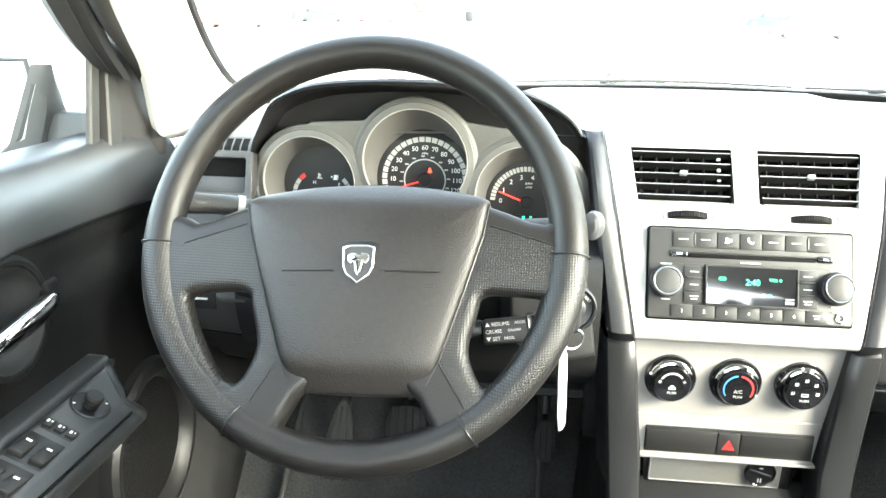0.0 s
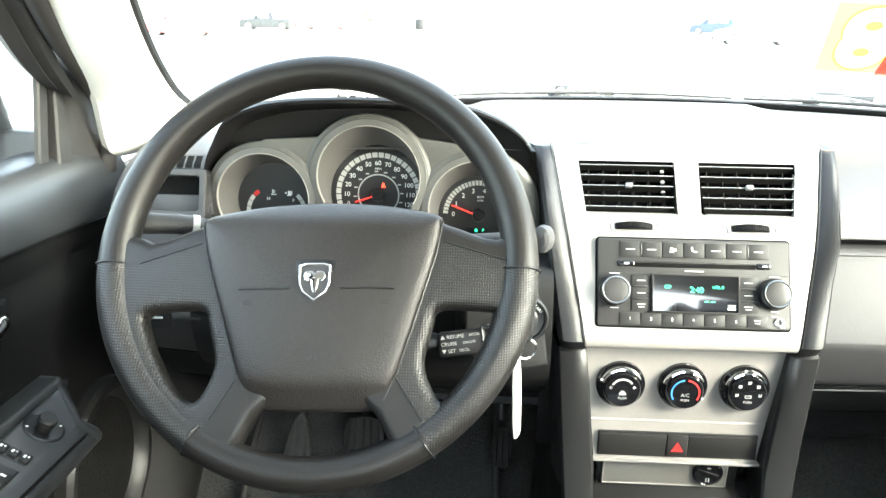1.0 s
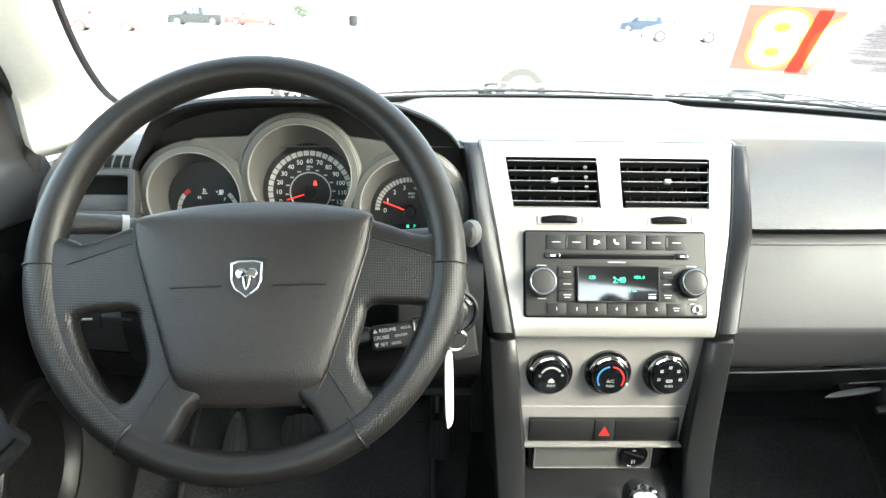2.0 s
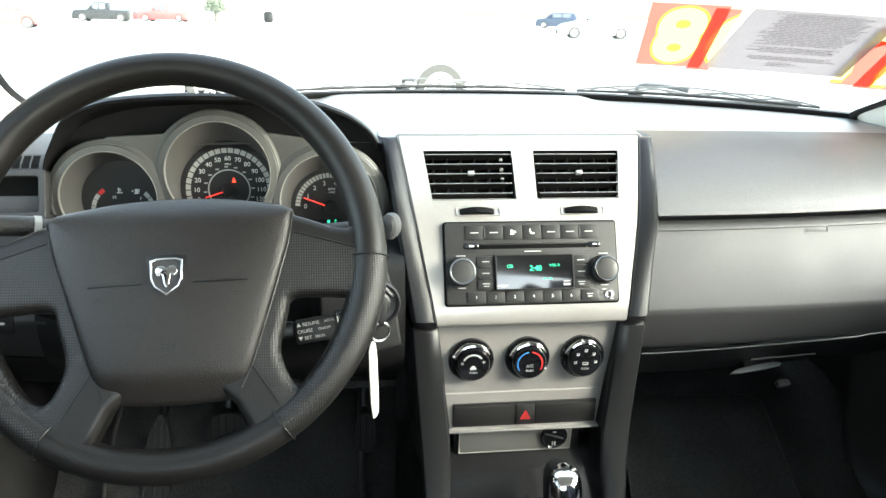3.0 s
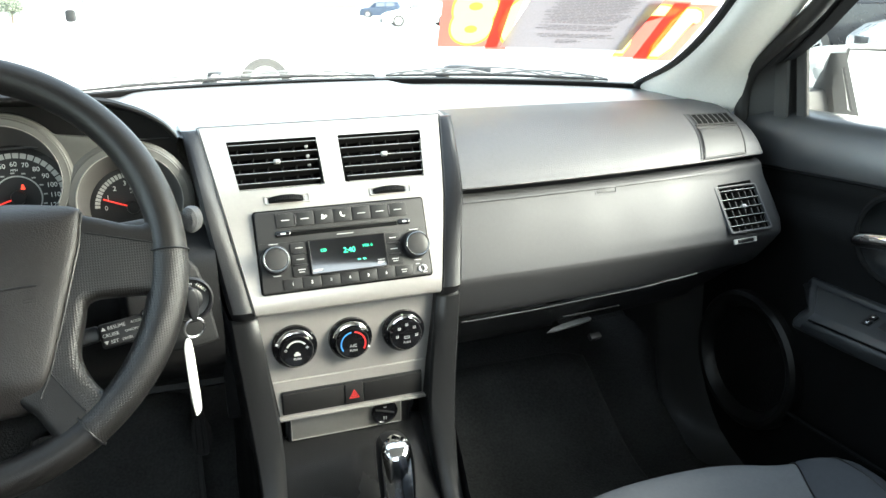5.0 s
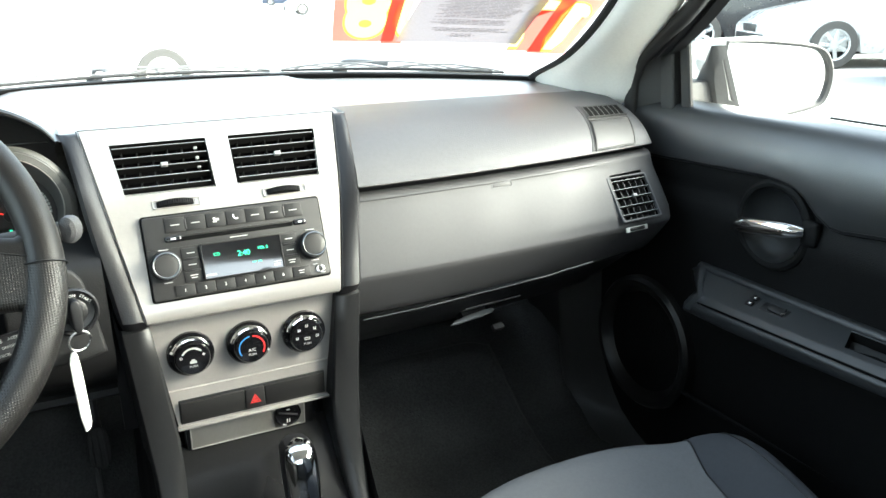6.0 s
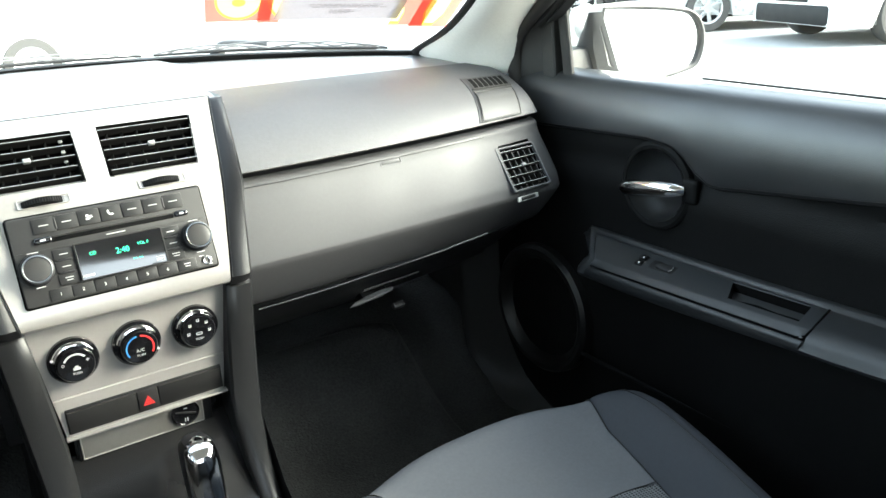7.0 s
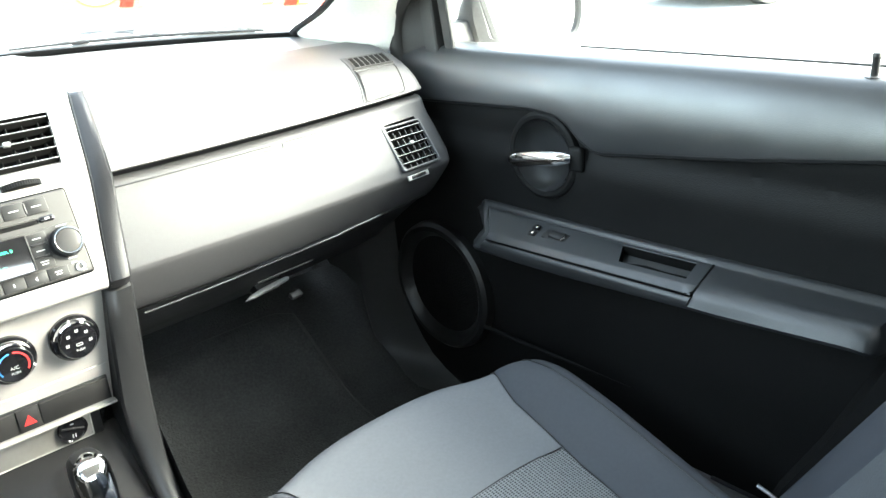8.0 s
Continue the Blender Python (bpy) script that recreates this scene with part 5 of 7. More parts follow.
for x in (0.012, 0.0185):
    part("lit_dash", bars([(x, -0.0080, 0.004, 0.0012)], at(DT, 0, 0, 0.0012), h=0.0001), LCD, disp, "green lit dash", smooth=False)
b = bars([(-0.0385, -0.0155, 0.0125, 0.0022), (0.0385, -0.0150, 0.0085, 0.0030), (0.0385, -0.0115, 0.0085, 0.0010)], at(DT, 0, 0, 0.0012), h=0.0002)
part("print", b, GREYPRINT, disp, smooth=False)
# preset row
xs = lin(0.115, 0.885, 7)
for i in range(7):
    k = key_cap(xs[i], xs[i + 1], 0.842, 0.985)
    if i < 6:
        part("print", words(str(i + 1), 0.0050, rp((xs[i] + xs[i + 1]) / 2, 0.915, FACE + 0.0015), raised=0.0001), WHITE, k, smooth=False)
    else:
        tag_bars(k, (xs[i] + xs[i + 1]) / 2, 0.915, 0.008, 2)
part("aux_socket", revolve([(0.0052, 0.0), (0.0052, 0.0012), (0.004, 0.0016), (0.0026, 0.0012), (0.0022, -0.003), (0.0, -0.003)], rp(0.943, 0.912, FACE), 24), STEEL, radio, "small steel socket")
tag_bars(face_plate, 0.918, 0.850, 0.006)
tag_bars(face_plate, 0.958, 0.965, 0.005)
for fx in (0.088, 0.920):
    kn = part("knob", revolve([(0.0172, 0.0), (0.0170, 0.006), (0.0162, 0.0085), (0.0150, 0.0090), (0.0, 0.0090)], rp(fx, 0.600, FACE), 56), BLACK, radio, "black knob")
    part("knob_ring", revolve([(0.0150, 0.0080), (0.0149, 0.0115), (0.0145, 0.0132), (0.0139, 0.0137), (0.0133, 0.0132), (0.0130, 0.0120)], rp(fx, 0.600, FACE), 56), KNOBRING, kn, "chrome ring")
    part("knob_cap", revolve([(0.0131, 0.0120), (0.0126, 0.0130), (0.0100, 0.0136), (0.0060, 0.0140), (0.0, 0.0141)], rp(fx, 0.600, FACE), 48), KNOBCAP, kn, "satin grey domed cap")
    tag_bars(face_plate, fx, 0.405, 0.012)
    tag_bars(face_plate, fx, 0.795, 0.010)
part("seam", box((RW * 0.985, 0.0006, 0.001), rp(0.5, 0.388, FACE + 0.0001)), BLACK, radio)

# ---- climate controls ----
LM = face((0, -0.0215, 0.7365), (0, 0.0, 1.0))


def climate_knob(cx, which):
    m = at(LM, cx, 0, 0)
    k = group("climate_knob", "round black climate knob with a chrome crescent", "control knob", members="climate knobs", at=m.translation)
    part("collar", revolve([(0.0276, -0.001), (0.0272, 0.004), (0.0252, 0.0062), (0.0, 0.0062)], m, 56), GLOSSBLACK, k, "gloss black collar")
    part("crescent", revolve([(0.0240, 0.0058), (0.0236, 0.0085), (0.0222, 0.0108), (0.0205, 0.0115), (0.0195, 0.0105)], m, 40, arc=(25, 165)), CHROME, k, "bright chrome crescent")
    part("lip", revolve([(0.0246, 0.0058), (0.0240, 0.0072), (0.0228, 0.0064)], m, 40, arc=(190, 345)), CHROME, k)
    part("cap", revolve([(0.0212, 0.006), (0.0205, 0.0125), (0.0190, 0.0146), (0.0172, 0.0150), (0.0, 0.0146)], at(m, 0.0005, -0.002), 56), GLOSSBLACK, k, "black dished cap")
    f = at(m, 0.0005, -0.002, 0.0152)
    b = words("PUSH", 0.0040, at(f, 0, -0.0090), raised=0.0001)
    if which == 0:
        plate(band(0.0118, 0.0138, 38, 152, 20)[::-1], depth=0.0002, m=at(f, 0, 0.001), bm=b)
        plate(circle(0.0016, 14)[::-1], [circle(0.0010, 14)], depth=0.0002, m=at(f, -0.0132, 0.0035), bm=b)
        bars([(0.0125, 0.0045, 0.0036, 0.0010), (0.0125, 0.0045, 0.0010, 0.0036), (0.0, -0.0035, 0.0075, 0.0030), (0.0, -0.0010, 0.0040, 0.0020)], f, b, 0.0002)
    elif which == 1:
        words("A/C", 0.0056, at(f, 0, -0.0030), b, raised=0.0001)
    else:
        for i in range(5):
            a = radians(190 - i * 50)
            x, y = 0.0128 * math.cos(a), 0.0128 * math.sin(a) + 0.0015
            bars([(x - 0.0008, y + 0.0012, 0.0014, 0.0014), (x, y - 0.0008, 0.0034, 0.0012), (x + 0.0014, y + 0.0008, 0.0010, 0.0026)], f, b, 0.0002)
        bars([(0.0, -0.0035, 0.0060, 0.0010), (0.0, -0.0010, 0.0070, 0.0008), (-0.0032, -0.0022, 0.0008, 0.003), (0.0032, -0.0022, 0.0008, 0.003)], f, b, 0.0002)
    part("print", b, GREYPRINT, k, smooth=False)
    if which == 1:
        part("cold_band", plate(band(0.0144, 0.0160, 97, 212, 24)[::-1], depth=0.0002, m=at(f, 0, 0, 0.0003)), BLUE, k, "blue cold band", smooth=False)
        part("hot_band", plate(band(0.0142, 0.0161, -32, 83, 24)[::-1], depth=0.0002, m=at(f, 0, 0, 0.0003)), RED, k, "red hot band", smooth=False)
    part("pointer", box((0.0022, 0.0052, 0.002), m @ Matrix.Rotation(radians((70, -118, 8)[which]), 4, "Z") @ Matrix.Translation((0, 0.0225, 0.0090)), 0.0004), WHITE, k)
    return k


for i, cx in enumerate((-0.0690, 0.0, 0.0685)):
    climate_knob(cx, i)

# switch row
row = group("switch_row", "row of blank black switches with a hazard button", "switch panel", at=(0, -0.02, 0.66))
SM = face((0, -0.0218, 0.6615), (0, 0, 1))
part("tray", box((0.181, 0.031, 0.010), at(SM, 0.001, 0.0, -0.0035), 0.001), BLACK, row)
for a0, a1, lab in ((-0.0885, -0.0120, "blank black switch cover"), (0.0135, 0.0905, "blank black switch cover")):
    part("blank_cover", box((a1 - a0, 0.0275, 0.008), at(SM, (a0 + a1) / 2, 0, -0.0005) @ Matrix.Rotation(radians(5), 4, "X"), 0.0012), BUTTON, row, lab)
hz = part("hazard_button", box((0.0240, 0.0280, 0.009), at(SM, 0.0007, 0, 0.0), 0.0015), BUTTON, row, "black hazard button")
tri = [(-0.0068, -0.0055), (0.0068, -0.0055), (0.0, 0.0063)]
b = plate(tri, [[(x * 0.72, y * 0.72 - 0.0003) for x, y in tri]], depth=0.0003, m=at(SM, 0.0007, -0.0005, 0.0048))
plate([(x * 0.52, y * 0.52 - 0.0004) for x, y in tri], [[(x * 0.24, y * 0.24 - 0.0006) for x, y in tri]], depth=0.0003, m=at(SM, 0.0007, -0.0005, 0.0048), bm=b)
part("triangle", b, RED, hz, "red warning triangle", smooth=False)
part("lip", box((0.190, 0.0030, 0.010), at(SM, 0.001, -0.0205, 0.0005), 0.001), SILVER, row)

# drawer with socket, under the lip
DRAWERGREY = material("satin_grey", (0.27, 0.262, 0.245), 0.36, metal=0.6, vary=0.05, grain=0.03, grain_size=0.0006)
drawer = group("ashtray_drawer", "satin silver drawer front with a round black power socket", "drawer", at=(-0.008, 0.0, 0.60))
DM = face((-0.008, -0.0155, 0.6215), (0, -0.10, 1))
b = plate(rounded(0.160, 0.047, 0.002, 2)[::-1], depth=0.02, bevel=0.001, m=at(DM, 0.004, 0, -0.003))
part("drawer_body", b, BUTTON, drawer)
part("drawer_wing", plate([(0.0785, 0.0175), (0.0785, -0.016), (0.084, -0.012), (0.098, 0.0175)], depth=0.004, bevel=0.0006, m=at(DM, 0, 0, -0.004)), CONSOLE, drawer, "dark side wing")
part("drawer_wing", plate([(-0.0685, 0.0175), (-0.0785, 0.0175), (-0.0785, -0.014), (-0.0685, -0.0165)], depth=0.004, bevel=0.0006, m=at(DM, 0, 0, -0.004)), CONSOLE, drawer)
part("drawer_front", plate(rounded(0.1445, 0.0355, 0.0015, 2)[::-1], depth=0.004, bevel=0.0008, m=DM), DRAWERGREY, drawer, "satin grey drawer front")
part("drawer_rim", plate(rounded(0.1445, 0.0355, 0.0015, 2)[::-1], [rounded(0.1420, 0.0330, 0.001, 2)], depth=0.002, bevel=0.0003, m=at(DM, 0, 0, 0.0009)), SILVER, drawer, "satin silver rim")
sk = part("power_socket", revolve([(0.0172, 0.0), (0.0172, 0.003), (0.0160, 0.0042), (0.0145, 0.003), (0.0, 0.0026)], at(DM, 0.0495, 0.0025, 0.0), 40), GLOSSBLACK, drawer, "round black power socket cap")
b = box((0.026, 0.0022, 0.0025), at(DM, 0.0495, 0.0035, 0.003, -18), 0.0006)
part("cap_rib", b, BLACK, sk)
part("print", bars([(0.048, -0.0065, 0.0012, 0.005), (0.051, -0.0065, 0.0012, 0.005), (0.0495, 0.010, 0.004, 0.001)], at(DM, 0, 0, 0.0032)), GREYPRINT, sk, smooth=False)
RINGBLACK = material("speaker_ring_plastic", (0.0085, 0.0085, 0.0086), 0.42, grain=0.12, grain_size=0.0015, cells=True)
SPEAKERMESH = material("speaker_mesh", (0.006, 0.006, 0.006), 0.8, grain=1.0, grain_size=0.003, cells=True, spec=0.15)

# ---- console and shifter ----
console = group("centre_console", "charcoal centre console running back from the silver panel", "console", at=(0, -0.2, 0.30))
rows = []
for y, z in [(-0.002, 0.606), (-0.012, 0.598), (-0.030, 0.570), (-0.050, 0.540), (-0.080, 0.512), (-0.12, 0.495), (-0.20, 0.482), (-0.34, 0.474), (-0.50, 0.472)]:
    rows.append([(x, y, z + 0.004 * (1 - (x / 0.105) ** 2)) for x in lin(-0.108, 0.108, 8)])
part("console_top", loft(rows), CONSOLE, console, "smooth dark console face")
for sgn in (-1, 1):
    b = loft([[(sgn * 0.130, y, lerp(y, [-0.5, -0.2, -0.1, 0.0, 0.1], [0.45, 0.455, 0.52, 0.66, 0.75])), (sgn * 0.134, y, 0.45), (sgn * 0.142, y, 0.30)] for y in lin(-0.62, 0.30, 14)])
    part("console_side", b, DARK, console)
part("console_rear", box((0.262, 0.30, 0.16), Matrix.Translation((0, -0.62, 0.38)), 0.02), DARK, console)
shifter = group("gear_lever", "gear lever with a chrome-fronted knob", "gear lever", at=(0.03, -0.13, 0.48))
rows = []
for v, hx, hy, cy in [(0.0, 0.010, 0.012, 0.0), (0.03, 0.012, 0.015, 0.002), (0.045, 0.017, 0.020, 0.003), (0.075, 0.0195, 0.024, 0.005), (0.11, 0.0205, 0.027, 0.006), (0.140, 0.0205, 0.028, 0.007), (0.155, 0.019, 0.025, 0.007), (0.162, 0.014, 0.018, 0.007), (0.165, 0.004, 0.006, 0.007)]:
    rows.append([(0.030 + hx * math.copysign(abs(math.cos(t)) ** 0.75, math.cos(t)), -0.128 + 0.20 * v + cy * 0 + hy * math.copysign(abs(math.sin(t)) ** 0.75, math.sin(t)), 0.468 + v) for t in (2 * math.pi * i / 28 for i in range(28))])
part("knob", loft(rows, closed=True, caps=True), BLACK, shifter, "black moulded knob")
rows = []
for v, hx, hy in [(0.030, 0.012, 0.015), (0.045, 0.017, 0.020), (0.075, 0.0195, 0.024), (0.11, 0.0205, 0.027), (0.140, 0.0205, 0.028), (0.148, 0.0200, 0.0272), (0.155, 0.019, 0.025), (0.160, 0.0165, 0.021), (0.1632, 0.0125, 0.015), (0.1655, 0.006, 0.007), (0.1662, 0.001, 0.001)]:
    row = []
    for i in range(21):
        t = radians(-90 - 64 + 128 * i / 20)
        row.append((0.030 + (hx + 0.0010) * math.copysign(abs(math.cos(t)) ** 0.75, math.cos(t)), -0.128 + 0.20 * v - (hy + 0.0014) * abs(math.sin(t)) ** 0.75, 0.468 + v + 0.0010 * (v > 0.15)))
    rows.append(row)
part("chrome_cover", loft(rows), CHROME, shifter, "polished chrome front")

# ---- door furniture ----
for sgn in (-1, 1):
    side, arm, P = DOORS[sgn]
    out = 0.02 if sgn < 0 else 0.0
    # switch plate sunk in the armrest: a sloping face, a folded front strip
    def PL(u, y, h=0.0):
        """Point on the plate, u from 0 at its back to 1 at the crease and 1.3 at the strip's foot."""
        zr, xc, zc, zl = arm_top(y)
        if u <= 1:
            q = Vector((0.7055 + (xc - 0.7055) * u, y, zr - 0.0068 + (zc + 0.0005 - zr + 0.0068) * u)) + Vector((-0.45, 0, 0.89)) * h
        else:
            k = (u - 1) / 0.3
            q = Vector((xc - 0.0100 * k, y, zc + 0.0005 - 0.0078 * k)) + Vector((-0.62, 0, 0.78)) * h
        return Vector((sgn * q.x, q.y, q.z))

    us = [0.0, 0.05, 0.12, 0.40, 0.80, 0.95, 1.0, 1.05, 1.27, 1.3]
    ends = [(-0.053 - 0.037 * min(u, 1) + 0.004 * max(0, u - 1), -0.316 - 0.020 * (u - 0.12), -0.428 - 0.004 * u, -0.447 - 0.004 * min(u, 1) + 0.012 * max(0, u - 1.05)) for u in us]
    b = bmesh.new()
    grid = []
    for u, (f, s0, s1, r) in zip(us, ends):
        ys2 = [f, f - 0.002] + lin(f - 0.02, s0, 8) + lin(s0, s1, 6)[1:] + [r + 0.002, r]
        grid.append([b.verts.new(PL(u, y, 0.0 if i in (0, len(ys2) - 1) or u in (0.0, 1.3) else 0.0012)) for i, y in enumerate(ys2)])
    for i in range(len(us) - 1):
        for j in range(len(grid[0]) - 1):
            if sgn > 0 and 2 <= i <= 3 and 10 <= j <= 15:
                continue
            b.faces.new((grid[i][j], grid[i][j + 1], grid[i + 1][j + 1], grid[i + 1][j]))
    bmesh.ops.recalc_face_normals(b, faces=b.faces)
    pl = part("switch_plate", b, ARMPLATE, side, "charcoal switch plate with a folded front edge")
    part("plate_gap", tube([PL(1.30, y, -0.0002) for y in lin(-0.092, -0.440, 12)] + [PL(1.2, -0.4500, -0.0002), PL(1.0, -0.4520), PL(0.0, -0.4485)], 0.0015, 6), VOID, pl)
    m = face(PL(0.5, -0.2, 0.0012), PL(0.0, -0.2) - PL(1.0, -0.2), (0, -sgn, 0))

    def on(u, y, h=0.0, turn=0.0):
        return at(face(PL(u, y, 0.0012), PL(0.0, y) - PL(1.0, y), (0, -sgn, 0)), 0, 0, h, turn)

    if sgn > 0:
        ring = [PL(0.12, y, 0.0012) for y in lin(-0.316, -0.4285, 6)] + [PL(0.40, -0.4296, 0.0012), PL(0.80, -0.4312, 0.0012)] + [PL(0.80, y, 0.0012) for y in lin(-0.4312, -0.3296, 6)][1:] + [PL(0.40, -0.3216, 0.0012)]
        down = Vector((0.20, 0, -0.98))
        b = loft([ring, [r + down * 0.004 for r in ring], [r + down * 0.016 for r in ring]], closed=True)
        b.verts.ensure_lookup_table()
        b.faces.new([b.verts[i] for i in range(2 * len(ring), 3 * len(ring))])
        part("pocket", b, VOID, pl, "deep black pull pocket")
        part("pocket_lip", tube([r + Vector((0, 0, 0.0002)) for r in ring[:7]], 0.0008, 6), ARMSKIN, pl)
        part("switch_well", box((0.044, 0.017, 0.004), on(0.47, -0.208, -0.0014), 0.001), BLACK, pl)
        part("window_switch", box((0.026, 0.0125, 0.007), on(0.48, -0.212, 0.001) @ Matrix.Rotation(radians(8), 4, "Y"), 0.002), BUTTON, pl, "black window switch")
        part("switch_tip", tube([on(0.48, -0.2255, 0.0035) @ Vector((a, c, 0)) for a, c in ((-0.002, -0.006), (0.001, -0.002), (0.001, 0.002), (-0.002, 0.006))], 0.0012, 8), CHROME, pl)
        part("lock_well", box((0.018, 0.021, 0.003), on(0.47, -0.168, -0.0010), 0.001), BLACK, pl)
        for u in (0.34, 0.60):
            part("lock_switch", box((0.012, 0.0085, 0.006), on(u, -0.168, 0.001), 0.0012), BUTTON, pl, "small black lock switch")
            part("switch_tip", box((0.004, 0.006, 0.0015), on(u, -0.170, 0.0042), 0.0005), CHROME, pl)
    else:
        part("mirror_dish", revolve([(0.0215, -0.001), (0.0215, 0.0012), (0.0195, 0.0020), (0.016, 0.0006), (0.0, 0.0003)], on(0.50, -0.122), 36), BLACK, pl, "black dished mirror control")
        part("mirror_knob", revolve([(0.0080, 0.0), (0.0080, 0.007), (0.0100, 0.009), (0.0102, 0.013), (0.0088, 0.0152), (0.0, 0.0156)], on(0.50, -0.122), 30), BUTTON, pl, "black mirror knob")
        for k in (-40, 40, 130):
            part("print", box((0.003, 0.002, 0.0008), on(0.50, -0.122, 0.002) @ Matrix.Rotation(radians(k), 4, "Z") @ Matrix.Translation((0.0175, 0, 0)), 0.0004), WHITE, pl, smooth=False)
        part("lock_well", box((0.018, 0.034, 0.003), on(0.48, -0.177, -0.0008), 0.001), BLACK, pl)
        for u in (0.20, 0.48, 0.76):
            part("lock_switch", box((0.0125, 0.0098, 0.006), on(u, -0.177, 0.0012), 0.0014), BUTTON, pl, "black switch with a white mark")
            part("print", bars([(0.0, 0.0015, 0.004, 0.0024), (0.001, -0.0022, 0.002, 0.0016)], on(u, -0.177, 0.0043)), WHITE, pl, smooth=False)
        for y0 in (-0.218, -0.268):
            part("window_well", box((0.044, 0.036, 0.003), on(0.48, y0, -0.0006), 0.001), BLACK, pl)
            for u in (0.24, 0.72):
                part("window_switch", box((0.030, 0.0155, 0.007), on(u, y0 - 0.003, 0.0012) @ Matrix.Rotation(radians(10), 4, "Y"), 0.002), BUTTON, pl, "black window switch")
                part("print", bars([(0.008, 0.0, 0.0025, 0.0055)], on(u, y0 - 0.003, 0.0042)), WHITE, pl, smooth=False)
    # speaker
    m2 = face(P(0.712, 0.085, 0.540), (0, 0, 1), (0, -sgn, 0))
    sp = part("speaker_ring", revolve([(0.122, -0.01), (0.120, 0.006), (0.114, 0.0125), (0.106, 0.0125), (0.098, 0.006), (0.093, -0.002), (0.091, -0.006)], m2, 56), RINGBLACK, side, "moulded ring round the speaker")
    part("speaker_grille", revolve([(0.092, -0.005), (0.06, -0.002), (0.0, 0.0)], m2, 48), SPEAKERMESH, sp, "black perforated speaker grille")
    # map pocket ledge
    part("pocket_ledge", tube([P(0.703, y, lerp(y, [-0.7, -0.3, -0.03], [0.505, 0.500, 0.497])) for y in lin(-0.03, -0.33, 12)], [0.0035] * 4 + [0.003] * 3 + [0.0025, 0.002, 0.0015, 0.001] + [0.0006] * 2, 10), DOORDARK, side)
    # window frame: sail panel, post, upper frame
    fwd = 0.022 if sgn < 0 else 0.0
    rim = spline([P(0.716, 0.160 + fwd, 0.930), P(0.712, 0.157 + fwd, 0.957), P(0.709, 0.153 + fwd, 0.982), P(0.706, 0.146 + fwd, 1.0045), P(0.700, 0.1235 + fwd, 1.0315), P(0.690, 0.0658 + fwd, 1.0701), P(0.672, -0.0227 + fwd, 1.1206), P(0.627, -0.175, 1.238), P(0.592, -0.340, 1.338), P(0.580, -0.46, 1.372)], 4)
    rows = []
    for q in rim[:25]:
        e = P(0.734 - 0.09 * (q.z - 0.957), 0.094, q.z)
        rows.append([q, q.lerp(e, 0.2) + P(-out - 0.001, 0, 0), q.lerp(e, 0.6) + P(-out - 0.001, 0, 0), e])
    part("sail_panel", loft(rows), SEAL, side, "dark triangular mirror panel")
    part("sail_seal", tube(rim, 0.0125, 14), SEAL, side, "thick rubber seal round the panel")
    # raised cover strip, then the grooved window post
    fwd = 0.010 if sgn < 0 else 0.0
    b = loft([[P(x, y + fwd + 0.10 * (z0 - 0.957), z0) for x, y in ((0.742, 0.098), (0.724, 0.0965), (0.7215, 0.094), (0.7215, 0.068), (0.724, 0.0655), (0.742, 0.064))] for z0 in (0.940, 1.0, 1.058)], caps=True)
    part("cover_strip", b, POSTGREY, side, "raised charcoal cover strip", angle=25)
    b = loft([[P(x - 0.05 * (z0 - 0.957), y + fwd + 0.10 * (z0 - 0.957), z0) for x, y in ((0.746, 0.066), (0.741, 0.064), (0.741, 0.056), (0.731, 0.0545), (0.728, 0.052), (0.728, 0.036), (0.730, 0.0335), (0.734, 0.0325))] for z0 in (0.940, 1.0, 1.068)])
    part("window_post", b, POSTGREY, side, "upright post of the window frame", angle=25)
    inner = spline([P(0.705, 0.112, 1.030), P(0.694, 0.050, 1.078), P(0.655, -0.085, 1.172), P(0.618, -0.22, 1.270), P(0.597, -0.34, 1.335), P(0.590, -0.48, 1.350), P(0.588, -0.76, 1.350)], 4)
    outer = spline([P(0.728, 0.058 + fwd, 1.050), P(0.712, -0.010, 1.090), P(0.684, -0.125, 1.172), P(0.655, -0.26, 1.262), P(0.632, -0.37, 1.315), P(0.625, -0.50, 1.325), P(0.622, -0.76, 1.325)], 4)
    rows = []
    for p, q in zip(inner, outer):
        n = Vector((-sgn * 0.8, -0.3, -0.5)).normalized()
        rows.append([p - n * 0.006, p, p.lerp(q, 0.3) + n * 0.006, p.lerp(q, 0.55) + n * 0.002, p.lerp(q, 0.62) + n * 0.006, q + n * 0.004, q - n * 0.012])
    part("upper_frame", loft(rows), RUBBER, side, "black upper window frame")
    # glass
    b = loft([[P(0.752, y, 0.93), P(0.745, y, 1.0), P(0.71, y, 1.12), P(0.655, y, 1.26), P(0.63, y, 1.33)] for y in lin(0.06, -0.76, 8)])
    gl = part("side_glass", b, GLASS, side, "clear side window, closed")
    gl.visible_shadow = False
    part("sill_strip", box((0.004, 0.53, 0.003), Matrix.Translation((sgn * 0.768, -0.455, 0.9705)), 0.001), RUBBER, side, "thin black outer sill strip")
    # lock button
    if sgn > 0:
        part("lock_button", revolve([(0.0095, 0.0), (0.0095, 0.002), (0.004, 0.003), (0.004, 0.020), (0.0050, 0.022), (0.0042, 0.026), (0.0, 0.027)], Matrix.Translation((0.742, -0.594, 0.962)), 20), BLACK, side, "black lock button")
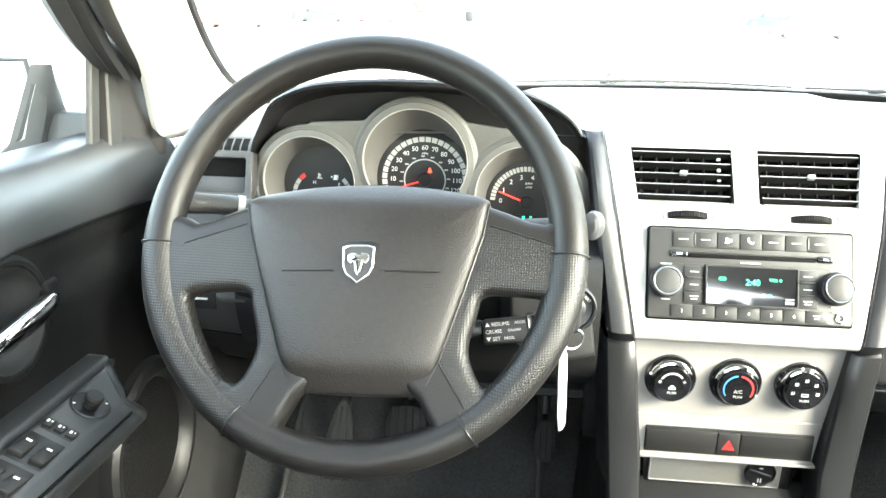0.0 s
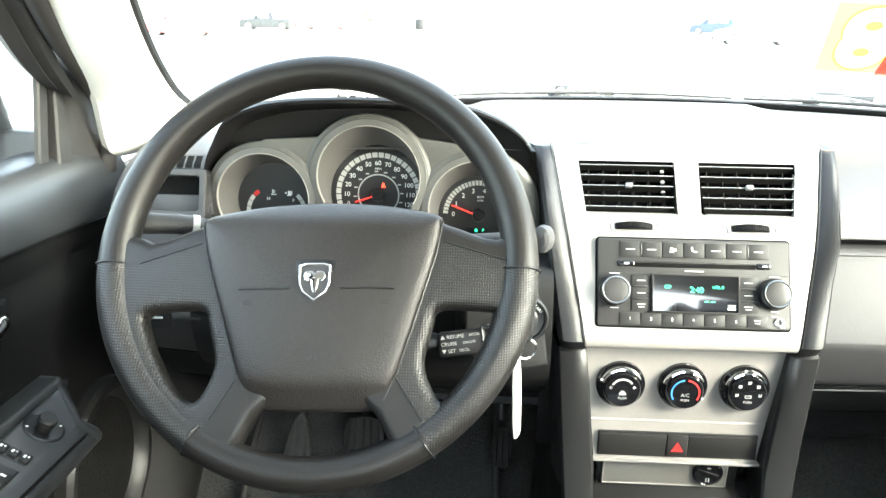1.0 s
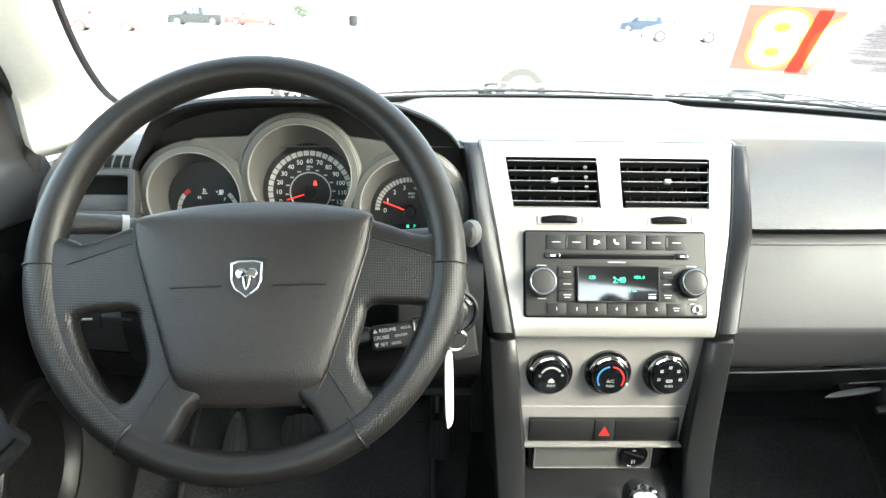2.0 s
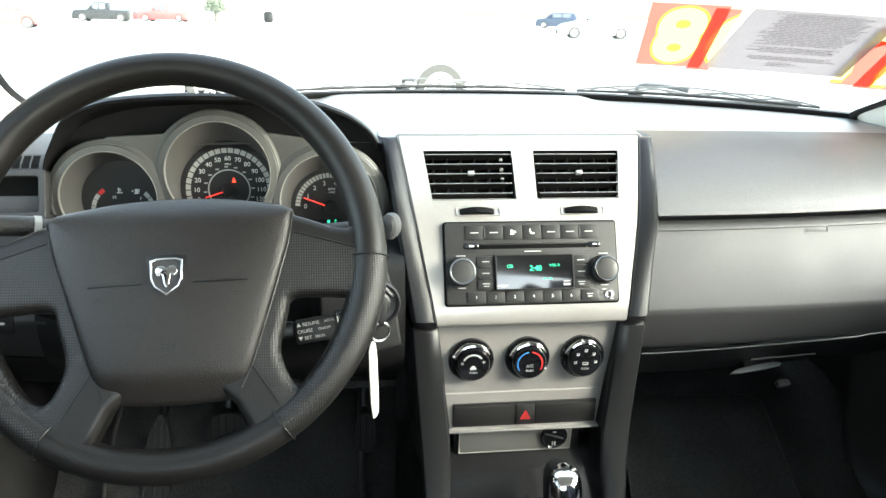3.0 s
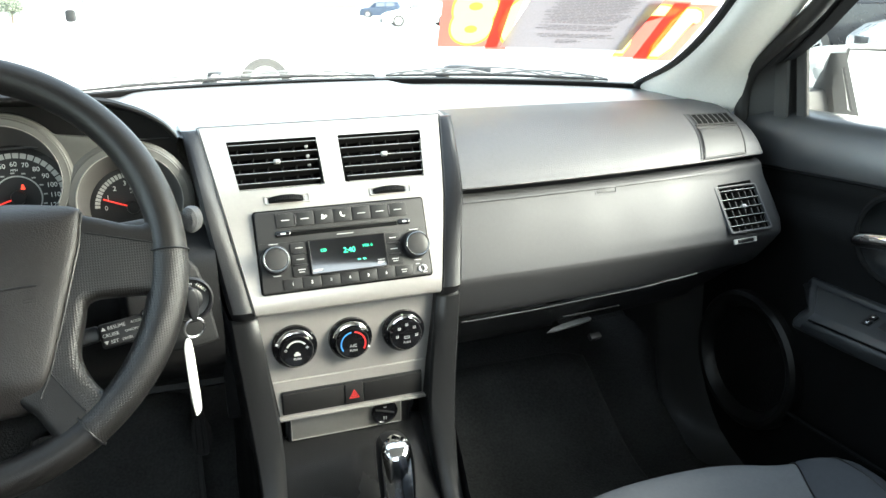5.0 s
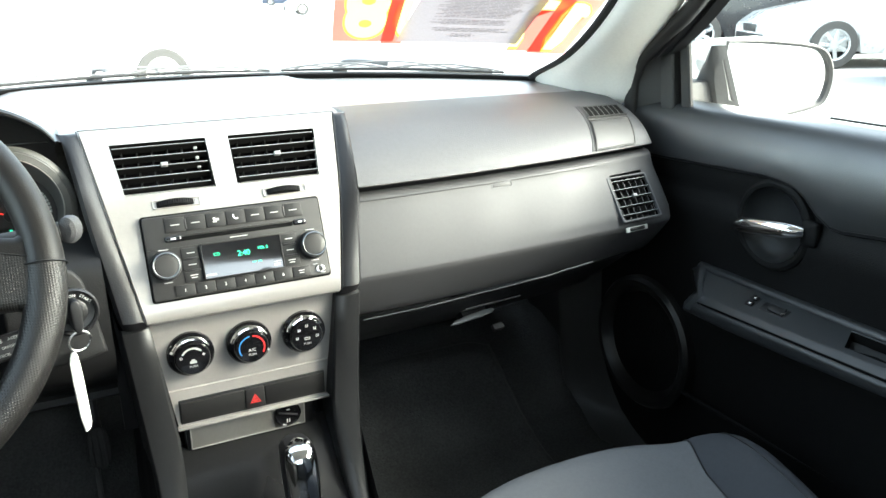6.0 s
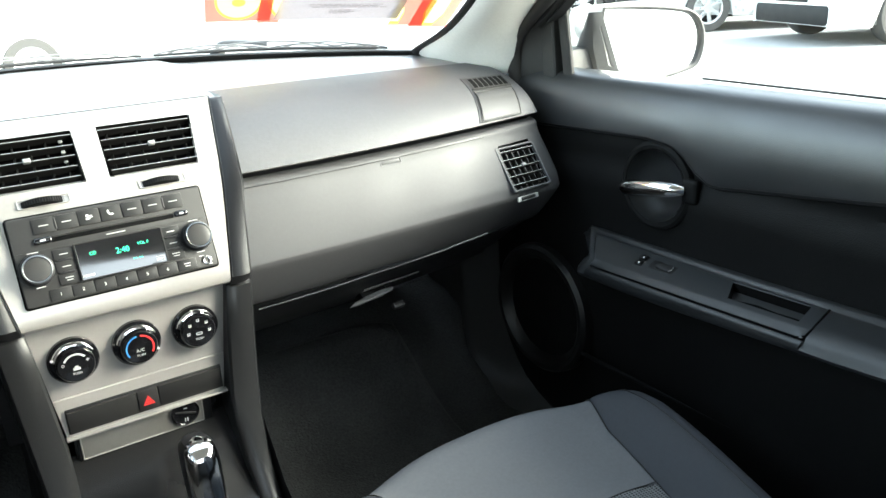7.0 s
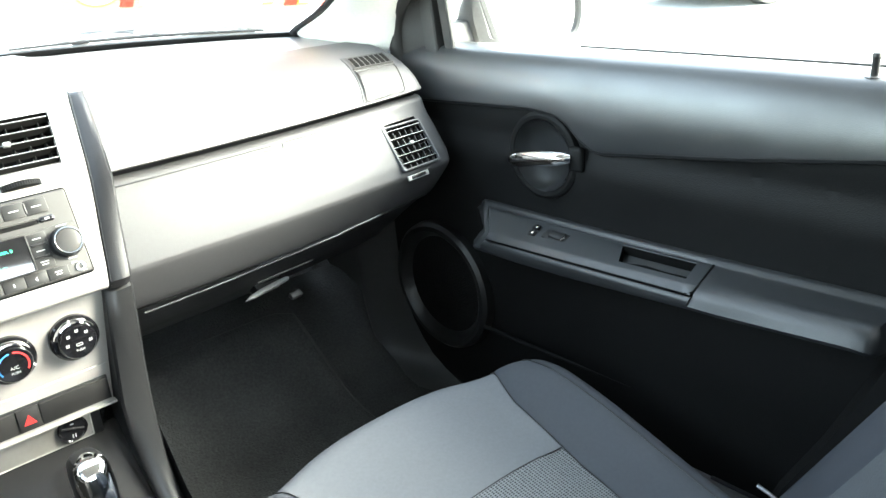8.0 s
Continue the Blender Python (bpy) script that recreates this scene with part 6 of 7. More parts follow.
    # side window reveals behind: B pillar
    b = loft([[P(0.712, lerp(z, [0.30, 0.45, 0.54, 0.66, 0.72, 0.95], [-0.50, -0.555, -0.60, -0.650, -0.672, -0.74]), z), P(0.698 - 0.3 * max(0, z - 0.95), lerp(z, [0.30, 0.45, 0.54, 0.66, 0.72, 0.95], [-0.51, -0.565, -0.61, -0.66, -0.68, -0.75]), z), P(0.690 - 0.3 * max(0, z - 0.95), -0.80, z), P(0.69 - 0.3 * max(0, z - 0.95), -0.90, z), P(0.74 - 0.3 * max(0, z - 0.95), -0.92, z)] for z in (0.30, 0.38, 0.45, 0.54, 0.60, 0.66, 0.72, 0.80, 0.95, 1.1, 1.25, 1.37)])
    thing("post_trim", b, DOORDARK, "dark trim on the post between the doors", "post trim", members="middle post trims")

# kick panels in front of the doors
for sgn in (-1, 1):
    rows = []
    if sgn > 0:
        for z, y0 in [(0.29, 0.10), (0.305, 0.160), (0.318, 0.205), (0.336, 0.248), (0.356, 0.276), (0.385, 0.292), (0.42, 0.303), (0.484, 0.314), (0.56, 0.322), (0.66, 0.325), (0.78, 0.31)]:
            rows.append([(0.745, y0 - 0.125, z), (0.732, y0 - 0.095, z), (0.718, y0 - 0.060, z), (0.705, y0 - 0.030, z), (0.696, y0 - 0.012, z), (0.6915, y0, z), (0.692, y0 + 0.008, z), (0.698, y0 + 0.014, z), (0.735, y0 + 0.022, z), (0.742, 0.72, z)])
    else:
        for z, y0 in [(0.29, 0.23), (0.34, 0.245), (0.42, 0.29), (0.50, 0.325), (0.60, 0.335), (0.70, 0.31), (0.78, 0.28)]:
            rows.append([(-0.768, y0 - 0.09, z), (-0.722, y0 - 0.05, z), (-0.700, y0 - 0.02, z), (-0.690, y0 + 0.005, z), (-0.692, y0 + 0.04, z), (-0.70, 0.45, z), (-0.70, 0.72, z)])
    kick = group("kick_panel", "charcoal kick panel at the side of the footwell", "kick panel", members="kick panels", at=(sgn * 0.70, 0.3, 0.30))
    # lit tone on the passenger's side, shaded tone on the driver's
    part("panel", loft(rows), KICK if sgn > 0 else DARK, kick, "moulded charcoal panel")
    part("edge_bead", tube([r[0] for r in rows], 0.004, 8), RUBBER, kick, "black rubber edge bead")

# footwell mats
for sx, y1, lab in ((0.345, 0.392, "black carpet mat in the passenger footwell"), (-0.40, 0.46, "black carpet mat in the driver's footwell")):
    def mat_z(y):
        return 0.312 + 0.16 * smooth((y - 0.14) / 0.34)

    rows = [[(sx + a, y1 - 0.030 * max(0.0, (abs(a) - 0.165) / 0.040) ** 2 - (y1 + 0.10) * t, mat_z(y1 - (y1 + 0.10) * t) + 0.004) for a in lin(-0.205, 0.205, 18)] for t in lin(0, 1, 16)]
    o = thing("floor_mat", loft(rows), CARPET, lab, "floor mat", members="floor mats")
    so = o.modifiers.new("thick", "SOLIDIFY")
    so.thickness = 0.008
    edge = [Vector(r[0]) for r in rows[::-1]] + [Vector(q) for q in rows[0][1:-1]] + [Vector(r[-1]) for r in rows]
    part("mat_edge", tube([q + Vector((0, 0, 0.002)) for q in edge], 0.0045, 8), MATEDGE, o, "bound edge")

# pedals
PEDAL = material("pedal_rubber", (0.012, 0.011, 0.0105), 0.7, grain=0.3, grain_size=0.003)
GREYPEDAL = material("worn_grey_rubber", (0.042, 0.043, 0.040), 0.7, grain=0.3, grain_size=0.003)


def pedal(cx, cy, cz, w, h, ribs, mat, label, shift=0.0):
    """Rubber pad with upright ribs; its head narrows when shift leans it to one side."""
    m = face((cx, cy, cz), (0, 0.18, 1) if shift else (0, 0.45, 1))
    p = group("pedal", label, "pedal", members="foot pedals", at=(cx, cy, cz))
    top = 0.40 if shift else 0.88
    out = [(-w / 2, -h / 2), (w / 2, -h / 2), (w / 2 - shift * 0.1, h / 2), (w / 2 - shift * 0.1 - w * top, h / 2)] if shift else [(-w / 2, -h / 2), (w / 2, -h / 2), (w * top / 2, h / 2), (-w * top / 2, h / 2)]
    part("pad", plate(soften(out, 2), depth=0.014, bevel=0.003, m=m), mat, p, "ribbed rubber pad")
    for i in range(ribs):
        f = (i + 0.8) / (ribs + 0.6)
        lo = (-w / 2 + w * f, -h * 0.44)
        hi = (out[3][0] + (out[2][0] - out[3][0]) * f, h * 0.43)
        part("rib", tube([m @ Vector((*lo, 0.0)), m @ Vector(((lo[0] + hi[0]) / 2, 0, 0.0)), m @ Vector((*hi, 0.0))], 0.0024, 6), mat, p)
    part("arm", tube([m @ Vector(((out[2][0] + out[3][0]) / 2, h * 0.35, -0.012)), m @ Vector(((out[2][0] + out[3][0]) / 2, h * 0.6, -0.04)), Vector((cx, 0.44, 0.66))], 0.008, 10), BLACK, p)


pedal(-0.534, 0.29, 0.433, 0.066, 0.156, 3, GREYPEDAL, "grey ribbed parking brake pedal, narrow at its top", 0.01)
pedal(-0.418, 0.33, 0.458, 0.074, 0.064, 5, PEDAL, "wide black rubber brake pedal")
pedal(-0.187, 0.30, 0.462, 0.036, 0.066, 3, PEDAL, "long black ribbed accelerator pedal")

# ---- right end of the dash ----
# vent in the glove box face
vp = face((0.604, dash_y(0.604, 0.838) - 0.0045, 0.838), (0, 0.0400, 0.054), (0.995, 0.085, 0))
air_vent(vp, 0.074, 0.069, 1.02, 5, 6, "black slatted outer air vent in the dash end", lean=6, fin_mat=PLASTIC)
o = bpy.data.objects["air_vent.002"]
part("vent_frame", plate(rounded(0.0800, 0.0750, 0.004, 4)[::-1], [rounded(0.0735, 0.0685, 0.003, 4)], depth=0.006, bevel=0.001, m=at(vp, 0, 0, 0.0008)), SOFT, o)
tw = face((0.598, dash_y(0.598, 0.795) - 0.002, 0.793), (0, 0.03, 0.1), (0.99, 0.1, 0))
t = group("vent_wheel", "black ribbed thumb wheel under the outer vent", "thumb wheel", members="vent wheels", at=tw.translation)
part("slot", box((0.044, 0.0075, 0.003), tw, 0.001), GREYPRINT, t)
part("wheel", box((0.030, 0.0055, 0.006), tw, 0.0015), BLACK, t)


def end_module(sgn):
    """Demister grille and small panel on the dash's shoulder."""
    e = group("dash_end_module", "charcoal demister grille and panel on the dash shoulder", "demister vent", members="dash end modules", at=(sgn * 0.62, 0.1, 0.93))

    def S(x, t, lift=0.0):
        k = lerp(t, [0, 1], [0.909, 0.9715])
        q = max(0.0, (abs(x) - 0.15) / 0.5)
        y = lerp(k, [0.9065, 0.913, 0.927, 0.945, 0.961, 0.973], [-0.002, 0.002, 0.012, 0.030, 0.055, 0.085])
        h = lift * 0.55 + 0.0005
        return Vector((sgn * x, y + sweep(x) - h, k - 0.012 * q * q * smooth((k - 0.9) / 0.08) + h * 0.9))

    def S2(x, t, lift=0.0):
        return S(x + 0.026 * (t - 0.5), t, lift)

    rows = [[S2(x, t, 0.0012 if 0 < i < 10 else -0.0016) for i, x in enumerate([0.553] + lin(0.555, 0.6485, 8) + [0.6505])] for t in [-0.06] + lin(-0.04, 0.99, 14) + [1.0]]
    part("panel", loft(rows), GLOVE, e, "satin charcoal shoulder panel")
    # flat sheet on the panel, painted as the dark inside of the openings
    part("grille_well", loft([[S2(x, t, 0.0036) for x in lin(0.5635, 0.6430, 4)] for t in lin(0.78, 0.965, 4)]), VOID, e, "near-black sheet for the shaded demister openings")
    for i in range(8):
        x0 = 0.5625 + i * 0.0114
        part("grille_bar", loft([[S2(x0 + d, t, 0.0036 + h) for d, h in ((-0.0004, 0.0), (-0.0001, 0.0007), (0.0016, 0.0007), (0.0019, 0.0))] for t in (0.765, 0.86, 0.975)]), GLOVE, e)
    part("grille_rail", tube([S2(x, 0.745, 0.0040) for x in lin(0.558, 0.646, 10)], 0.0012, 6), DARK, e)
    b = loft([[S2(x, t, 0.0040 if 0 < i < 6 and 0 < j < 8 else 0.0020) for i, x in enumerate([0.5600] + lin(0.5615, 0.6425, 4) + [0.644])] for j, t in enumerate([0.010] + lin(0.030, 0.67, 6) + [0.69])])
    pl = part("small_panel", b, GLOVE, e, "small satin panel with faint moulded marks")
    ring = [S2(x, 0.006, 0.0034) for x in lin(0.5595, 0.6445, 6)] + [S2(0.6445, t, 0.0034) for t in lin(0.006, 0.694, 6)][1:] + [S2(x, 0.694, 0.0034) for x in lin(0.6445, 0.5595, 6)][1:] + [S2(0.5595, t, 0.0034) for t in lin(0.694, 0.006, 6)][1:-1]
    part("panel_gap", tube(ring, 0.0008, 6, loop=True), BLACK, e)
    return e, S2, pl


e, S, pl = end_module(1)
b = bmesh.new()
for i in range(5):
    x0 = 0.573 + i * 0.0128
    loft([[S(x, t, 0.0056) for x in lin(x0, x0 + 0.0085, 2)] for t in (0.47, 0.52)], bm=b)
part("moulded_mark", b, GLOVE, pl)
e, S, pl = end_module(-1)
# tray recess on the driver's shoulder
qm = face((-0.5875, 0.024, 0.9335), (0, 0.30, 1), (1, 0.0, 0))
part("recess_rim", plate(rounded(0.082, 0.058, 0.004)[::-1], [rounded(0.066, 0.040, 0.003, 5, 0, 0.001)], depth=0.026, bevel=0.0015, m=qm), PLASTIC, e, "charcoal rim round a blank recess")
part("recess_floor", box((0.076, 0.046, 0.003), at(qm, 0, 0, -0.015)), VOID, e)
part("recess_tray", box((0.066, 0.019, 0.006), at(qm, 0, -0.0095, -0.0125), 0.001), PLASTIC, e)

# glove box catch and pull
gm = face((0.371, dash_y(0.371, 0.884) - 0.0004, 0.884), (0, 0.37, 0.93), (0.995, 0.06, 0))
part("catch", plate(rounded(0.034, 0.0092, 0.001, 2)[::-1], [rounded(0.0315, 0.0068, 0.001, 2)], depth=0.004, m=at(gm, 0, 0, 0.0006)), SOFT, glove, "small catch")
part("catch_button", box((0.0295, 0.0054, 0.004), at(gm, 0, 0, -0.0016), 0.0006), GLOVE, glove)
pm = face((0.392, 0.128, 0.6365), (0, 0.8, 0.6), (0.99, 0.14, 0))
pull = group("hood_pull", "pale grey pull handle under the glove box", "pull handle", at=(0.39, 0.13, 0.63))
part("pull_bar", plate(soften([(-0.052, -0.006), (0.040, -0.001), (0.045, 0.004), (0.038, 0.008), (-0.030, 0.004)], 1), depth=0.006, bevel=0.0015, m=pm), SLAT, pull, "pale grey bar with a pointed end")
part("pull_bracket", box((0.05, 0.05, 0.02), at(pm, 0.010, 0.03, -0.016), 0.003), BLACK, pull)
part("pull_clip", box((0.022, 0.012, 0.010), at(pm, 0.044, -0.022, -0.018), 0.003), PLASTIC, pull, "small grey clip")
part("panel_slit", box((0.105, 0.003, 0.002), face((0.405, 0.088, 0.672), (0, 0.75, -0.6), (0.99, 0.1, 0))), PLASTIC, dash)

# ---- outside mirrors ----
for sgn in (-1, 1):
    mir = group("door_mirror", "silver outside door mirror", "door mirror", members="door mirrors", at=(sgn * 0.84, 0.1, 0.95))
    glass = [(0.8262, 1.0535), (0.900, 1.0500), (1.040, 1.0375), (1.0700, 1.0280), (1.0880, 1.0080), (1.0950, 0.984), (1.0890, 0.9540), (1.0760, 0.9385), (1.0450, 0.9340), (0.9725, 0.9300), (0.8790, 0.9325)]
    cx, cz = 0.96, 0.992

    def ring(k, y, grow=0.0, inner=0.0):
        """The mirror's outline at a depth, scaled and grown outwards; inner draws its door side towards the door."""
        out = []
        for x, z in soften(glass, 1):
            d = Vector((x - cx, z - cz))
            d = d * k + d.normalized() * grow
            t = smooth((0.93 - x) / 0.10)
            out.append((sgn * (cx + d.x - inner * t), y, cz + d.y))
        return out

    b = loft([ring(1.0, 0.080, 0.0045), ring(1.0, 0.076, 0.010), ring(1.0, 0.084, 0.0135, 0.002), ring(1.0, 0.105, 0.0150, 0.008), ring(0.97, 0.135, 0.012, 0.012), ring(0.85, 0.168, 0.006, 0.010), ring(0.55, 0.192, 0.0, 0.004), ring(0.05, 0.200)], closed=True)
    part("mirror_shell", b, PAINT, mir, "silver painted shell")
    part("mirror_rim", loft([ring(1.0, 0.086, 0.0), ring(1.0, 0.078, 0.0008), ring(1.0, 0.0745, 0.0055), ring(1.0, 0.0765, 0.0105)], closed=True), RUBBER, mir, "dark rim")
    b = bmesh.new()
    b.faces.new([b.verts.new(p) for p in ring(1.0, 0.083, 0.0015)])
    part("mirror_glass", b, MIRROR, mir, "bright mirror glass", smooth=False)
    # dark cheek between the glass and the foot
    rows = []
    for z in lin(1.050, 0.930, 8):
        xe = lerp(z, [0.9325, 1.0535], [0.879, 0.8262])
        w = lerp(z, [0.930, 0.99, 1.050], [0.030, 0.026, 0.014])
        rows.append([(sgn * (xe + 0.003), 0.0730, z), (sgn * (xe - 0.010), 0.0765, z), (sgn * (xe - w), lerp(z, [0.93, 0.99, 1.05], [0.092, 0.088, 0.079]), z), (sgn * (xe - w - 0.004), lerp(z, [0.93, 0.99, 1.05], [0.130, 0.112, 0.083]), z), (sgn * (xe - w), lerp(z, [0.93, 0.99, 1.05], [0.165, 0.130, 0.087]), z)])
    b = loft(rows)
    part("mirror_cheek", b, PLASTIC, mir, "dark inner cheek")
    part("mirror_foot", box((0.092, 0.050, 0.075), Matrix.Translation((sgn * 0.797, 0.125, 0.953)), 0.005), PLASTIC, mir, "grey mirror foot")

# ---- bonnet, cowl and wipers ----
def hood_point(x, y):
    return Vector((x, y, 0.958 - 0.07 * x * x - 0.085 * max(0, (y - 0.75) / 0.85) ** 1.6))


b = sheet_grid(hood_point, lin(-0.78, 0.78, 14), lin(0.72, 1.62, 12))
bonnet = thing("bonnet", b, PAINT, "silver painted bonnet of the car", "bonnet")
rows = [[(x * 1.05, 1.62, 0.87 - 0.07 * x * x), (x * 1.03, 1.72, 0.75), (x * 1.02, 1.74, 0.35)] for x in lin(-0.78, 0.78, 12)]
part("nose", loft(rows), PAINT, bonnet)
for sgn in (-1, 1):
    part("wing", loft([[(sgn * 0.78, y, 0.915 - 0.085 * max(0, (y - 0.75) / 0.85) ** 1.6), (sgn * 0.86, y, 0.86), (sgn * 0.88, y, 0.35)] for y in lin(0.24, 1.65, 10)]), PAINT, bonnet)
rows = [[ws_point(x, 0.0) + Vector((0, 0.004, 0.002)), ws_point(x, 0.0) + Vector((0, 0.06, -0.004)), Vector((x, 0.74, 0.955))] for x in lin(-0.70, 0.70, 24)]
thing("cowl", loft(rows), RUBBER, "black plastic cowl at the foot of the windscreen", "cowl")


WIPERGREY = material("weathered_wiper_paint", (0.15, 0.15, 0.155), 0.42, vary=0.2)


def wiper(x0, x1, px, lab):
    w = group("wiper", lab, "wiper", members="windscreen wipers", at=(px, 0.62, 0.98))
    path = [ws_point(x, 0.020 + 0.006 * math.sin(math.pi * (x - x0) / (x1 - x0))) + Vector((0, 0.012, 0.003)) for x in lin(x0, x1, 16)]
    part("blade", tube(path, [0.0018 + 0.0012 * math.sin(math.pi * i / 16) for i in range(17)], 8), RUBBER, w, "black rubber blade")
    k = len(path) // 2
    arm = [Vector((px, ws_base(px) + 0.045, 0.992)), Vector((px, ws_base(px) + 0.03, 1.014)), path[k].lerp(Vector((px, ws_base(px) + 0.03, 1.014)), 0.5) + Vector((0, 0.006, 0.008)), path[k] + Vector((0, 0.004, 0.008))]
    part("arm", tube(spline(arm, 6), 0.0042, 8), WIPERGREY, w, "grey wiper arm")
    part("pivot", revolve([(0.014, 0.0), (0.014, 0.014), (0.009, 0.018), (0.0, 0.018)], Matrix.Translation((px, ws_base(px) + 0.05, 0.985)), 18), RUBBER, w)
    # yokes of the blade: one long, two middle, four short
    for i, span, lift in ((8, 5, 0.0125), (4, 3, 0.0095), (12, 3, 0.0095), (2, 1.6, 0.006), (6, 1.6, 0.006), (10, 1.6, 0.006), (14, 1.6, 0.006)):
        pick = [path[max(0, min(16, round(i + span * f)))] + Vector((0, 0.002, 0.0015 + lift * (1 - f * f))) for f in (-1, -0.6, 0, 0.6, 1)]
        part("yoke", tube(spline(pick, 3), 0.0017, 6), WIPERGREY, w, "thin grey yoke")


wiper(-0.36, 0.20, -0.10, "black windscreen wiper lying along the screen's foot")
wiper(0.22, 0.60, 0.34, "black windscreen wiper lying along the screen's foot")

# ---- price sticker and paper sheet on the screen ----
def on_screen(x, s, lift=0.004):
    p = ws_point(x, s)
    e = 0.001
    n = (ws_point(x + e, s) - ws_point(x - e, s)).cross(ws_point(x, s + e) - ws_point(x, s - e)).normalized()
    if n.z > 0:
        n = -n
    return p + n * lift


def screen_quad(x0, x1, s0, s1, lift, skew=0.0, nx=10, ns=6, wave=0.0):
    return loft([[on_screen(x0 + (x1 - x0) * i / nx + skew * (j / ns), s0 + (s1 - s0) * j / ns + wave * (0.5 - i / nx), lift) for j in range(ns + 1)] for i in range(nx + 1)])


price = group("price_sticker", "red and yellow dealer digits stuck on the windscreen", "sticker", at=on_screen(0.45, 0.15))


def card_map(bm, x0, x1, s0, hs, sk0, sk1, lift):
    """Lay a unit card on the screen, mirrored as it is read from outside."""
    bmesh.ops.triangulate(bm, faces=bm.faces)
    for v in bm.verts:
        u, w = v.co.x, v.co.y
        x = (x0 + sk0 * w) * (1 - u) + (x1 + sk1 * w) * u
        v.co = on_screen(x, s0 + hs * w, lift)
    return bm


def ell(cx, cy, rx, ry, n=28):
    return [(cx + rx * math.cos(2 * math.pi * i / n), cy + ry * math.sin(2 * math.pi * i / n)) for i in range(n)]


def grow(poly, k):
    cx, cy = sum(p[0] for p in poly) / len(poly), sum(p[1] for p in poly) / len(poly)
    return [(cx + (x - cx) * (1 + k * 1.3), cy + (y - cy) * (1 + k)) for x, y in poly]


def eight():
    out = []
    for i in range(48):
        t = 2 * math.pi * i / 48
        y = math.sin(t)
        w = 0.36 * (1 - abs(y) ** 2.6) ** 0.5 * (0.80 + 0.22 * abs(y) ** 0.7 if abs(y) < 0.9 else 1.0)
        out.append((0.5 + math.copysign(w, math.cos(t)), 0.5 + 0.44 * y))
    return out


DIGITS = {
    "8": (eight(), [ell(0.5, 0.31, 0.10, 0.065), ell(0.5, 0.69, 0.10, 0.065)]),
    "0": (ell(0.5, 0.5, 0.36, 0.44, 40), [ell(0.5, 0.5, 0.11, 0.24)]),
    "7": (soften([(0.92, 0.92), (0.92, 0.74), (0.45, 0.74), (0.70, 0.07), (0.42, 0.07), (0.10, 0.76), (0.10, 0.92)], 1), []),
    "1": (soften([(0.70, 0.92), (0.92, 0.74), (0.85, 0.66), (0.74, 0.70), (0.74, 0.07), (0.26, 0.07), (0.26, 0.92)], 1), []),
}
cards = [(0.284, 0.386, "8", -0.034, -0.020), (0.366, 0.468, "0", -0.020, -0.012), (0.520, 0.625, "7", -0.004, 0.004), (0.604, 0.660, "1", 0.002, 0.007)]
for i, (x0, x1, t, k0, k1) in enumerate(cards):
    s0 = lerp((x0 + x1) / 2, [0.28, 0.66], [0.160, 0.124])
    solid, gaps = DIGITS[t]
    args = (x0, x1, s0, 0.213, k0, k1, 0.003 + 0.0006 * i)
    cut = {"0": (0.34, 1), "7": (0.50, -1)}.get(t)

    def piece(bm):
        """The card ends where the paper hides it."""
        if cut:
            bmesh.ops.bisect_plane(bm, geom=list(bm.verts) + list(bm.edges) + list(bm.faces), plane_co=(cut[0], 0, 0), plane_no=(cut[1], 0, 0), clear_outer=True)
        return card_map(bm, *args)

    c = part("digit_card", piece(plate([(0, 0), (1, 0), (1, 1), (0, 1)], [grow(solid, 0.08)], depth=0.0)), STICKER_RED, price, "red film card", smooth=False)
    part("digit_edge", piece(plate(grow(solid, 0.08), [solid], depth=0.0)), STICKER_ORANGE, c, smooth=False)
    part("digit", piece(plate(solid, gaps, depth=0.0)), STICKER_YELLOW, c, "yellow digit", smooth=False)
    for gap in gaps if not cut else []:
        part("digit_gap", piece(plate(gap, depth=0.0)), STICKER_ORANGE, c, smooth=False)
sheet = thing("paper_sheet", screen_quad(0.388, 0.580, 0.166, 0.375, 0.0085, 0.008, wave=0.0), SHEET, "thin grey printed paper taped on the windscreen", "paper", smooth=False)
rr = random.Random(4)
b = bmesh.new()
for j in range(34):
    s = 0.190 + j * 0.0053
    if j in (3, 7, 8, 13):
        continue
    x0, x1 = (0.425 + rr.random() * 0.02, 0.540 + rr.random() * 0.02) if j > 3 else (0.47, 0.50 + rr.random() * 0.01)
    x = x0
    while x < x1:
        w = 0.004 + rr.random() * 0.010
        loft([[on_screen(x, s, 0.0094), on_screen(x, s + 0.0022, 0.0094)], [on_screen(min(x + w, x1), s, 0.0094), on_screen(min(x + w, x1), s + 0.0022, 0.0094)]], bm=b)
        x += w + 0.0018
part("print", b, SHEETPRINT, sheet, "rows of small print", smooth=False)

# ---- parked cars ----
# base lifted above dark glass: sky glare on the panes put into the colour
CARGLASS = material("tinted_glass", (0.10, 0.11, 0.12), 0.05, coat=1.0, spec=1.0)
# rubber lifted towards grey: haze over the lot put into the colour
TYRE = material("tyre_rubber", (0.060, 0.058, 0.055), 0.85, vary=0.2)
ALLOY = material("alloy_rim", (0.58, 0.58, 0.58), 0.3, metal=0.7)
HEADLAMP = material("lamp_lens", (0.7, 0.72, 0.74), 0.1, coat=0.6)


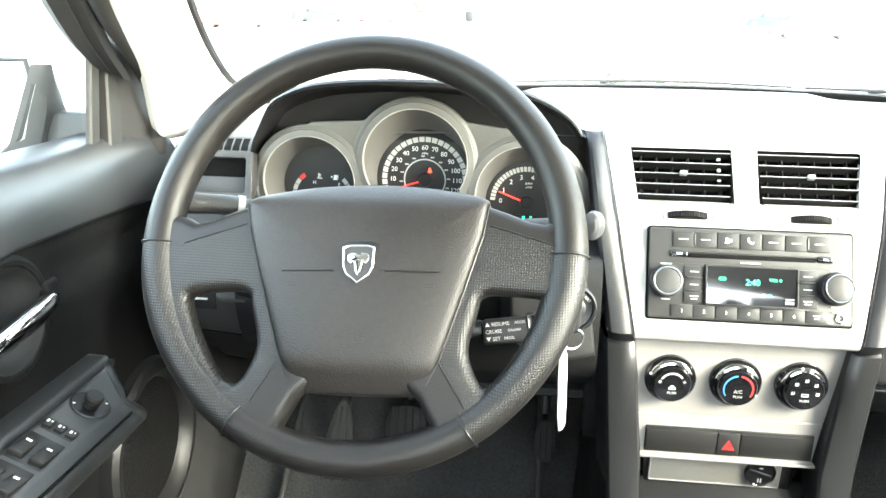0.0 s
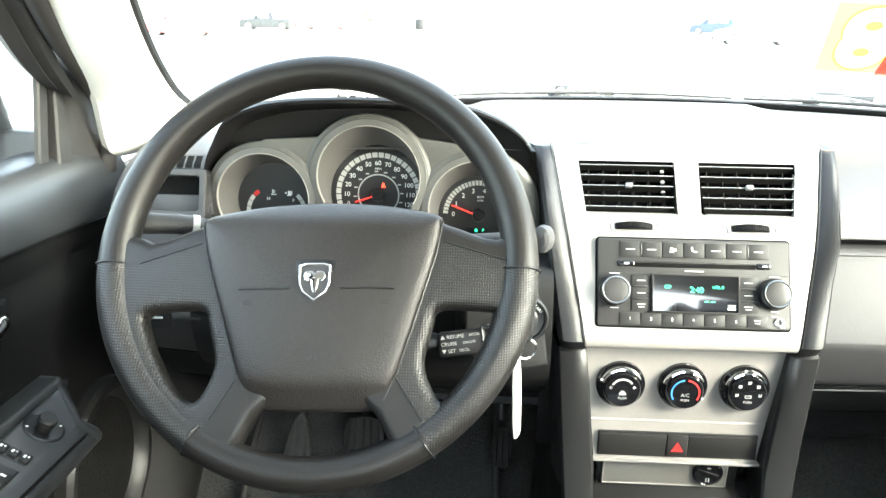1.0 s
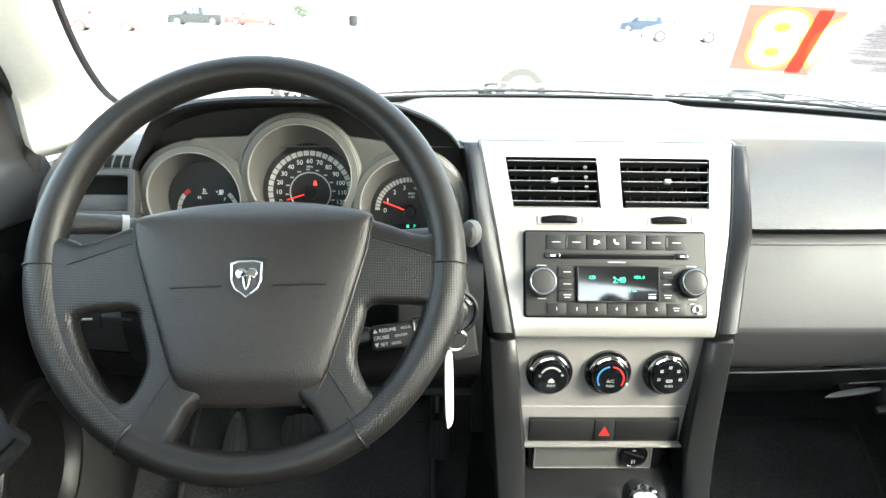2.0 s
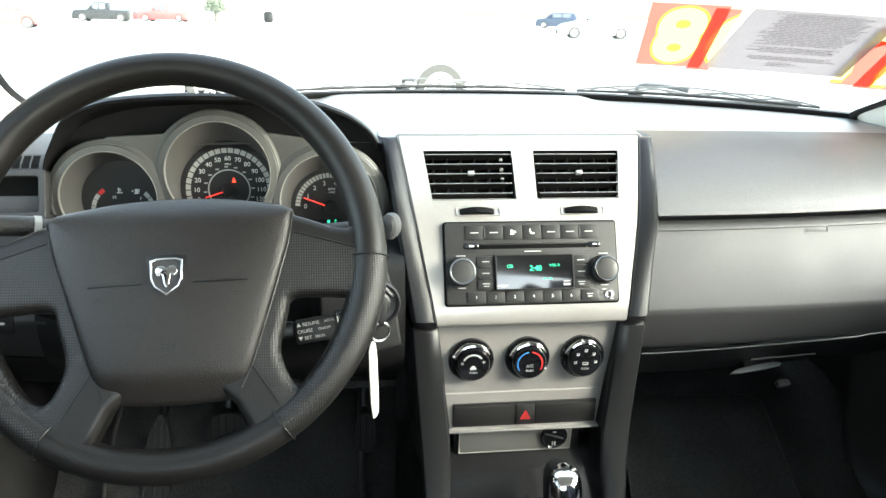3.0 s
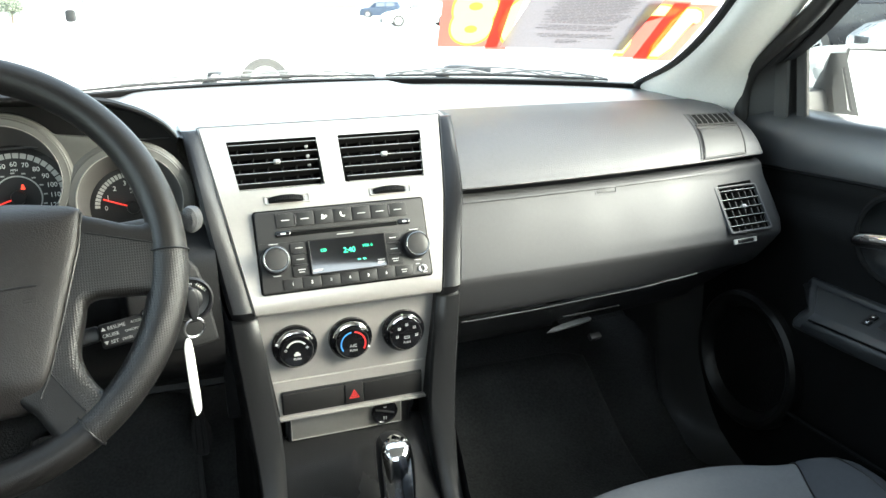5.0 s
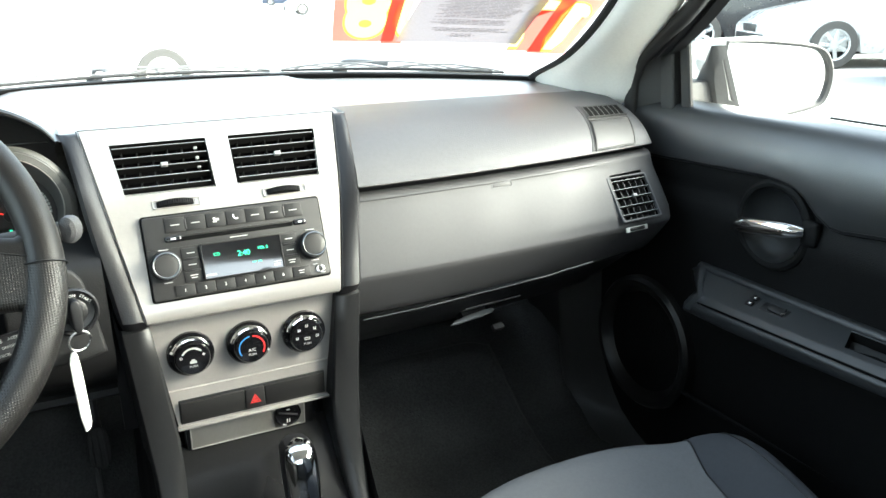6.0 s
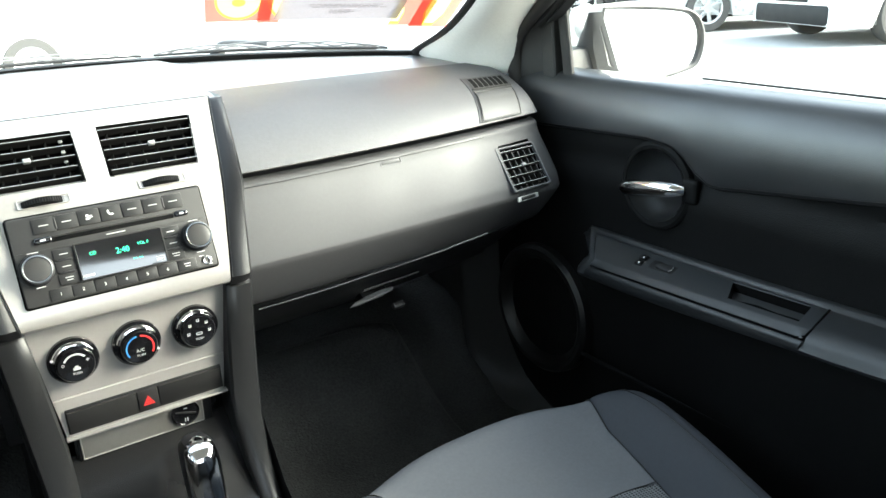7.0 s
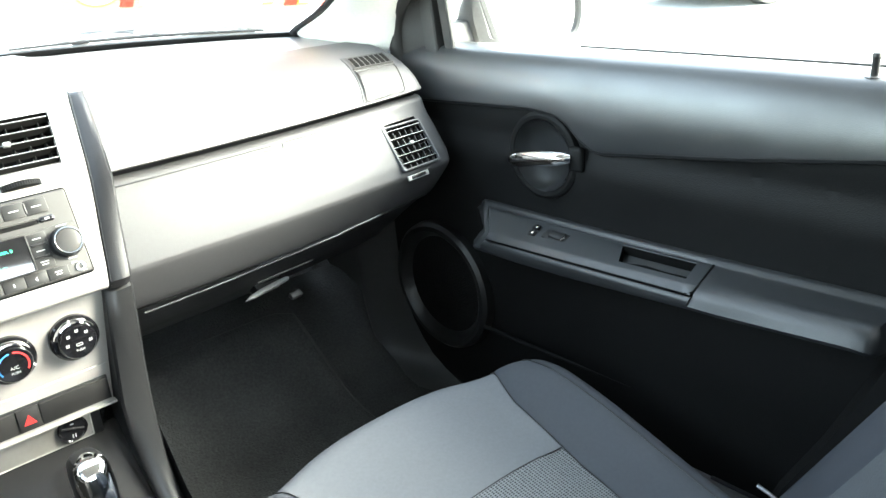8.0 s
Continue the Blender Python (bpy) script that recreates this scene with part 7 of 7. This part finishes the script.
def wheel_part(parent, x, y, r):
    out = 1 if y > 0 else -1
    m = Matrix.Translation((x, y, r)) @ Matrix.Rotation(radians(-90 * out), 4, "X")
    w = part("wheel", revolve([(r * 0.66, -0.11), (r * 0.97, -0.11), (r, -0.08), (r, 0.08), (r * 0.97, 0.11), (r * 0.66, 0.11)], m, 32), TYRE, parent, "black tyre")
    b = revolve([(r * 0.68, 0.09), (r * 0.64, 0.105), (r * 0.60, 0.08), (r * 0.60, 0.02), (0.0, 0.02)], m, 32)
    part("rim", b, DARK, w)
    b = bmesh.new()
    for i in range(7):
        box((r * 0.62, r * 0.17, 0.03), m @ Matrix.Rotation(2 * math.pi * i / 7, 4, "Z") @ Matrix.Translation((r * 0.31, 0, 0.085)), 0.01, 1, bm=b)
    revolve([(0.0, 0.11), (r * 0.2, 0.11), (r * 0.22, 0.07)], m, 20, bm=b)
    revolve([(r * 0.70, 0.085), (r * 0.66, 0.112), (r * 0.60, 0.105), (r * 0.58, 0.08)], m, 32, bm=b)
    part("alloy_spokes", b, ALLOY, w, "seven-spoke alloy wheel")


def car_body(belt, roof, length, width, wheelbase, r, paint, label, at_pose, lamp=True):
    """A parked car: lower body, roof, glass, four wheels and lamps, facing +x."""
    c = group("parked_car", label, "car", members="parked cars")
    L = length / 2
    fx, rx = wheelbase / 2 + 0.05, -wheelbase / 2 + 0.05

    def arch(x):
        lo = 0.22
        for cx in (fx, rx):
            d = abs(x - cx)
            if d < r * 1.08:
                lo = max(lo, r + math.sqrt((r * 1.08) ** 2 - d * d))
        return lo

    rows = []
    for x in sorted(set([round(-L + length * i / 70, 4) for i in range(71)])):
        top = lerp(x, belt[0], belt[1])
        k = min(1.0, (L - abs(x)) / 0.35 + 0.02)
        hw_ = width / 2 * (0.80 + 0.20 * min(1, k) ** 0.5)
        lo = arch(x)
        lo2 = min(lo, top - 0.05)
        row = [(x, -hw_ * 0.92, 0.24), (x, -hw_, lo2), (x, -hw_ * 1.0, (lo2 + top) / 2), (x, -hw_ * 0.96, top - 0.04), (x, -hw_ * 0.86, top), (x, 0, top + 0.03), (x, hw_ * 0.86, top), (x, hw_ * 0.96, top - 0.04), (x, hw_, (lo2 + top) / 2), (x, hw_, lo2), (x, hw_ * 0.92, 0.24)]
        rows.append(row)
    part("body", loft(rows, closed=True, caps=True), paint, c)
    xs_, zs_ = roof
    rows = []
    for x in lin(xs_[0], xs_[-1], 24):
        z = lerp(x, xs_, zs_)
        base = lerp(x, belt[0], belt[1]) - 0.02
        hw_ = width / 2 * (0.90 - 0.16 * smooth((z - base) / 0.5))
        rows.append([(x, -width / 2 * 0.90, base), (x, -hw_, max(base + 0.005, z - 0.10)), (x, -hw_ * 0.9, max(base + 0.01, z - 0.02)), (x, 0, z + 0.02), (x, hw_ * 0.9, max(base + 0.01, z - 0.02)), (x, hw_, max(base + 0.005, z - 0.10)), (x, width / 2 * 0.90, base)])
    part("cabin", loft(rows), paint, c)
    # panes
    x0, x1 = xs_[0], xs_[-1]
    span = x1 - x0
    for y in (-1, 1):
        for a, e in ((0.20, 0.46), (0.50, 0.78)):
            pts = []
            for x in lin(x0 + span * a, x0 + span * e, 6):
                z = lerp(x, xs_, zs_)
                pts.append([(x, y * width / 2 * 0.905, lerp(x, belt[0], belt[1]) + 0.05), (x, y * width / 2 * 0.80, z - 0.11)])
            part("pane", loft(pts), CARGLASS, c, "dark side window")
    for x in (fx, rx):
        for y in (-width / 2 + 0.10, width / 2 - 0.10):
            wheel_part(c, x, y, r)
    if lamp:
        for y in (-1, 1):
            part("headlamp", box((0.10, 0.34, 0.14), Matrix.Translation((L - 0.10, y * width * 0.34, lerp(L - 0.1, belt[0], belt[1]) - 0.16)), 0.04), HEADLAMP, c, "clear headlamp")
        part("bumper_skirt", box((0.20, width * 0.80, 0.26), Matrix.Translation((L - 0.085, 0, 0.36)), 0.05), DARK, c, "dark lower bumper")
        part("grille", box((0.06, width * 0.36, 0.12), Matrix.Translation((L - 0.02, 0, 0.56)), 0.02), BLACK, c, "dark grille")
    part("sill", box((length * 0.80, width * 0.86, 0.06), Matrix.Translation((0, 0, 0.235)), 0.02), DARK, c)
    for y in (-1, 1):
        part("wing_mirror", box((0.10, 0.18, 0.13), Matrix.Translation((xs_[-1] - 0.55, y * (width / 2 + 0.08), lerp(xs_[-1] - 0.5, belt[0], belt[1]) + 0.10)), 0.03), DARK, c, "dark wing mirror")
    c.matrix_world = at_pose
    return c


WHITEPAINT = material("white_car_paint", (0.78, 0.78, 0.76), 0.25, coat=0.8, vary=0.02)
SILVERPAINT = material("pale_silver_paint", (0.60, 0.60, 0.59), 0.3, metal=0.3, coat=0.8, vary=0.02)
BLUEPAINT = material("blue_car_paint", (0.025, 0.040, 0.075), 0.3, coat=0.4, vary=0.04)
# red paled: veiling flare over the far cars put into the paint
REDPAINT = material("veiled_red_paint", (0.48, 0.09, 0.085), 0.25, coat=0.8, vary=0.04)
DARKPAINT = material("dark_car_paint", (0.018, 0.018, 0.020), 0.3, coat=0.4, vary=0.04)
SEDAN = (([-2.4, -2.3, -1.6, 1.0, 1.4, 2.1, 2.4], [0.72, 0.98, 1.00, 0.98, 0.92, 0.78, 0.58]), ([-1.75, -1.15, -0.6, 0.2, 0.6, 1.25], [1.00, 1.38, 1.46, 1.45, 1.37, 0.97]))
SUV = (([-2.3, -2.25, -1.5, 1.0, 1.4, 2.15, 2.3], [0.85, 1.10, 1.12, 1.10, 1.06, 0.98, 0.70]), ([-2.25, -2.05, -1.2, 0.2, 0.6, 1.2], [1.12, 1.62, 1.72, 1.70, 1.60, 1.10]))
TRUCK = (([-2.8, -2.75, -0.7, 0.9, 1.3, 2.6, 2.8], [0.95, 1.08, 1.08, 1.10, 1.12, 1.02, 0.70]), ([-0.75, -0.65, -0.1, 0.5, 0.8, 1.35], [1.08, 1.75, 1.82, 1.80, 1.70, 1.12]))

car_body(*SEDAN, 4.8, 1.80, 2.70, 0.29, WHITEPAINT, "white sedan parked side-on across the lot", pose(-0.30, 9.65, 0, rz=180))
car_body(*SEDAN, 4.7, 1.80, 2.70, 0.34, SILVERPAINT, "pale silver sedan parked across the lot", pose(11.7, 7.2, 0, rz=150))
car_body(*SUV, 4.6, 1.85, 2.65, 0.37, SILVERPAINT, "pale sport utility car with a dark grille across the lot", pose(11.47, 4.47, 0, rz=159))
car_body(*SUV, 4.6, 1.85, 2.65, 0.37, DARKPAINT, "dark car parked beyond the silver sedan", pose(11.9, 10.15, 0, rz=150))
car_body(*SUV, 4.6, 1.85, 2.65, 0.37, BLUEPAINT, "blue sport utility car far across the lot", pose(24.0, 88.0, 0, rz=160))
car_body(*TRUCK, 5.6, 1.95, 3.5, 0.38, DARKPAINT, "black pickup truck far across the lot", pose(-22.5, 82.0, 0, rz=180))
car_body(*TRUCK, 5.6, 1.95, 3.5, 0.38, REDPAINT, "red pickup truck far across the lot", pose(-18.0, 88.0, 0, rz=170))
car_body(*SEDAN, 4.7, 1.80, 2.70, 0.33, REDPAINT, "red sedan far across the lot", pose(-19.5, 50.0, 0, rz=190))
car_body(*SEDAN, 4.7, 1.80, 2.70, 0.33, WHITEPAINT, "white sedan far across the lot", pose(15.0, 46.0, 0, rz=170))

# far tree
# green greyed: the washed-out glare over the far lot put into the leaves
LEAF = material("leaf", (0.10, 0.12, 0.085), 0.7, vary=0.4)
BARK = material("bark", (0.12, 0.09, 0.06), 0.9, grain=0.8, grain_size=0.05)
tree = group("tree", "small green tree at the edge of the lot", "tree", at=(-13.5, 92.0, 0))
b = tube([(-13.5, 92, 0), (-13.45, 92, 0.9), (-13.55, 92.1, 1.8)], [0.12, 0.09, 0.05], 8)
for i in range(7):
    a = i * 0.9
    tube([(-13.5, 92, 0.9 + 0.1 * i), (-13.5 + 0.5 * math.cos(a), 92 + 0.5 * math.sin(a), 1.5 + 0.1 * i)], [0.04, 0.015], 6, bm=b)
part("trunk", b, BARK, tree)
rr = random.Random(9)
b = bmesh.new()
for i in range(700):
    d = Vector((rr.gauss(0, 1), rr.gauss(0, 1), rr.gauss(0, 1))).normalized() * (rr.random() ** 0.4)
    q = Vector((-13.5, 92, 1.7)) + Vector((d.x * 1.2, d.y * 1.2, d.z * 0.9)) * (0.8 + 0.4 * rr.random())
    u = Vector((rr.gauss(0, 1), rr.gauss(0, 1), rr.gauss(0, 1))).normalized() * 0.13
    w = u.orthogonal().normalized() * 0.07
    b.faces.new([b.verts.new(q + u), b.verts.new(q + w), b.verts.new(q - u), b.verts.new(q - w)])
part("crown", b, LEAF, tree, "sparse green crown", smooth=False)
